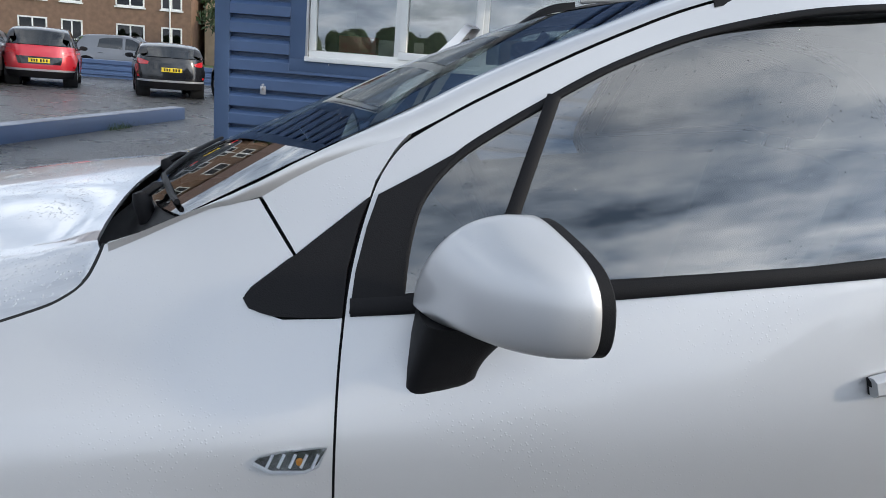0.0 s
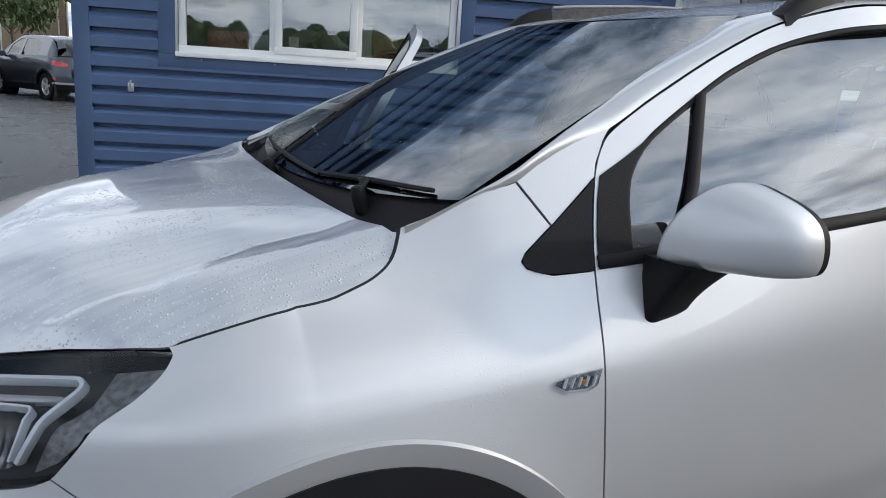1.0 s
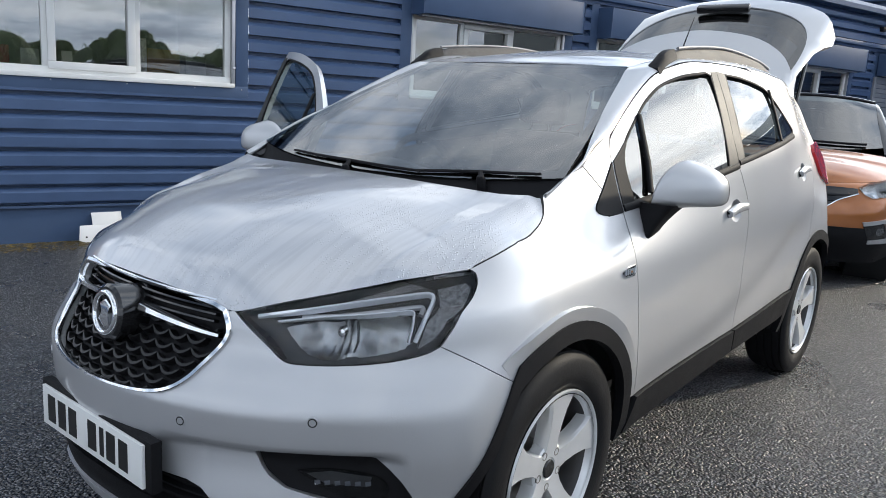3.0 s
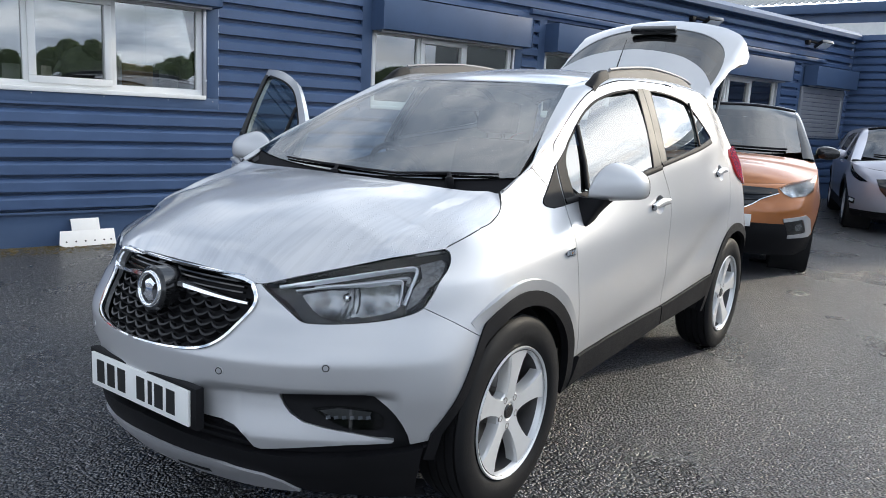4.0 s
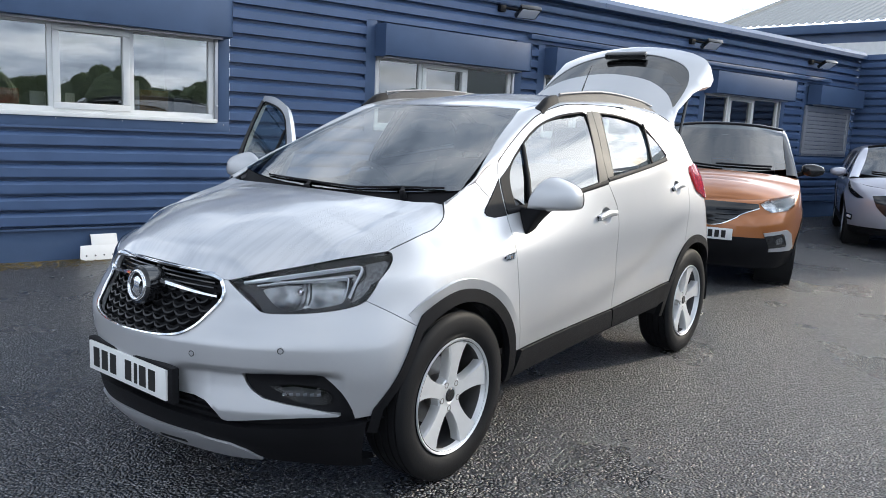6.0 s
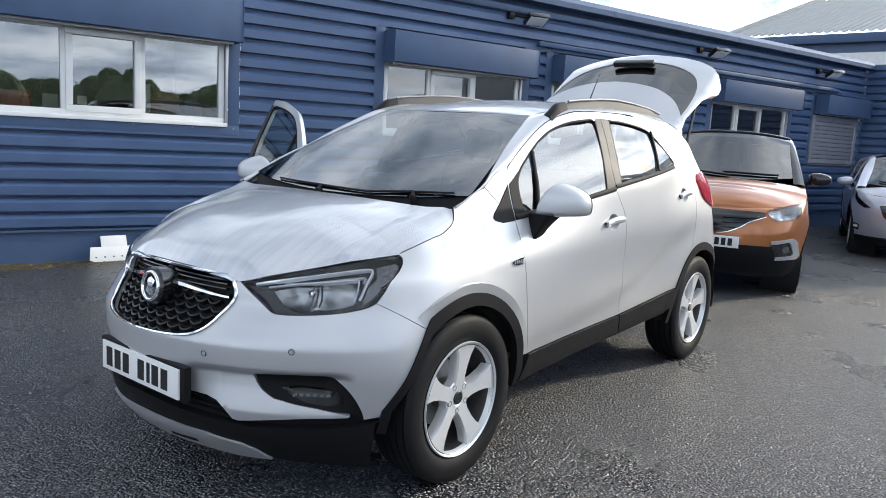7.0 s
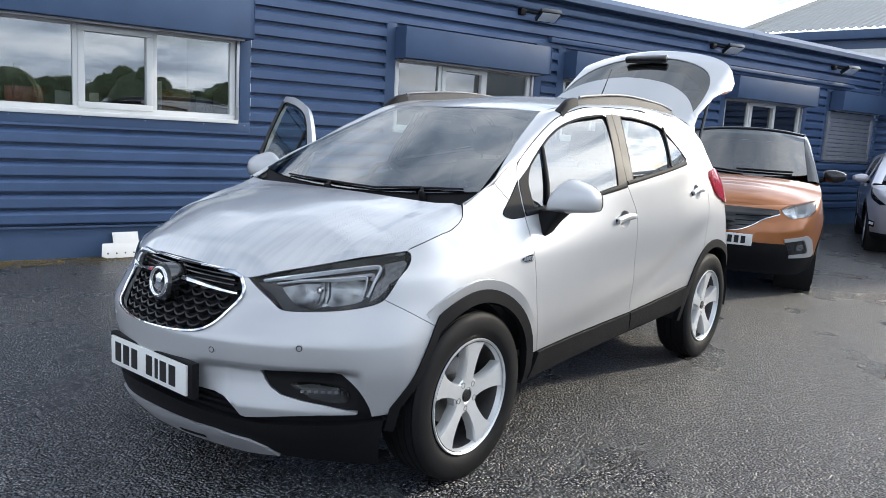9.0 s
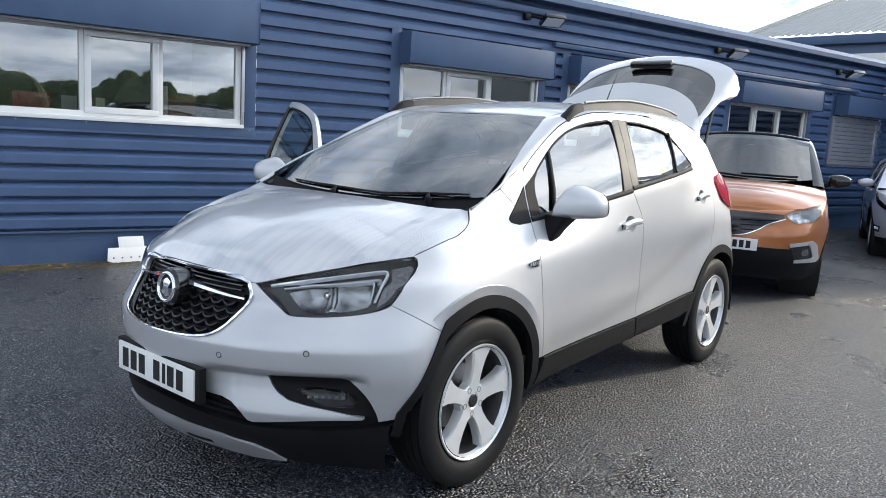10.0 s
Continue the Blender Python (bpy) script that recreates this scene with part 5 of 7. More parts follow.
def build_wheel(car, x, s):
    mm = Matrix.Translation((x, -s * 0.0, WHEEL_Z)) @ Matrix.Diagonal((1, -s, 1, 1))
    # local y runs outwards on either side
    R = 0.343
    bm = bmesh.new()
    rows = [(0.222, 0.695), (0.235, 0.672), (0.29, 0.662), (0.325, 0.675), (R - 0.004, 0.695)]
    for k in range(4):
        y = 0.71 + 0.037 * k
        rows += [(R, y), (R, y + 0.028), (R - 0.008, y + 0.030), (R - 0.008, y + 0.036)]
    rows += [(R - 0.001, 0.858), (R - 0.008, 0.868), (0.318, 0.876), (0.285, 0.880), (0.262, 0.877), (0.246, 0.868), (0.238, 0.862), (0.222, 0.868)]
    lathe(bm, rows, 72, mm)
    wheel = part("tyre", bm, RUBBER, car, "black road tyre", 40)
    bm = bmesh.new()
    lathe(bm, [(0.236, 0.866), (0.232, 0.872), (0.226, 0.868), (0.219, 0.852), (0.212, 0.80), (0.208, 0.70), (0.235, 0.69)], 64, mm)
    part("rim_barrel", bm, BARREL, wheel, "", 40)
    bm = bmesh.new()
    lathe(bm, [(0.2365, 0.867), (0.2335, 0.8735), (0.2265, 0.870), (0.2205, 0.8605), (0.216, 0.846)], 64, mm)
    part("rim_lip", bm, ALLOY, wheel, "", 40)
    bm = bmesh.new()
    for k in range(5):
        rot = mm @ Matrix.Rotation(radians(72 * k + 5), 4, "Y")
        pts = [(-0.036, 0.045), (-0.029, 0.085), (-0.032, 0.13), (-0.042, 0.175), (-0.054, 0.203), (-0.062, 0.2165), (-0.03, 0.2235), (0.0, 0.2255), (0.03, 0.2235), (0.062, 0.2165), (0.054, 0.203), (0.042, 0.175), (0.032, 0.13), (0.029, 0.085), (0.036, 0.045)]
        a, b, c = [], [], []
        for px, pz in pts:
            r = math.hypot(px, pz)
            face = 0.848 + 0.016 * min(1, max(0, (r - 0.06) / 0.16))
            a.append(bm.verts.new(rot @ Vector((px * 0.90, face, pz if pz < 0.2 else pz - 0.003))))
            b.append(bm.verts.new(rot @ Vector((px * 1.0, face - 0.010, pz))))
            c.append(bm.verts.new(rot @ Vector((px * 1.02, face - 0.045, pz))))
        bm.faces.new(a)
        n = len(pts)
        for j in range(n):
            i = (j + 1) % n
            bm.faces.new((a[j], a[i], b[i], b[j]))
            bm.faces.new((b[j], b[i], c[i], c[j]))
    lathe(bm, [(0.0001, 0.845), (0.030, 0.845), (0.034, 0.848), (0.060, 0.848), (0.074, 0.842), (0.078, 0.81)], 40, mm)
    part("rim_spokes", bm, ALLOY, wheel, "five-spoke silver alloy rim", 18)
    bm = bmesh.new()
    lathe(bm, [(0.0001, 0.8515), (0.024, 0.8515), (0.027, 0.849), (0.0275, 0.84)], 24, mm)
    cap = part("hub_cap", bm, GLOSS, wheel)
    for k in range(5):
        bm = bmesh.new()
        rot = mm @ Matrix.Rotation(radians(72 * k + 41), 4, "Y") @ Matrix.Translation((0, 0.848, 0.054))
        lathe(bm, [(0.0001, -0.006), (0.008, -0.006), (0.009, 0.001), (0.0125, 0.001), (0.013, -0.01)], 12, rot)
        part("wheel_bolt", bm, STEEL, wheel)
    bm = bmesh.new()
    lathe(bm, [(0.06, 0.76), (0.135, 0.76), (0.137, 0.735), (0.06, 0.735)], 40, mm)
    lathe(bm, [(0.0001, 0.80), (0.06, 0.80), (0.066, 0.76)], 30, mm)
    part("brake_disc", bm, STEEL, wheel)
    bm = bmesh.new()
    lathe(bm, [(0.0001, 0.72), (0.215, 0.70)], 30, mm)
    part("backing", bm, DARK, wheel)
    bm = bmesh.new()
    add_box(bm, (-0.19 if x == 0 else 0.05, 0.70, -0.01), (-0.06 if x == 0 else 0.17, 0.785, 0.12), mm, 0.012)
    part("brake_caliper", bm, STEEL, wheel)


# ---- the ground ----
def asphalt():
    m = bpy.data.materials.new("wet_asphalt")
    m.use_nodes = True
    n, l = m.node_tree.nodes, m.node_tree.links
    b = n["Principled BSDF"]
    b.inputs["Specular IOR Level"].default_value = 1.0
    co = n.new("ShaderNodeTexCoord")
    v = n.new("ShaderNodeTexVoronoi")
    v.inputs["Scale"].default_value = 85.0
    l.new(co.outputs["Object"], v.inputs["Vector"])
    t = n.new("ShaderNodeTexNoise")
    t.inputs["Scale"].default_value, t.inputs["Detail"].default_value = 1.3, 8
    l.new(co.outputs["Object"], t.inputs["Vector"])
    f = n.new("ShaderNodeTexNoise")
    f.inputs["Scale"].default_value, f.inputs["Detail"].default_value = 70.0, 5
    l.new(co.outputs["Object"], f.inputs["Vector"])
    mix = n.new("ShaderNodeMix")
    mix.data_type = "RGBA"
    mix.inputs["A"].default_value, mix.inputs["B"].default_value = (0.006, 0.006, 0.0072, 1), (0.34, 0.34, 0.35, 1)
    tone = n.new("ShaderNodeSeparateColor")
    l.new(v.outputs["Color"], tone.inputs[0])
    sq = n.new("ShaderNodeMath")
    sq.operation = "POWER"
    sq.inputs[1].default_value = 2.2
    l.new(tone.outputs[0], sq.inputs[0])
    # Dark bitumen between the stones, with the crevice shade painted into it.
    gap = n.new("ShaderNodeMapRange")
    gap.interpolation_type = "SMOOTHSTEP"
    gap.inputs["From Min"].default_value, gap.inputs["From Max"].default_value = 0.30, 0.62
    gap.inputs["To Min"].default_value, gap.inputs["To Max"].default_value = 1.0, 0.0
    l.new(v.outputs["Distance"], gap.inputs["Value"])
    stone = n.new("ShaderNodeMath")
    stone.operation = "MULTIPLY"
    l.new(sq.outputs[0], stone.inputs[0])
    l.new(gap.outputs[0], stone.inputs[1])
    l.new(stone.outputs[0], mix.inputs["Factor"])
    wet = n.new("ShaderNodeMix")
    wet.data_type, wet.blend_type = "RGBA", "MULTIPLY"
    wet.inputs["Factor"].default_value = 1.0
    r = n.new("ShaderNodeValToRGB")
    r.color_ramp.elements[0].position, r.color_ramp.elements[1].position = 0.35, 0.7
    r.color_ramp.elements[0].color, r.color_ramp.elements[1].color = (0.88, 0.88, 0.89, 1), (1.10, 1.09, 1.07, 1)
    l.new(t.outputs["Fac"], r.inputs[0])
    l.new(mix.outputs["Result"], wet.inputs["A"])
    l.new(r.outputs[0], wet.inputs["B"])
    l.new(wet.outputs["Result"], b.inputs["Base Color"])
    rr = n.new("ShaderNodeMapRange")
    rr.inputs["From Min"].default_value, rr.inputs["From Max"].default_value = 0.35, 0.65
    rr.inputs["To Min"].default_value, rr.inputs["To Max"].default_value = 0.26, 0.32
    l.new(t.outputs["Fac"], rr.inputs["Value"])
    l.new(rr.outputs[0], b.inputs["Roughness"])
    add = n.new("ShaderNodeMath")
    add.operation = "SUBTRACT"
    l.new(v.outputs["Distance"], add.inputs[1])
    half_f = n.new("ShaderNodeMath")
    half_f.operation = "MULTIPLY"
    half_f.inputs[1].default_value = 0.7
    l.new(f.outputs["Fac"], half_f.inputs[0])
    l.new(half_f.outputs[0], add.inputs[0])
    bp = n.new("ShaderNodeBump")
    bp.inputs["Strength"].default_value, bp.inputs["Distance"].default_value = 1.0, 0.015
    l.new(add.outputs[0], bp.inputs["Height"])
    l.new(bp.outputs[0], b.inputs["Normal"])
    return m


ASPHALT = asphalt()
bm = bmesh.new()
grid_mesh(bm, lambda a, b: (-300 + 600 * a, -300 + 600 * b, 0), 4, 4)
tagged(part("ground", bm, ASPHALT), "wet dark asphalt of a car park", "ground", kind="structure")

# ---- the blue building ----
WALL = Matrix.Translation((1.05, 4.48, 0)) @ Matrix.Rotation(radians(-16), 4, "Z")
PITCH, RIB0 = 0.147, 0.30


def siding(name, spans, parent=None, m=WALL, label=""):
    """Ribbed sheet over rectangles (u0, u1, z0, z1); local -y faces out."""
    bm = bmesh.new()
    for u0, u1, z0, z1 in spans:
        prof = []
        k = 0
        while True:
            z = RIB0 + PITCH * k
            if z > z1:
                break
            for dz, y in ((0.0, -0.002), (0.002, 0.024), (0.031, 0.024), (0.034, -0.040), (0.112, -0.040), (0.1469, -0.004)):
                if z0 <= z + dz <= z1:
                    prof.append((z + dz, y))
            k += 1
        prof = [(z0, prof[0][1])] * (prof[0][0] > z0 + 1e-4) + prof + [(z1, prof[-1][1])] * (prof[-1][0] < z1 - 1e-4)
        a = [bm.verts.new(m @ Vector((u0, y, z))) for z, y in prof]
        b = [bm.verts.new(m @ Vector((u1, y, z))) for z, y in prof]
        for j in range(len(prof) - 1):
            bm.faces.new((a[j], b[j], b[j + 1], a[j + 1]))
    return part(name, bm, BLUE, parent, label, 20)


def wall_box(name, u0, u1, z0, z1, y0, y1, mat, parent=None, label="", bevel=0.0):
    return box(name, (u0, y0, z0), (u1, y1, z1), mat, parent, label, WALL, bevel)


U0, U1, TOP = -1.58, 14.6, 3.13
wall = tagged(new("wall_front"), "blue ribbed metal wall of a single-storey building", "wall", kind="structure")
holes = [(-0.95, 1.56, 1.24, 2.56), (3.15, 5.52, 1.24, 2.56), (5.80, 8.20, 1.24, 2.56), (9.40, 11.95, 1.24, 2.56), (12.60, 14.45, 1.24, 2.56)]
spans, u = [], U0 + 0.12
for a, b, z0, z1 in holes:
    spans += [(u, a, RIB0, TOP), (a, b, RIB0, z0), (a, b, z1, TOP)]
    u = b
spans.append((u, U1, RIB0, TOP))
siding("cladding_sheet", spans, wall, label="blue ribbed cladding")
wall_box("plinth", U0 + 0.02, U1, -0.06, RIB0 - 0.012, -0.012, 0.2, BLUE_TRIM, wall, "blue plinth panel")
wall_box("drip_edge", U0 + 0.02, U1, RIB0 - 0.012, RIB0 + 0.006, -0.045, 0.02, BLUE_TRIM, wall)
wall_box("corner_trim", U0, U0 + 0.125, -0.06, TOP, -0.045, 0.10, BLUE_TRIM, wall, "blue corner flashing", 0.004)
wall_box("upper_rail", U0, U1, 2.99, 3.02, -0.055, 0.0, BLUE_TRIM, wall)
wall_box("wall_core", U0 + 0.03, U1, 2.57, 3.1, 0.02, 0.2, BLUE_TRIM, wall)
bm = bmesh.new()
prof = [(0.3, TOP), (-0.15, TOP), (-0.16, TOP + 0.006), (-0.16, 3.205), (-0.15, 3.215), (-0.06, 3.285), (0.3, 3.295)]
ends = [[bm.verts.new(WALL @ Vector((u, y, z))) for y, z in prof] for u in (U0 - 0.15, U1 + 0.02)]
for k in range(len(prof)):
    bm.faces.new((ends[0][k], ends[0][k - 1], ends[1][k - 1], ends[1][k]))
bm.faces.new(ends[0])
bm.faces.new(ends[1][::-1])
eaves = tagged(part("roof_edge", bm, BLUE_TRIM, None, "blue folded eaves fascia and gutter"), category="fascia", kind="structure")
for u in np.arange(0.9, U1, 3.0):
    wall_box("fascia_joint", float(u), float(u) + 0.02, TOP - 0.003, 3.21, -0.163, -0.155, BLUE_TRIM, eaves)
wall_box("ledge_flashing", 5.6, 13.4, 2.60, 2.665, -0.10, -0.03, BLUE_TRIM, wall, "pale-lit ledge flashing", 0.012)
tagged(wall_box("roof", U0 - 0.1, U1 + 0.4, 3.20, 3.26, 0.3, 9.0, material("roof_felt", (0.12, 0.12, 0.13), 0.8), None, "grey flat roof"), category="roof", kind="structure")
end = tagged(siding("wall_end", [(0, 8, RIB0, TOP)], None, WALL @ Matrix.Translation((U0 + 0.03, 8.1, 0)) @ Matrix.Rotation(radians(-90), 4, "Z"), "blue ribbed end wall"), category="wall", kind="structure")
tagged(siding("wall_return", [(0, 5, 0, TOP + 0.1)], None, WALL @ Matrix.Translation((U1, 0, 0)) @ Matrix.Rotation(radians(-90), 4, "Z"), "blue ribbed return wall"), category="wall", kind="structure")


ROOM = material("room_dark", (0.26, 0.27, 0.27), 0.9, 0, 0, 0.2)
PANE = glass("building_glass", (0.90, 0.93, 0.92), 2.9)


def frame_ring(bm, u0, u1, z0, z1, w, y0, y1, bevel=0.006):
    for lo, hi in (((u0, y0, z0), (u1, y1, z0 + w)), ((u0, y0, z1 - w), (u1, y1, z1)), ((u0, y0, z0 + w), (u0 + w, y1, z1 - w)), ((u1 - w, y0, z0 + w), (u1, y1, z1 - w))):
        add_box(bm, lo, hi, WALL, bevel)


def window(name, a, b, z0, z1, marks, sash, box_z=(2.165, 2.51), label=""):
    """A upvc window in a flat blue surround, with a roller-shutter box over it."""
    w = tagged(new(name), label, "window", kind="structure")
    f0, f1, fz0, fz1 = a + 0.15, b - 0.15, z0 + 0.12, box_z[0] + 0.02
    bm = bmesh.new()
    add_box(bm, (a, -0.038, z0), (b, 0.06, fz0 - 0.02), WALL, 0.003)
    add_box(bm, (a, -0.038, fz0 - 0.02), (f0 - 0.02, 0.06, box_z[1] + 0.05), WALL, 0.003)
    add_box(bm, (f1 + 0.035, -0.038, fz0 - 0.02), (b, 0.06, box_z[1] + 0.05), WALL, 0.003)
    add_box(bm, (f0 - 0.02, 0.0, box_z[1] - 0.05), (f1 + 0.035, 0.06, box_z[1] + 0.05), WALL)
    part("surround", bm, BLUE_TRIM, w, "flat blue surround")
    bm = bmesh.new()
    frame_ring(bm, f0, f1, fz0, fz1, 0.055, -0.005, 0.06)
    for u in marks:
        add_box(bm, (u - 0.03, -0.005, fz0 + 0.05), (u + 0.03, 0.06, fz1 - 0.05), WALL, 0.005)
    part("window_frame", bm, PVC, w, "white upvc frame")
    bm = bmesh.new()
    frame_ring(bm, sash[0], sash[1], fz0 + 0.035, fz1 - 0.04, 0.06, -0.025, 0.05)
    part("sash", bm, PVC, w, "white opening sash")
    wall_box("window_sill", f0 - 0.02, f1 + 0.02, fz0 - 0.035, fz0 + 0.004, -0.06, 0.06, PVC, w, "", 0.006)
    bm = bmesh.new()
    for sgn, u in ((0, f0 - 0.02), (1, f1 + 0.002)):
        add_box(bm, (u, -0.036, fz0 - 0.02), (u + (0.018 if not sgn else 0.03), 0.0, fz1), WALL, 0.003)
    part("shutter_guide", bm, SATIN, w)
    edges = [f0 + 0.05] + list(marks) + [f1 - 0.05]
    for u0, u1 in zip(edges, edges[1:]):
        ob = box("pane", (u0, 0.024, fz0 + 0.05), (u1, 0.028, fz1 - 0.05), PANE, w, "", WALL)
        ob.visible_shadow = False
    bm = bmesh.new()
    add_box(bm, (a, 2.2, 0.2), (b, 2.3, 2.9), WALL)
    add_box(bm, (a, 0.07, z0 - 0.3), (b, 2.3, z0 - 0.25), WALL)
    add_box(bm, (a - 0.02, 0.07, z0 - 0.3), (a, 2.3, 2.9), WALL)
    add_box(bm, (b, 0.07, z0 - 0.3), (b + 0.02, 2.3, 2.9), WALL)
    add_box(bm, (a, 0.07, 2.6), (b, 2.3, 2.65), WALL)
    part("room", bm, ROOM, w)
    shutter_box(a + 0.12, b - 0.06, *box_z)
    return w


def shutter_box(u0, u1, z0, z1):
    s = tagged(wall_box("shutter_box", u0, u1, z0, z1, -0.27, -0.02, BLUE_TRIM, None, "blue painted roller shutter box", 0.006), category="shutter box", group="shutter boxes")
    for u in (u0 - 0.006, u1):
        wall_box("end_plate", u, u + 0.006, z0 - 0.006, z1 + 0.004, -0.275, -0.02, BLUE_TRIM, s)
    wall_box("bottom_slat", u0 + 0.05, u1 - 0.05, z0 - 0.02, z0 + 0.002, -0.16, -0.10, SATIN, s)


w1 = window("window_1", -0.95, 1.56, 1.24, 2.56, (-0.07, 0.61), (-0.06, 0.60), (2.165, 2.56), "white three-light window under a shutter box")
w2 = window("window_2", 3.15, 5.52, 1.24, 2.56, (3.94, 4.62), (3.95, 4.61), label="white three-light window behind the cars")
wall_box("blind", 3.32, 5.36, 1.38, 2.20, 0.075, 0.085, material("pale_blind", (0.60, 0.64, 0.60), 0.8, 0, 0, 0.06, 2), w2, "pale blind behind the glass")
window("window_3", 5.80, 8.20, 1.24, 2.56, (6.55, 7.3), (6.56, 7.29), label="white window mostly behind the raised tailgate")
w4 = window("window_4", 9.40, 11.95, 1.24, 2.56, (10.25, 11.0), (10.26, 10.99), label="white window behind the orange car")
wall_box("blind", 9.6, 11.75, 1.38, 2.20, 0.085, 0.095, material("grey_blind", (0.55, 0.56, 0.55), 0.8, 0, 0, 0.1, 2), w4, "grey blind behind the glass")
for u in (-0.62, -0.05, 0.52, 1.08, 1.50):
    bm = bmesh.new()
    lathe(bm, [(0.0001, 0.004), (0.004, 0.003), (0.006, 0.0)], 10, WALL @ Matrix.Translation((u, -0.038, 1.31)) @ Matrix.Rotation(radians(180), 4, "Z"))
    part("screw", bm, SATIN, w1)
bm = bmesh.new()
lathe(bm, [(0.0001, 0.02), (0.010, 0.02), (0.012, 0.0)], 14, WALL @ Matrix.Translation((1.428, -0.036, 1.50)) @ Matrix.Rotation(radians(180), 4, "Z"))
part("shutter_lock", bm, CHROME, w1)
# the closed shutter
sh = tagged(new("window_5"), "window closed by a grey roller shutter", "window", kind="structure")
wall_box("surround", 12.60, 14.45, 1.14, 2.56, 0.0, 0.06, BLUE_TRIM, sh)
for k in range(11):
    z = 1.25 + 0.078 * k
    wall_box("slat", 12.78, 14.32, z, z + 0.072, -0.03, 0.0, SATIN, sh, "", 0.012)
bm = bmesh.new()
frame_ring(bm, 12.70, 14.40, 1.20, 2.14, 0.08, -0.04, 0.0)
part("shutter_guide", bm, SATIN, sh)
shutter_box(12.75, 14.40, 2.165, 2.51)


def floodlight(u):
    f = thing("floodlight", "black wall floodlight on a bracket under the eaves", "floodlight", group="wall floodlights")
    mm = WALL @ Matrix.Translation((u, -0.20, 2.90)) @ pose(0, 0, 0, 58, 0, -12)
    part("housing", add_box(bmesh.new(), (-0.15, -0.03, -0.10), (0.15, 0.03, 0.10), mm, 0.012), GLOSS, f)
    part("lens", add_box(bmesh.new(), (-0.13, -0.034, -0.08), (0.13, -0.028, 0.08), mm, 0.002), LED, f, "frosted white lens")
    bm = bmesh.new()
    tube(bm, [WALL @ Vector(p) for p in ((u - 0.32, -0.02, 2.93), (u - 0.25, -0.10, 2.93), (u - 0.1, -0.17, 2.91))], 0.018)
    part("bracket", bm, TRIM, f)
    part("sensor", add_box(bmesh.new(), (u - 0.37, -0.10, 2.88), (u - 0.28, -0.03, 2.96), WALL, 0.01), TRIM, f)


for u in (5.42, 9.35, 12.95):
    floodlight(u)


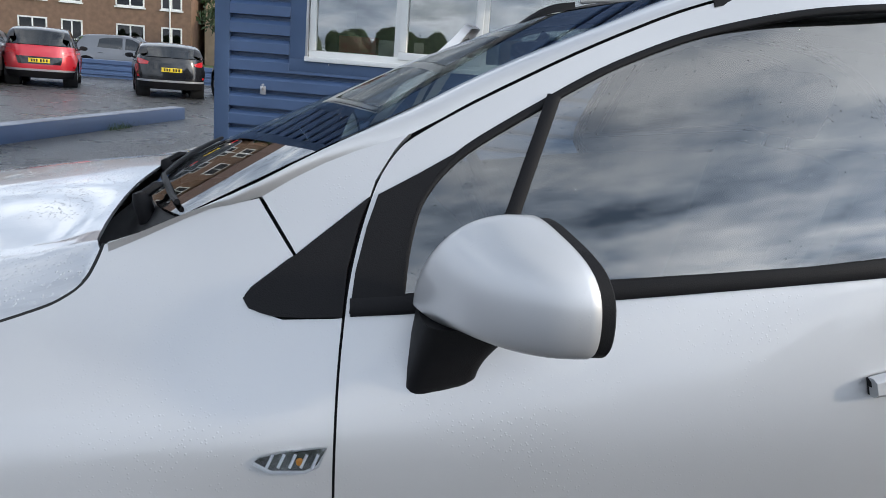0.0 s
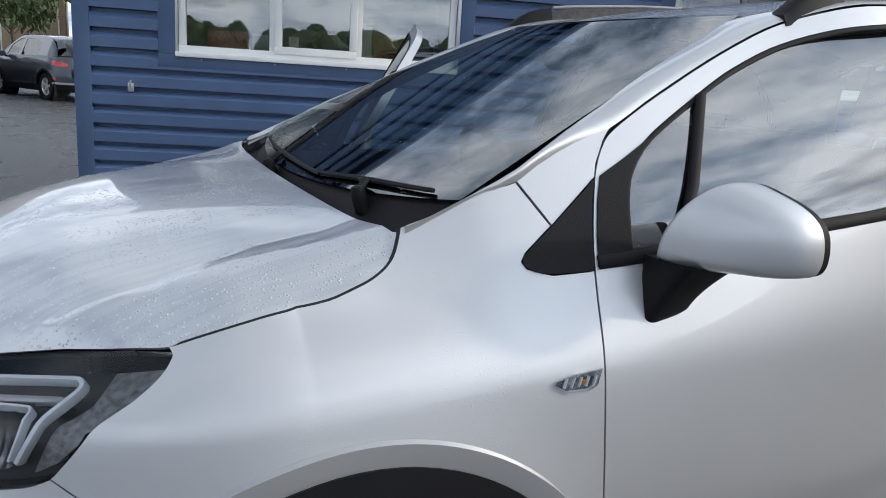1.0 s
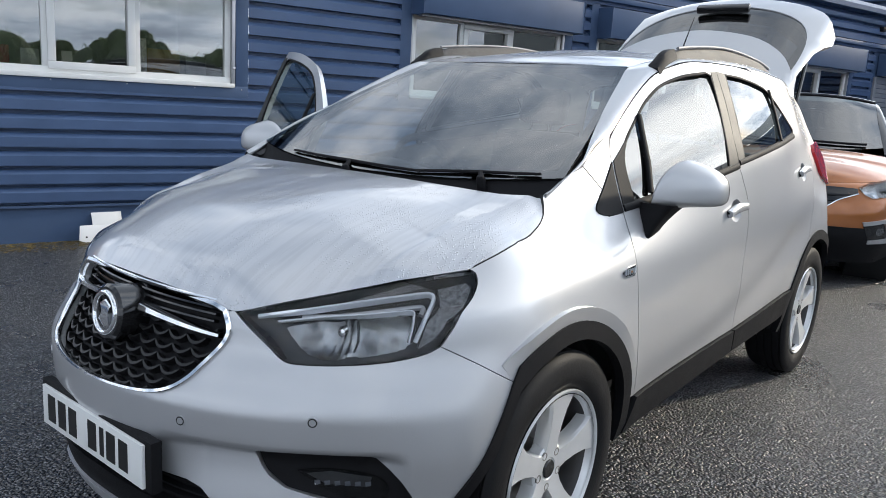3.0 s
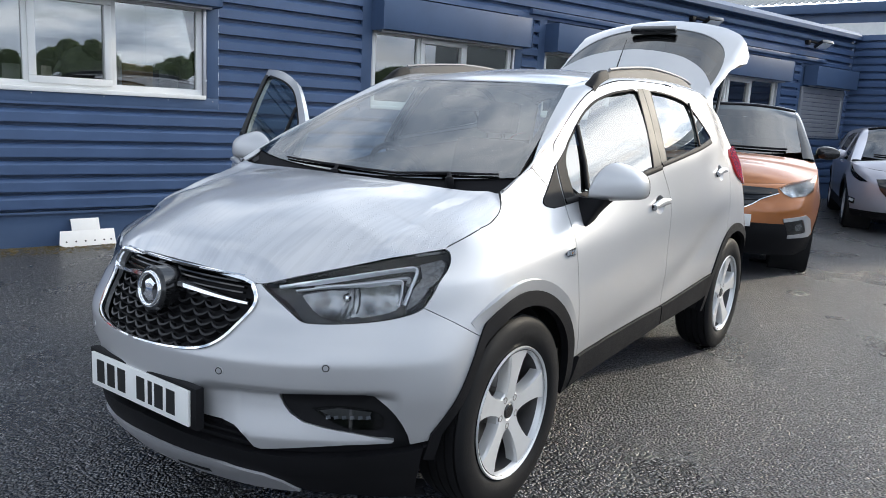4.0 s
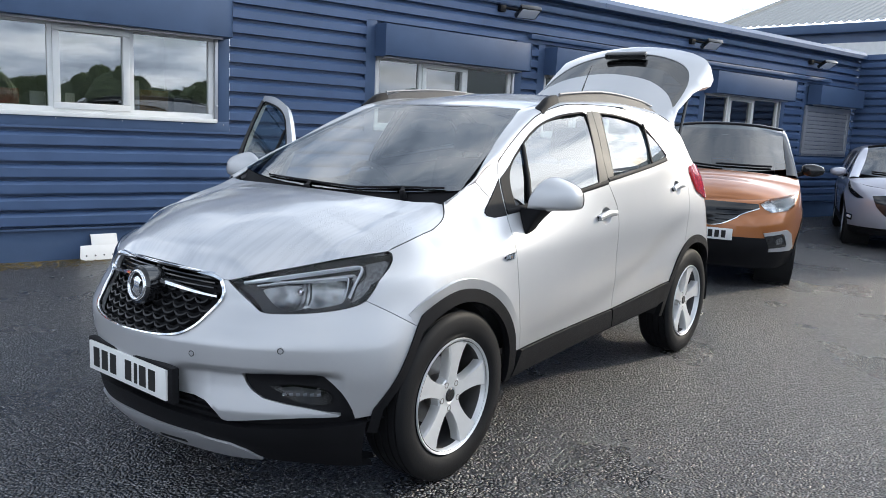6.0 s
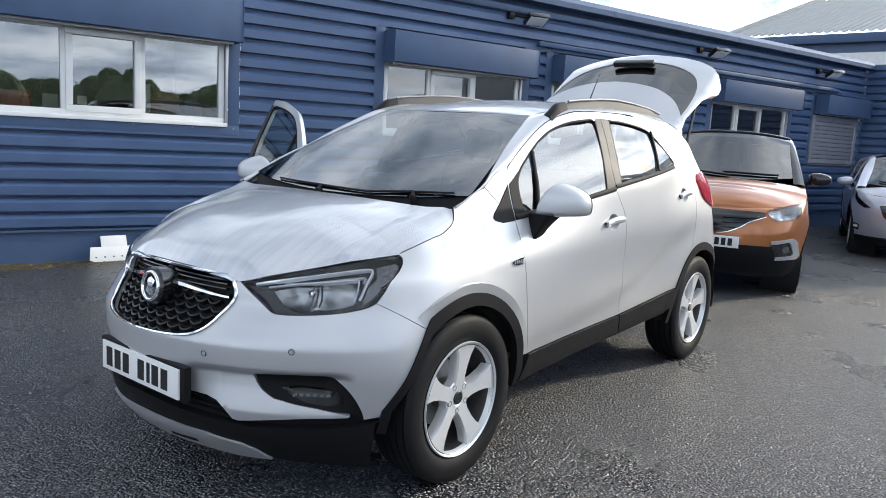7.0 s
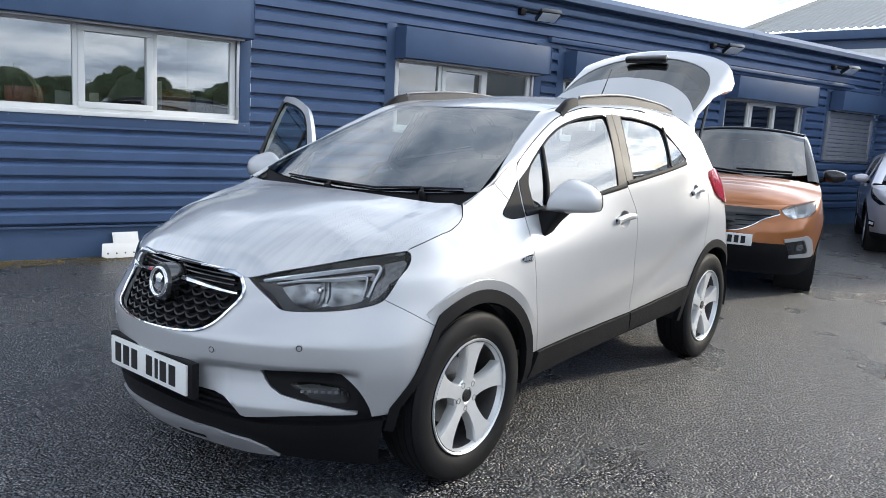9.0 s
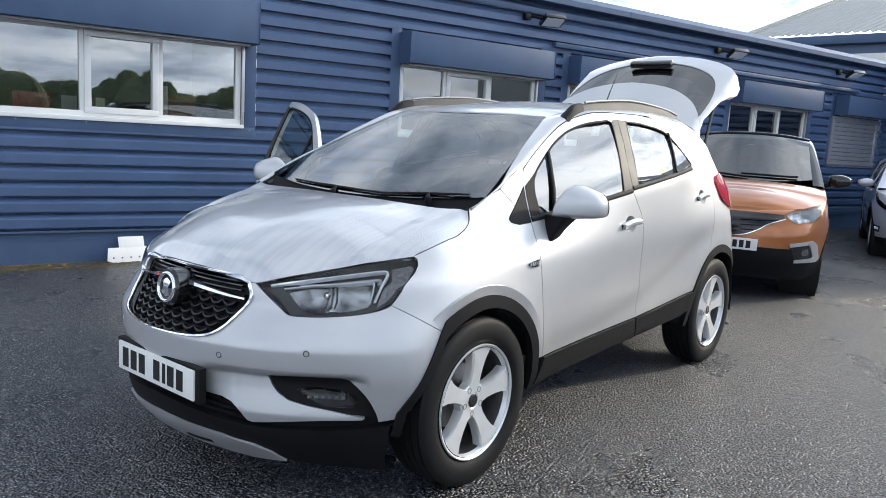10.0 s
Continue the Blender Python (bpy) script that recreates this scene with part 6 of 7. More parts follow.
# ---- the other cars ----
def other_car(name, label, paint, m, front=(), hw=0.87, fo=0.87, wb=2.6, ro=0.72, top=1.56, roof_paint=None, belt=(0.98, 1.06), base_x=0.12, rear=False, plate=None, group="", wheel_r=0.325, detail=(), lean=0.40, roof_w=0.64):
    """A parked hatchback, nose towards its own -x, with panels cut on a surface of its own."""
    car = thing(name, label, "car", None, group)
    nx, wr = -0.12, 0.8
    q0, tx = nx - wr * math.pi / 2, wb + 0.05
    k = fo + nx
    f_nose = pw((0.2, 0.90 * k), (0.45, k), (0.62, 0.99 * k), (0.78, 0.90 * k), (0.88, 0.70 * k), (0.96, 0.40 * k))
    f_tail = pw((0.2, 0.9 * ro), (0.5, ro), (0.9, 0.94 * ro), (1.2, 0.80 * ro), (1.5, 0.45 * ro))
    zb = pw((-0.8, 0.84), (-0.3, 0.92), (0.2, belt[0]), (1.2, (belt[0] + belt[1]) / 2), (wb, belt[1]), (wb + 0.6, belt[1] + 0.02))
    sec = pw((0.15, 0.92), (0.4, 0.985), (0.62, 1.0), (0.82, 0.985), (1.05, 0.93))

    def half_w(x, z):
        b = zb(x)
        yb = hw * sec(min(z, b))
        return yb - (lean * (z - b) + 0.08 * (z - b) ** 2 if z > b else 0)

    def sk(q, z):
        s, u = (1 if q >= 0 else -1), q0 + abs(q)
        if u < nx:
            a = (nx - u) / wr
            x, y = nx - f_nose(z) * math.sin(a), half_w(nx, z) * math.cos(a) ** 0.62
        elif u > tx:
            a = (u - tx) / wr
            x, y = tx + f_tail(z) * math.sin(min(a, math.pi / 2)), half_w(tx, z) * max(0, math.cos(a)) ** 0.55
        else:
            x, y = u, half_w(u, z)
        for cx in (0, wb):
            y += 0.012 * math.exp(-(((math.hypot(x - cx, z - wheel_r) - 0.42) / 0.06) ** 2))
        return (x, -s * y, z)

    def lay(pts, s):
        return [(s * (u - q0), z) for u, z in pts]

    def run_of(x, z):
        return x if x >= nx else nx - wr * math.asin(min(1, (nx - x) / f_nose(z)))

    def arch_of(cx, r, a0, a1, n=14):
        return [(run_of(x, z), z) for x, z in arc(cx, wheel_r, r, a0, a1, n)]

    ar = wheel_r + 0.075
    uend = tx + wr * math.pi / 2
    zc = pw((base_x, zb(base_x) + 0.02), (0.55, top - 0.28), (0.95, top - 0.10), (1.4, top - 0.06), (wb - 0.4, top - 0.08), (wb + 0.25, top - 0.16), (wb + 0.5, top - 0.36))
    iy = pw((base_x, hw * 0.80), (0.95, hw * roof_w), (wb, hw * (roof_w - 0.02)), (wb + 0.5, hw * (roof_w - 0.04)))
    iz = pw((base_x, zb(base_x) + 0.03), (0.55, top - 0.265), (0.95, top - 0.06), (1.5, top - 0.025), (wb - 0.2, top - 0.05), (wb + 0.25, top - 0.12), (wb + 0.5, top - 0.30))
    for s in (1, -1):
        low_z = 0.30
        body = [(q0, low_z)] + arch_of(0, ar, 184, -3) + arch_of(wb, ar, 183, -3) + [(uend, 0.32), (uend, zb(wb + 0.5)), (tx + 0.5, zb(wb + 0.4)), (wb, zb(wb)), (1.2, zb(1.2)), (0.5, zb(0.5)), (base_x, zb(base_x)), (-0.1, zb(-0.1)), (-0.5, 0.912), (-0.9, 0.868), (q0, 0.835)]
        b = panel("body_side", lay(body, s), sk, paint, car, "", 0.06, 0, 0.02)
        win1 = [(0.50, zb(0.5) + 0.03), (0.62, top - 0.30), (0.98, top - 0.135), (1.22, top - 0.115), (1.2, zb(1.2) + 0.03)]
        win2 = [(1.30, zb(1.3) + 0.03), (1.33, top - 0.115), (1.9, top - 0.13), (2.2, top - 0.20), (2.25, zb(2.2) + 0.03)]
        xs = np.linspace(base_x, wb + 0.5, 26)
        upper = [(x, zb(x)) for x in xs[::-1]] + [(x, zc(x)) for x in xs]
        panel("upper_side", lay(upper, s), sk, roof_paint or paint, car, "", 0.06, 0, 0.02, 0, [lay(win1, s), lay(win2, s)])
        for w in (win1, win2):
            panel("side_window", lay(w, s), sk, TINTED, b, "", 0.1, 0, 0, -0.008)
        panel("sill", lay([(0.3, 0.20), (0.3, 0.36), (wb - 0.3, 0.38), (wb - 0.3, 0.22)], s), sk, TRIM, b, "", 0.1, 0, 0.02, 0.004)
        panel("arch_cladding", lay(arch_of(0, ar + 0.03, 0, 180) + arch_of(0, ar - 0.02, 182, -2), s), sk, TRIM, b, "", 0.04, 0, 0.03, 0.006)
        panel("arch_cladding", lay(arch_of(wb, ar + 0.03, 0, 180) + arch_of(wb, ar - 0.02, 182, -2), s), sk, TRIM, b, "", 0.04, 0, 0.03, 0.006)
        strip("door_seam", lay([(0.42, 0.40), (0.40, 0.7), (0.42, zb(0.42))], s), sk, DARK, 0.006, 0.0005, b)
        strip("door_seam", lay([(1.32, 0.40), (1.30, 0.7), (1.26, zb(1.26))], s), sk, DARK, 0.006, 0.0005, b)
        for u in (1.05, 2.0):
            strip("door_handle", lay([(u, 0.9), (u + 0.1, 0.905), (u + 0.19, 0.905)], s), sk, paint, 0.03, 0.03, b)
        bm = bmesh.new()
        rows = []
        for x in np.linspace(base_x, wb + 0.5, 30):
            o = Vector((x, half_w(x, zc(x)), zc(x)))
            i = Vector((x, iy(x), iz(x)))
            c = o + (i - o) * 0.4 + Vector((0, 0.01, 0.015))
            rows.append([bm.verts.new(((o * (1 - t) ** 2 + c * 2 * t * (1 - t) + i * t * t).x, -s * (o * (1 - t) ** 2 + c * 2 * t * (1 - t) + i * t * t).y, (o * (1 - t) ** 2 + c * 2 * t * (1 - t) + i * t * t).z)) for t in (0, 0.25, 0.5, 0.75, 1)])
        for a, c in zip(rows, rows[1:]):
            for j in range(4):
                bm.faces.new((a[j], a[j + 1], c[j + 1], c[j]))
        part("roof_edge", bm, roof_paint or paint, car, "", 60)
        # mirror
        bm = bmesh.new()
        mm = Matrix.Translation((0.52, -s * (hw + 0.09), belt[0] + 0.07)) @ Matrix.Diagonal((0.09, 0.115, 0.07, 1))
        bmesh.ops.create_uvsphere(bm, u_segments=16, v_segments=10, radius=1, matrix=mm)
        # a rounded box, flat at the back and drawn out towards its tip
        inv = mm.inverted()
        for v in bm.verts:
            c = inv @ v.co
            c = Vector([math.copysign(abs(t) ** 0.62, t) for t in c])
            c.z *= 1 - 0.30 * max(0, -s * c.y) - (0.25 * max(0, s * c.y) if c.z < 0 else 0)
            v.co = mm @ c
            if v.co.x > 0.56:
                v.co.x = 0.56
        mirror = part("door_mirror", bm, roof_paint or paint, car, "", 60)
        bm = bmesh.new()
        tube(bm, [(0.50, -s * (hw - 0.09), belt[0] + 0.0), (0.52, -s * (hw + 0.02), belt[0] + 0.04)], 0.025)
        part("mirror_arm", bm, TRIM, mirror)
        for cx in (0, wb):
            wm = Matrix.Translation((cx, 0, wheel_r)) @ Matrix.Diagonal((1, -s, 1, 1))
            bm = bmesh.new()
            y1 = hw - 0.02
            lathe(bm, [(0.205, y1 - 0.19), (wheel_r - 0.02, y1 - 0.2), (wheel_r, y1 - 0.18), (wheel_r, y1 - 0.03), (wheel_r - 0.02, y1 - 0.004), (0.25, y1), (0.215, y1 - 0.012)], 40, wm)
            ty = part("tyre", bm, RUBBER, car, "", 40)
            bm = bmesh.new()
            lathe(bm, [(0.217, y1 - 0.01), (0.20, y1 - 0.02), (0.195, y1 - 0.12)], 32, wm)
            for j in range(5):
                rot = wm @ Matrix.Rotation(radians(72 * j + 10), 4, "Y")
                prism(bm, [(-0.03, 0.03), (-0.022, 0.1), (-0.04, 0.2), (0.04, 0.2), (0.022, 0.1), (0.03, 0.03)], y1 - 0.05, y1 - 0.02, rot)
            lathe(bm, [(0.0001, y1 - 0.016), (0.05, y1 - 0.02), (0.055, y1 - 0.05)], 20, wm)
            part("rim", bm, ALLOY, ty, "", 30)
            bm = bmesh.new()
            lathe(bm, [(0.0001, y1 - 0.13), (0.2, y1 - 0.12)], 24, wm)
            lathe(bm, [(0.001, y1 - 0.36), (ar + 0.01, y1 - 0.36), (ar + 0.02, y1 - 0.02)], 32, wm)
            part("wheel_well", bm, DARK, ty)
    # bonnet, screens and roof, laid between the two sides

    def hood(a, b):
        t = 2 * b - 1
        e = sk(a * (base_x - q0), float(np.interp(a, [0, 0.3, 0.6, 0.8, 1], [0.835, 0.868, 0.905, zb(-0.15), zb(base_x)])))
        y = -e[1] * t
        bow = float(np.interp(a, [0, 0.3, 0.6, 1], [0.0, 0.075, 0.11, 0.055]))
        bx = float(np.interp(a, [0, 0.3, 0.6, 1], [0.0, -0.03, -0.10, -0.13]))
        w = 1 - abs(t) ** 2.2
        return (e[0] + bx * w, y, e[2] + bow * w)

    part("bonnet", grid_mesh(bmesh.new(), hood, 30, 20), paint, car, "", 60)

    def screen_g(a, b):
        t = 2 * a - 1
        lx = base_x + 0.10 + (0.86 - base_x) * b
        cx, cz = base_x - 0.10 + (0.93 - base_x) * b, zb(base_x) + 0.05 + (top - 0.055 - zb(base_x)) * b
        w = abs(t) ** 2.4
        return (cx + (lx - cx) * w, t * (iy(lx) - 0.003), cz + (iz(lx) - cz) * w)

    screen = part("windscreen", grid_mesh(bmesh.new(), screen_g, 20, 12), TINTED, car, "dark reflecting windscreen", 60)
    for a0, a1, rise in ((0.10, 0.50, 0.02), (0.45, 0.90, 0.01)):
        bm = bmesh.new()
        tube(bm, [Vector(screen_g(a0 + (a1 - a0) * k / 8, 0.035 + rise + 0.05 * math.sin(math.pi * k / 16))) + Vector((-0.015, 0, 0.012)) for k in range(9)], 0.011)
        part("wiper", bm, TRIM, screen, "black wiper blade")

    bm = bmesh.new()
    tube(bm, [Vector(screen_g(k / 16, 1.0)) + Vector((0.005, 0, 0.004)) for k in range(17)], 0.017)
    part("header_trim", bm, roof_paint or TRIM, screen)

    def roof_g(a, b):
        t = 2 * b - 1
        x0 = 0.83 + 0.13 * abs(t) ** 2.4
        x = x0 + (wb + 0.3 - x0) * a
        return (x, t * iy(x), iz(x) + 0.035 * (1 - t * t))

    part("roof", grid_mesh(bmesh.new(), roof_g, 20, 14), roof_paint or paint, car, "", 60)

    def back_g(a, b):
        t = 2 * a - 1
        zz = zb(wb + 0.4) + 0.02
        p0 = (tx + f_tail(zz) * (1 - 0.35 * abs(t) ** 3), t * hw * 0.80, zz)
        p1 = (wb + 0.30, t * iy(wb + 0.3), iz(wb + 0.3) + 0.03 * (1 - t * t))
        return tuple(p0[i] + (p1[i] - p0[i]) * b for i in range(3))

    part("rear_window", grid_mesh(bmesh.new(), back_g, 16, 8), TINTED, car, "", 60)
    box("underbody", (-0.6, -hw + 0.2, 0.22), (wb + 0.5, hw - 0.2, 0.5), DARK, car)
    box("cabin", (0.45, -hw + 0.2, 0.5), (wb + 0.3, hw - 0.2, 0.98), CABIN, car)
    for y in (-0.36, 0.36):
        box("seat", (1.25, y - 0.24, 0.9), (1.40, y + 0.24, 1.25), CLOTH, car, "", None, 0.05)
    # lamps, grille and trim told for this car
    for nm, mat, pts, off, sides in front:
        for s in sides:
            if s == 0:
                hp = lay(pts, 1)
                panel(nm, hp + [(-q, z) for q, z in hp[::-1] if abs(q) > 1e-4], sk, mat, car, "", 0.04, 0, 0.02, off)
            else:
                panel(nm, lay(pts, s), sk, mat, car, "", 0.03, 0, 0.015, off)
    for nm, mat, line, width, height, sides in detail:
        for s in sides:
            strip(nm, lay(line, s), sk, mat, width, height, car)
    if plate:
        x, z, mat = plate
        d = -1 if x < 0 else 1
        p = box("number_plate", (min(x, x + d * 0.012), -0.26, z - 0.055), (max(x, x + d * 0.012), 0.26, z + 0.055), mat, car, "", None, 0.002)
        for y in (-0.18, -0.12, -0.06, 0.04, 0.11, 0.18):
            box("plate_bar", (min(x + d * 0.012, x + d * 0.0135), y - 0.02, z - 0.035), (max(x + d * 0.012, x + d * 0.0135), y + 0.02, z + 0.035), INK, p)
    car.matrix_world = m
    return car, q0, uend


def paint_of(name, base, metal=0.3):
    return material(name, base, 0.32, metal, 0.9, 0.04, 4)


ORANGE = droplets(material("orange_paint", (0.37, 0.125, 0.030), 0.28, 0.45, 0.9, 0.05, 4), 60, 0.3)
BLACK = material("black_paint", (0.012, 0.012, 0.014), 0.16, 0.0, 0.3, 0.04, 4)
LILAC = paint_of("lilac_grey_paint", (0.46, 0.46, 0.52), 0.4)
RED = paint_of("red_paint", (0.50, 0.02, 0.035), 0.2)
NAVY = paint_of("dark_blue_paint", (0.035, 0.045, 0.06), 0.4)
GREY = paint_of("mid_grey_paint", (0.17, 0.18, 0.20), 0.5)
QF = -0.12 - 0.8 * math.pi / 2
orange_front = [
    ("headlamp", CLEAR, [(-1.07, 0.815), (-0.97, 0.852), (-0.75, 0.885), (-0.54, 0.908), (-0.52, 0.885), (-0.575, 0.80), (-0.70, 0.755), (-0.936, 0.735), (-1.02, 0.767)], 0.012, (1, -1)),
    ("lamp_bowl", BOWL, [(-1.06, 0.813), (-0.97, 0.845), (-0.75, 0.878), (-0.55, 0.900), (-0.53, 0.883), (-0.582, 0.805), (-0.70, 0.762), (-0.93, 0.742), (-1.01, 0.77)], 0.003, (1, -1)),
    ("lamp_bulb", CHROME, [(-0.86, 0.80), (-0.76, 0.82), (-0.74, 0.79), (-0.84, 0.765)], 0.008, (1, -1)),
    ("grille", GLOSS, [(QF, 0.60), (-1.34, 0.612), (-1.26, 0.672), (-1.2, 0.722), (-1.066, 0.775), (-1.075, 0.812), (-1.2, 0.815), (QF, 0.82)], 0.004, (0,)),
    ("lower_intake", TRIM, [(QF, 0.30), (-0.95, 0.31), (-0.90, 0.37), (-0.93, 0.50), (QF, 0.50)], 0.006, (0,)),
    ("fog_recess", GLOSS, [(-0.986, 0.518), (-0.76, 0.545), (-0.655, 0.435), (-0.67, 0.415), (-0.914, 0.400)], 0.007, (1, -1)),
    ("fog_surround", SATIN, [(-1.0, 0.549), (-0.69, 0.582), (-0.60, 0.545), (-0.515, 0.416), (-0.562, 0.378), (-0.915, 0.371), (-0.914, 0.400), (-0.67, 0.415), (-0.655, 0.435), (-0.735, 0.535), (-0.76, 0.545), (-0.986, 0.518)], 0.014, (1, -1)),
    ("fog_lamp", FACET, [(-0.83, 0.50), (-0.76, 0.505), (-0.73, 0.47), (-0.75, 0.445), (-0.82, 0.44), (-0.845, 0.47)], 0.010, (1, -1)),
    ("chin", TRIM, [(QF, 0.20), (-0.7, 0.20), (-0.42, 0.26), (-0.364, 0.405), (-0.55, 0.374), (-0.915, 0.367), (-0.95, 0.31), (QF, 0.30)], 0.004, (0,)),
]
other_car("parked_car", "orange crossover car with a black roof behind the silver car", ORANGE, Matrix.Translation((5.80, 0.09, 0)) @ Matrix.Rotation(radians(15), 4, "Z"), orange_front, 0.87, 0.86, 2.6, 0.7, 1.60, BLACK, (1.06, 1.12), 0.10, lean=0.27, roof_w=0.72, plate=(-0.875, 0.52, PLATE_W),
          detail=[("chrome_line", CHROME, smooth_line([(QF, 0.598), (-1.34, 0.610), (-1.26, 0.670), (-1.2, 0.720), (-1.066, 0.772)], 4), 0.014, 0.012, (1, -1)), ("grille_bar", TRIM, [(QF + 0.02, 0.70), (-1.3, 0.70), (-1.22, 0.71)], 0.008, 0.012, (1, -1)), ("grille_bar", TRIM, [(QF + 0.02, 0.655), (-1.29, 0.657)], 0.008, 0.012, (1, -1)), ("grille_bar", TRIM, [(QF + 0.02, 0.745), (-1.25, 0.748), (-1.13, 0.76)], 0.008, 0.012, (1, -1))])
lilac_front = [
    ("headlamp", CLEAR, [(-0.85, 0.70), (-0.75, 0.74), (-0.48, 0.84), (-0.30, 0.93), (-0.28, 0.90), (-0.36, 0.80), (-0.5, 0.74), (-0.70, 0.685)], 0.004, (1, -1)),
    ("lamp_bowl", GLOSS, [(-0.84, 0.70), (-0.75, 0.735), (-0.48, 0.832), (-0.31, 0.92), (-0.29, 0.90), (-0.37, 0.805), (-0.5, 0.748), (-0.70, 0.693)], 0.001, (1, -1)),
    ("grille", GLOSS, [(QF, 0.42), (-1.2, 0.45), (-1.05, 0.60), (-0.98, 0.74), (QF, 0.78)], 0.004, (0,)),
    ("fog_recess", GLOSS, [(-0.62, 0.45), (-0.44, 0.47), (-0.40, 0.44), (-0.46, 0.38), (-0.60, 0.37)], 0.006, (1, -1)),
    ("fog_lamp", LED, [(-0.60, 0.435), (-0.49, 0.445), (-0.48, 0.41), (-0.58, 0.40)], 0.010, (1, -1)),
    ("chin", TRIM, [(QF, 0.20), (-0.6, 0.20), (-0.42, 0.24), (-0.50, 0.28), (QF, 0.27)], 0.004, (0,)),
]
other_car("parked_car", "lilac-grey hatchback parked beside the blue wall", LILAC, Matrix.Translation((10.50, -1.22, 0)) @ Matrix.Rotation(radians(13), 4, "Z"), lilac_front, 0.86, 0.84, 2.53, 0.65, 1.47, None, (0.95, 1.05), 0.02, plate=(-0.86, 0.42, PLATE_W))
UE = 2.65 + 0.8 * math.pi / 2
rear_kit = [
    ("tail_lamp", RED_LENS, [(2.95, 1.00), (3.25, 0.98), (3.52, 0.93), (3.50, 0.86), (3.2, 0.85), (2.98, 0.90)], 0.010, (1, -1)),
    ("plate_recess", GLOSS, [(UE, 0.60), (3.62, 0.60), (3.56, 0.80), (UE, 0.80)], 0.004, (1, -1)),
    ("bumper_lip", SATIN, [(2.98, 0.42), (UE, 0.42), (UE, 0.47), (3.02, 0.47)], 0.012, (1, -1)),
    ("rear_reflector", RED_LENS, [(3.06, 0.52), (3.16, 0.52), (3.16, 0.58), (3.06, 0.58)], 0.008, (1, -1)),
    ("rear_valance", TRIM, [(2.9, 0.26), (UE, 0.26), (UE, 0.42), (3.0, 0.42)], 0.006, (1, -1)),
]
other_car("parked_car", "red crossover car parked nose-in across the car park", RED, Matrix.Translation((-6.98 - 0.95, 20.88 + 3.2, 0)) @ Matrix.Rotation(radians(-76), 4, "Z"), rear_kit, 0.92, 0.87, 2.6, 0.72, 1.60, BLACK, (1.0, 1.08), plate=(3.385, 0.70, PLATE_Y), wheel_r=0.34, lean=0.30, roof_w=0.70)
other_car("parked_car", "black hatchback parked nose-in by a blue barrier", BLACK, Matrix.Translation((-3.55 - 0.75, 19.8 + 3.2, 0)) @ Matrix.Rotation(radians(-76), 4, "Z"), rear_kit, 0.90, 0.87, 2.6, 0.72, 1.44, None, (0.95, 1.03), plate=(3.385, 0.74, PLATE_Y), lean=0.30, roof_w=0.70)
other_car("parked_car", "grey crossover car beyond the blue barrier", GREY, Matrix.Translation((-6.0, 31.5, 0)) @ Matrix.Rotation(radians(178), 4, "Z"), (), 0.9, 0.9, 2.65, 0.75, 1.62, None, (1.0, 1.08))
other_car("parked_car", "dark blue estate car parked near the building", NAVY, Matrix.Translation((-1.9, 22.8, 0)) @ Matrix.Rotation(radians(-62), 4, "Z"), rear_kit, 0.92, 0.87, 2.65, 0.75, 1.62, None, (1.0, 1.08), wheel_r=0.34)
other_car("parked_car", "grey hatchback facing the car park lane", GREY, Matrix.Translation((-8.75, 19.6, 0)) @ Matrix.Rotation(radians(100), 4, "Z"), lilac_front, 0.87, 0.87, 2.6, 0.7, 1.5, None, (0.97, 1.05), plate=(-0.88, 0.6, PLATE_W))


# ---- beyond the car park ----
BRICK = material("brown_brick", (0.20, 0.125, 0.085), 0.9, 0, 0, 0.2, 3, 0.4, 30)
BRICK_RED = material("red_brick", (0.34, 0.13, 0.075), 0.9, 0, 0, 0.2, 3, 0.4, 30)
TILE = material("roof_tile", (0.14, 0.09, 0.07), 0.85, 0, 0, 0.2, 4, 0.4, 20)
GRASS = material("grass", (0.075, 0.115, 0.035), 0.95, 0, 0, 0.35, 3, 0.8, 40)
LEAF = material("leaf", (0.045, 0.070, 0.025), 0.8, 0, 0, 0.4, 2)
WIN_DARK = glass("house_glass", (0.10, 0.11, 0.12), 1.6)


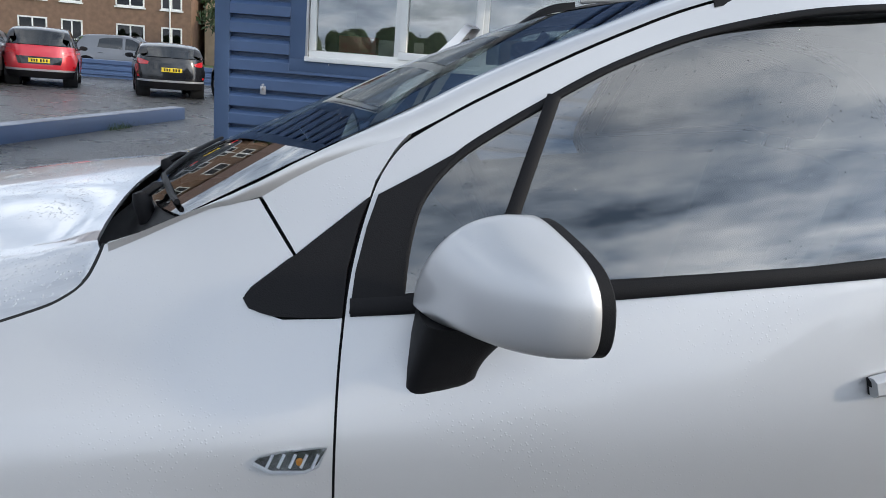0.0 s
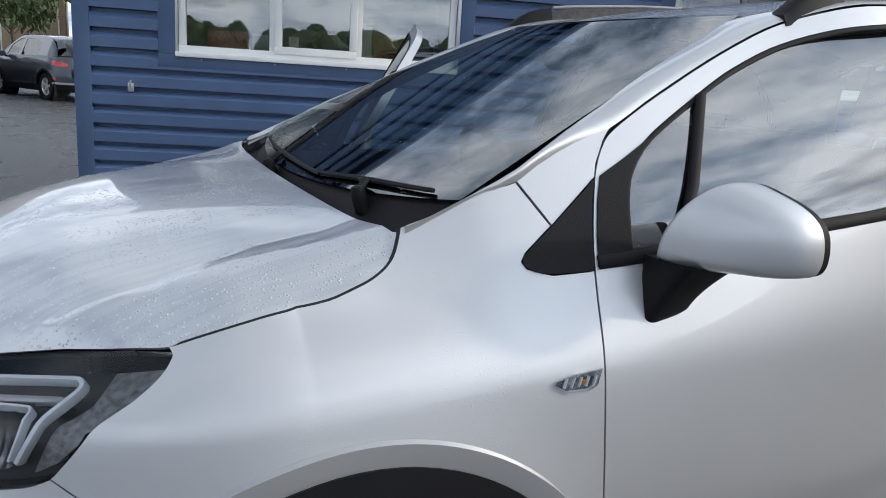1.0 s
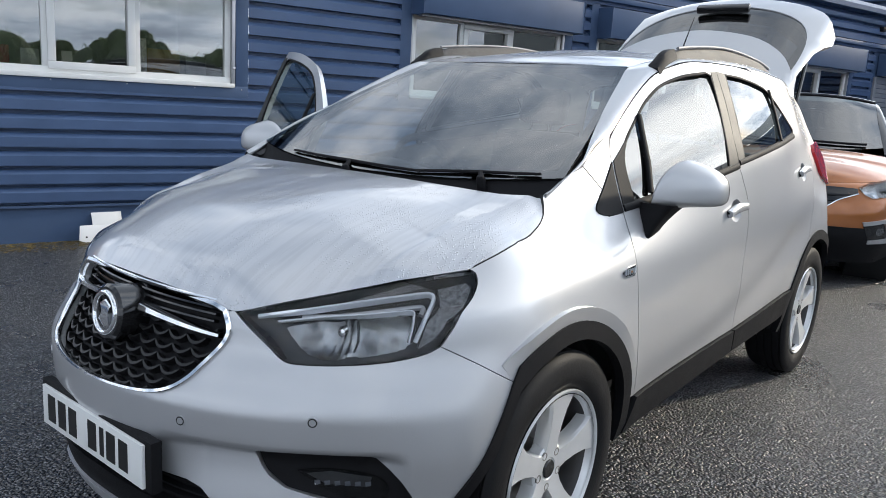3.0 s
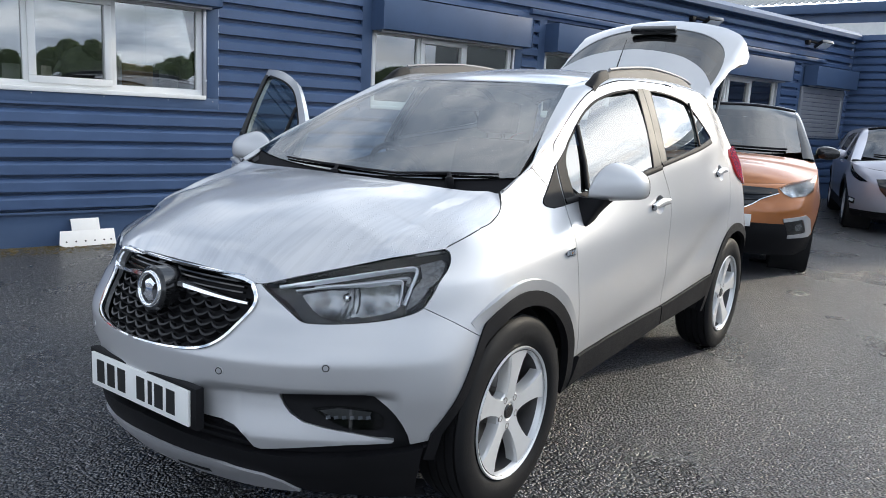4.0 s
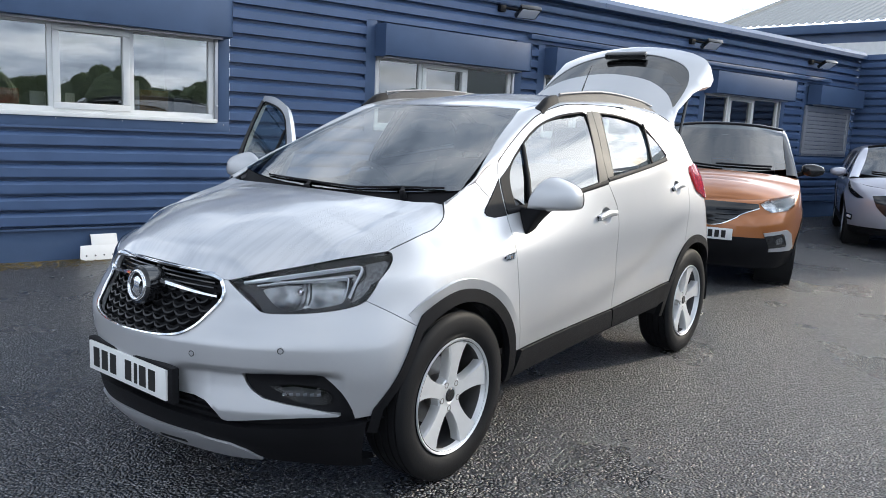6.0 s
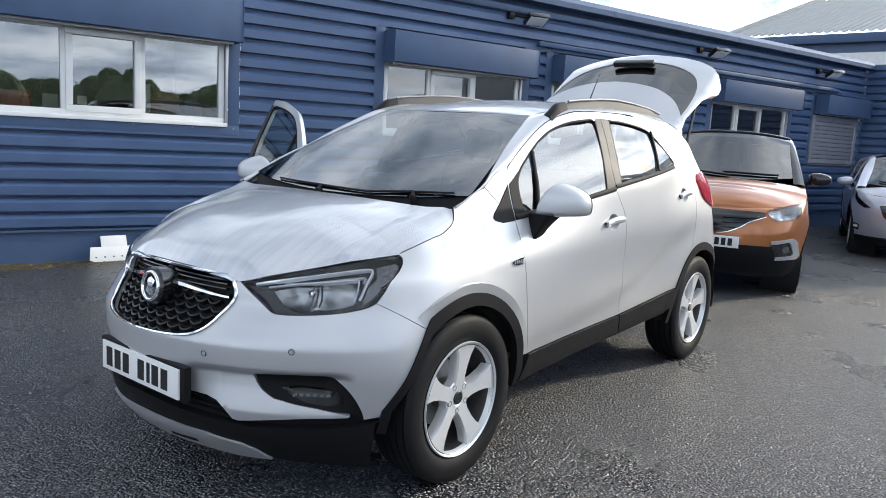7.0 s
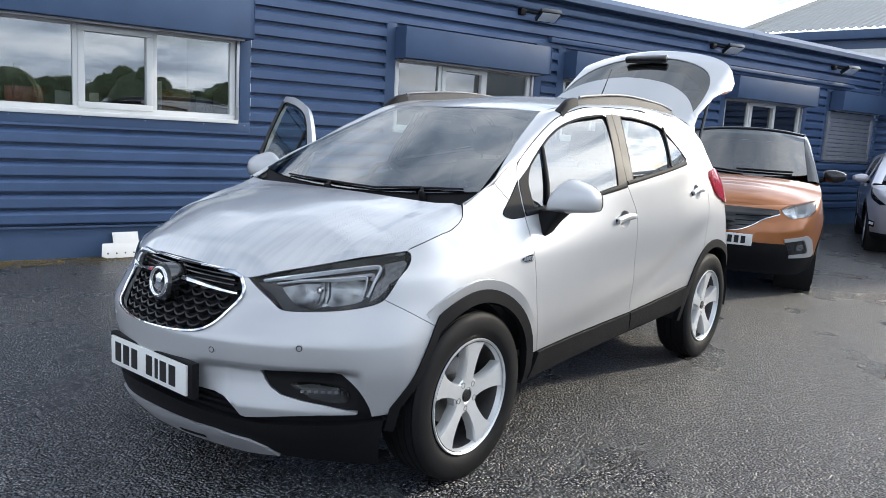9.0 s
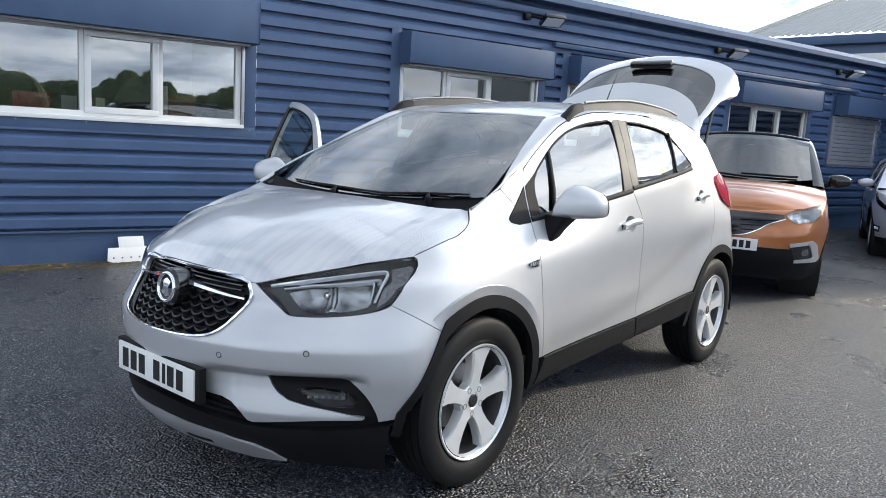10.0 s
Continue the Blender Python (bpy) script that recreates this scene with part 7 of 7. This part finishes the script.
def house(name, label, m, width, depth, eaves, wall_mat, windows, ridge=2.2):
    """A brick house front on its own x axis, facing -y."""
    h = thing(name, label, "house")
    bm = bmesh.new()
    add_box(bm, (0, 0, -0.2), (width, depth, eaves))
    part("wall", bm, wall_mat, h, "brick walls", 0)
    bm = bmesh.new()
    a = [(-0.3, -0.35, eaves), (width + 0.3, -0.35, eaves), (width + 0.3, depth + 0.35, eaves), (-0.3, depth + 0.35, eaves), (-0.3, depth / 2, eaves + ridge), (width + 0.3, depth / 2, eaves + ridge)]
    v = [bm.verts.new(p) for p in a]
    for f in ((0, 1, 5, 4), (2, 3, 4, 5), (0, 4, 3), (1, 2, 5), (0, 3, 2, 1)):
        bm.faces.new([v[i] for i in f])
    part("roof", bm, TILE, h, "tiled roof", 0)
    for x, z, w, hh in windows:
        fr = bmesh.new()
        for lo, hi in (((x, -0.04, z), (x + w, 0.05, z + 0.1)), ((x, -0.04, z + hh - 0.1), (x + w, 0.05, z + hh)), ((x, -0.04, z), (x + 0.1, 0.05, z + hh)), ((x + w - 0.1, -0.04, z), (x + w, 0.05, z + hh)), ((x + w / 2 - 0.05, -0.04, z), (x + w / 2 + 0.05, 0.05, z + hh))):
            add_box(fr, lo, hi)
        win = part("window", fr, PVC, h, "white window", 0)
        box("pane", (x + 0.05, -0.015, z + 0.05), (x + w - 0.05, -0.01, z + hh - 0.05), WIN_DARK, win)
        box("window_sill", (x - 0.08, -0.1, z - 0.09), (x + w + 0.08, 0.0, z), PVC, win)
    for x in (width * 0.36, width * 0.93):
        bm = bmesh.new()
        tube(bm, [(x, -0.08, 0), (x, -0.08, eaves)], 0.05)
        part("downpipe", bm, PVC, h)
    h.matrix_world = m
    return h


house("house", "brown brick terrace with white windows", Matrix.Translation((-28.5, 56, 0.2)) @ Matrix.Rotation(radians(-3), 4, "Z"), 20.0, 8, 5.4, BRICK,
      [(x, z, w, 1.35) for z in (1.05, 3.55) for x, w in ((1.5, 1.9), (5.2, 1.4), (8.6, 1.9), (11.4, 1.4), (15.0, 1.9), (18.0, 1.4))])
house("house", "pale rendered house end beside the terrace", Matrix.Translation((-7.9, 57, 0.2)), 6.0, 8, 5.2, material("tan_render", (0.34, 0.26, 0.18), 0.9, 0, 0, 0.15, 2), [(0.8, 3.7, 0.7, 0.9), (1.9, 3.7, 0.7, 0.9)])
house("house", "red brick house with a small white window", Matrix.Translation((-0.8, 52, 0.2)) @ Matrix.Rotation(radians(4), 4, "Z"), 12.0, 8, 5.4, BRICK_RED, [(2.2, 1.0, 1.1, 1.2), (2.2, 3.6, 1.1, 1.2), (6.2, 1.0, 1.1, 1.2)])
bm = bmesh.new()
grid_mesh(bm, lambda a, b: (-90 + 130 * a, 30.2 + 60 * b, 0.02 + 0.2 * min(1, b * 3)), 8, 8)
tagged(part("verge", bm, GRASS), "mown grass verge before the houses", "grass", kind="structure")
garden = thing("garden_wall", "low brick garden wall with a hedge behind", "wall")
box("bricks", (-30, 50.6, 0), (-12.5, 50.9, 1.0), BRICK_RED, garden)


def foliage(name, boxes, n, size, mat, parent, seed, fill=0.4):
    """Many small leaves scattered through rounded clumps."""
    rnd = random.Random(seed)
    verts, faces = [], []
    for _ in range(n):
        (cx, cy, cz), (rx, ry, rz) = rnd.choice(boxes)
        d = Vector((rnd.gauss(0, 1), rnd.gauss(0, 1), rnd.gauss(0, 1))).normalized() * rnd.random() ** fill
        p = Vector((cx + d.x * rx, cy + d.y * ry, cz + d.z * rz))
        q = Euler((rnd.random() * 6, rnd.random() * 6, rnd.random() * 6)).to_matrix()
        k = len(verts)
        s = size * (0.6 + 0.8 * rnd.random())
        verts += [p + q @ Vector(v) for v in ((-s, 0, 0), (0, -s * 0.5, 0), (s, 0, 0), (0, s * 0.5, s * 0.2))]
        faces.append((k, k + 1, k + 2, k + 3))
    ob = link_mesh(name, verts, faces, mat, parent, "", None, False)
    return ob


foliage("hedge", [((-30 + 1.0 * k, 52, 0.9), (0.9, 0.6, 0.45)) for k in range(18)], 5000, 0.12, LEAF, garden, 3)


def tree(x, y, h, r, seed, label, bare=False):
    t = thing("tree", label, "tree")
    rnd = random.Random(seed)
    bm = bmesh.new()
    tube(bm, [(x, y, 0), (x + 0.1, y, h * 0.3), (x, y + 0.1, h * 0.6), (x + 0.1, y, h * 0.85)], lambda u: 0.03 * h * (1 - 0.8 * u), 8)
    clumps = []
    for k in range(14):
        a, z = rnd.random() * 6.28, h * (0.3 + 0.5 * rnd.random())
        e = Vector((x + math.cos(a) * r * (0.5 + 0.5 * rnd.random()), y + math.sin(a) * r * (0.5 + 0.5 * rnd.random()), z + h * 0.22))
        tube(bm, [(x, y, z), (x + (e.x - x) * 0.5, y + (e.y - y) * 0.5, z + h * 0.13), e], lambda u: 0.010 * h * (1 - 0.8 * u), 5)
        clumps.append((tuple(e), (r * 0.45, r * 0.45, r * 0.35)))
    part("trunk", bm, material("bark", (0.09, 0.07, 0.05), 0.95, 0, 0, 0.3, 8, 0.6, 30), t)
    if not bare:
        foliage("crown", clumps, 2600, 0.16, LEAF, t, seed)
    return t


tree(-4.5, 49, 5.0, 2.4, 5, "dark evergreen tree between the houses")
# low barrier of blue ribbed sheet
bar = thing("barrier", "low blue ribbed metal barrier round the car park", "barrier")
for x0, x1 in ((-40, -12), (-12, -6), (-6, 0), (0, 6)):
    bm = bmesh.new()
    prof = [(0.02, 0), (0.10, 0), (0.13, -0.04), (0.22, -0.04), (0.25, 0), (0.29, 0), (0.32, -0.04), (0.42, -0.04), (0.45, 0), (0.50, 0), (0.53, -0.04), (0.66, -0.04), (0.68, 0.02)]
    a = [bm.verts.new((x0, 28.7 + y, z)) for z, y in prof]
    b = [bm.verts.new((x1, 28.7 + y, z)) for z, y in prof]
    for k in range(len(prof) - 1):
        bm.faces.new((a[k], b[k], b[k + 1], a[k + 1]))
    part("rail_sheet", bm, BLUE, bar, "", 20)
    box("post", (x0, 28.7, 0), (x0 + 0.12, 28.85, 0.72), BLUE_TRIM, bar)
# blue-painted kerb beam
kerb = thing("kerb_beam", "low blue-painted kerb beam with a worn pale top", "kerb")
d = Vector((1.34, 5.4, 0)).normalized()
km = Matrix.Translation((-2.17, 13.75, 0)) @ Matrix.Rotation(math.atan2(d.y, d.x), 4, "Z")
part("beam", add_box(bmesh.new(), (-14, 0.0, -0.02), (0, 0.26, 0.225), km, 0.012), BLUE, kerb)
part("worn_top", add_box(bmesh.new(), (-14, 0.006, 0.224), (-0.02, 0.255, 0.231), km, 0.003), material("worn_concrete", (0.32, 0.33, 0.37), 0.8, 0, 0, 0.3, 2, 0.4, 40), kerb)
rnd = random.Random(8)
for k, n in ((-2.6, 60), (-7.5, 80), (-10.5, 50)):
    verts, faces = [], []
    for _ in range(n):
        p = km @ Vector((k + rnd.gauss(0, 0.25), -0.04 - 0.05 * rnd.random(), 0))
        h, a = 0.05 + 0.1 * rnd.random(), rnd.random() * 6.28
        i = len(verts)
        verts += [p + Vector((0.006 * math.cos(a), 0.006 * math.sin(a), 0)), p - Vector((0.006 * math.cos(a), 0.006 * math.sin(a), 0)), p + Vector((0.05 * math.cos(a + 1), 0.05 * math.sin(a + 1), h))]
        faces.append((i, i + 1, i + 2))
    tagged(link_mesh("weeds", verts, faces, GRASS, None, "tuft of weeds at the foot of the kerb", None, False), category="weeds", kind="stuff")
# moss along the foot of the wall
verts, faces = [], []
for _ in range(4200):
    u = rnd.uniform(-1.5, 6)
    p = WALL @ Vector((u, -0.06 - 0.34 * rnd.random() ** 2.0, 0.003))
    a, s = rnd.random() * 6.28, 0.006 + 0.014 * rnd.random()
    i = len(verts)
    verts += [p + Vector((s * math.cos(a + t), s * math.sin(a + t), 0.004 * rnd.random())) for t in (0, 1.6, 3.1, 4.7)]
    faces.append((i, i + 1, i + 2, i + 3))
tagged(link_mesh("moss", verts, faces, material("moss", (0.15, 0.11, 0.035), 1.0, 0, 0, 0.4, 9), None, "brown moss and grit along the wall foot", None, False), category="moss", kind="stuff")
# white bent metal bracket leaning on the plinth
br = thing("bracket", "white folded sheet-metal bracket leaning against the wall", "bracket")
bmx = WALL @ Matrix.Translation((0.10, -0.14, 0.0)) @ pose(0, 0, 0, -20, 0, 6)
part("foot_plate", prism(bmesh.new(), [(0.0, 0.02), (0.05, 0.0), (0.48, 0.0), (0.48, 0.145), (0.02, 0.145)], -0.006, 0.0, bmx, 0.002), WHITE, br)
part("upright", prism(bmesh.new(), [(0.12, 0.14), (0.36, 0.14), (0.36, 0.25), (0.12, 0.25)], -0.006, 0.0, bmx, 0.002), WHITE, br)
# Same white sheet; the grey paints the shade inside the fold.
part("return_flange", add_box(bmesh.new(), (0.12, 0.0, 0.242), (0.36, 0.06, 0.25), bmx, 0.002), STEEL, br)
for x in (0.06, 0.14, 0.22, 0.30, 0.38, 0.44):
    part("bolt_hole", prism(bmesh.new(), [(x + 0.008 * math.cos(t), 0.045 + 0.008 * math.sin(t)) for t in np.linspace(0, 2 * math.pi, 11)[:-1]], -0.0075, -0.005, bmx), DARK, br)
# hook on the wall
hk = thing("wall_hook", "small grey metal hook on the ribbed wall", "hook")
bm = bmesh.new()
tube(bm, [WALL @ Vector(p) for p in ((-1.16, -0.03, 1.11), (-1.16, -0.06, 1.11), (-1.155, -0.07, 1.09), (-1.16, -0.06, 1.06))], 0.008)
add_box(bm, (-1.185, -0.045, 1.03), (-1.14, -0.034, 1.10), WALL, 0.004)
part("hook", bm, SATIN, hk)
# boxes and papers behind window_1
for lo, hi, mat, nm, lb in (((0.74, 0.20, 1.42), (1.02, 0.45, 1.62), material("cardboard", (0.42, 0.26, 0.11), 0.8), "cardboard_box", "brown cardboard box on the window ledge"),
                            ((1.08, 0.22, 1.42), (1.26, 0.4, 1.58), NAVY, "storage_box", "dark blue box on the window ledge"),
                            ((0.64, 0.16, 1.42), (0.73, 0.18, 1.70), WHITE, "paper_sheet", "white sheet of paper against the glass"),
                            ((-0.24, 0.06, 1.42), (-0.11, 0.07, 1.54), WHITE, "paper_sheet", "white notice against the glass"),
                            ((0.05, 0.06, 1.46), (0.13, 0.07, 1.54), WHITE, "paper_sheet", "small white notice against the glass"),
                            ((-0.62, 0.25, 1.42), (-0.30, 0.5, 1.56), RED, "storage_box", "dark red box on the window ledge")):
    tagged(part(nm, add_box(bmesh.new(), lo, hi, WALL, 0.004), mat), lb, nm.replace("_", " "))
tagged(part("window_ledge", add_box(bmesh.new(), (-0.9, 0.06, 1.38), (1.5, 0.6, 1.42), WALL), PVC), "white inner window ledge", "ledge", kind="structure")
# far workshop with a ribbed roof behind the yard wall
METAL = material("ribbed_roof", (0.23, 0.25, 0.26), 0.65, 0.0, 0, 0.06, 2)
shed = thing("workshop", "taller workshop with a pale ribbed metal roof", "building")
SM = Matrix.Translation((24.0, 6.4, 0)) @ Matrix.Rotation(radians(-97.3), 4, "Z")
bm = bmesh.new()
ribs = 90
for k in range(ribs):
    x = k * 0.25
    for dx0, dx1, h0, h1 in ((0, 0.05, 0, 0.045), (0.05, 0.12, 0.045, 0.045), (0.12, 0.17, 0.045, 0), (0.17, 0.25, 0, 0)):
        vs = [SM @ Vector((x + dx0, 0.0, 5.11 + h0)), SM @ Vector((x + dx1, 0.0, 5.11 + h1)), SM @ Vector((x + dx1, 8, 7.59 + h1)), SM @ Vector((x + dx0, 8, 7.59 + h0))]
        bm.faces.new([bm.verts.new(v) for v in vs])
bmesh.ops.remove_doubles(bm, verts=bm.verts, dist=1e-4)
part("roof", bm, METAL, shed, "pale ribbed roof", 20)
part("gutter", add_box(bmesh.new(), (-0.1, -0.20, 4.78), (23, 0.05, 5.05), SM, 0.03), BLUE_TRIM, shed)
part("wall", add_box(bmesh.new(), (0.1, 0.1, 0), (22.5, 7.5, 4.8), SM), BLUE, shed)
part("light_strip", add_box(bmesh.new(), (3.4, 0.03, 4.05), (22.5, 0.09, 4.5), SM), WHITE, shed)
part("verge_trim", prism(bmesh.new(), [(0.0, 5.0), (8.0, 7.48), (8.0, 7.72), (0.0, 5.24)], -0.02, 0.14, SM @ Matrix.Rotation(radians(90), 4, "Z")), METAL, shed)


# ---- behind the camera, seen only in glass and paint ----
far = thing("storage_shed", "long shed with a ribbed metal roof across the yard", "building")
FM = Matrix.Translation((12.0, -8.86, 0)) @ Matrix.Rotation(radians(12), 4, "Z")
bm = bmesh.new()
for k in range(84):
    x = k * 0.3
    for d0, d1, h0, h1 in ((0, 0.06, 0, 0.05), (0.06, 0.14, 0.05, 0.05), (0.14, 0.2, 0.05, 0), (0.2, 0.3, 0, 0)):
        bm.faces.new([bm.verts.new(FM @ Vector(v)) for v in ((x + d0, 0.2, 4.7 + h0), (x + d0, -7, 7.9 + h0), (x + d1, -7, 7.9 + h1), (x + d1, 0.2, 4.7 + h1))])
bmesh.ops.remove_doubles(bm, verts=bm.verts, dist=1e-4)
part("roof", bm, METAL, far, "ribbed roof", 20)
part("wall", add_box(bmesh.new(), (0.1, -13, 0), (25, -0.1, 4.7), FM), material("grey_sheet", (0.34, 0.37, 0.36), 0.6), far)
hedge = thing("hedge", "tall green hedge along the road edge", "hedge")
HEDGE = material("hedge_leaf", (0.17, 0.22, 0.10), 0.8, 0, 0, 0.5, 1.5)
clumps = [((-45 + 1.8 * k, -27 - 1.5 * math.sin(k * 1.7), 1.15 + 0.4 * math.sin(k * 2.3)), (1.6, 1.2, 1.9 + 0.7 * math.sin(k * 1.1) ** 2)) for k in range(36)]
rnd2 = random.Random(21)
for c, (rx, ry, rz) in clumps[:]:
    for _ in range(5):
        a, e, f = rnd2.uniform(0, 2 * math.pi), rnd2.uniform(0.35, 1.1), rnd2.uniform(0.22, 0.42)
        clumps.append(((c[0] + rx * 0.75 * math.cos(e) * math.cos(a), c[1] + ry * 0.6 * math.cos(e) * math.sin(a), c[2] + rz * 0.72 * math.sin(e)), (rx * f, ry * f, rz * f)))
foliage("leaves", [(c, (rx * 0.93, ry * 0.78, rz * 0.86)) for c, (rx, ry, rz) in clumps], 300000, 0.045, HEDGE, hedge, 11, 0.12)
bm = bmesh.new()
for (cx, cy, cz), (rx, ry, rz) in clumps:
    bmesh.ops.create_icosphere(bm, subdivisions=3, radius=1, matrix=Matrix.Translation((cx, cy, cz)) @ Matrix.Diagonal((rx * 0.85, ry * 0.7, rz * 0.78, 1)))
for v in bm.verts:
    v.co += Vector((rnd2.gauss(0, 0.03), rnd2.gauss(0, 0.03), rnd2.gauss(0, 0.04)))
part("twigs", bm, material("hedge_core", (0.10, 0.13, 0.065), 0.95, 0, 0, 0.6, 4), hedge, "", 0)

build_silver_car()
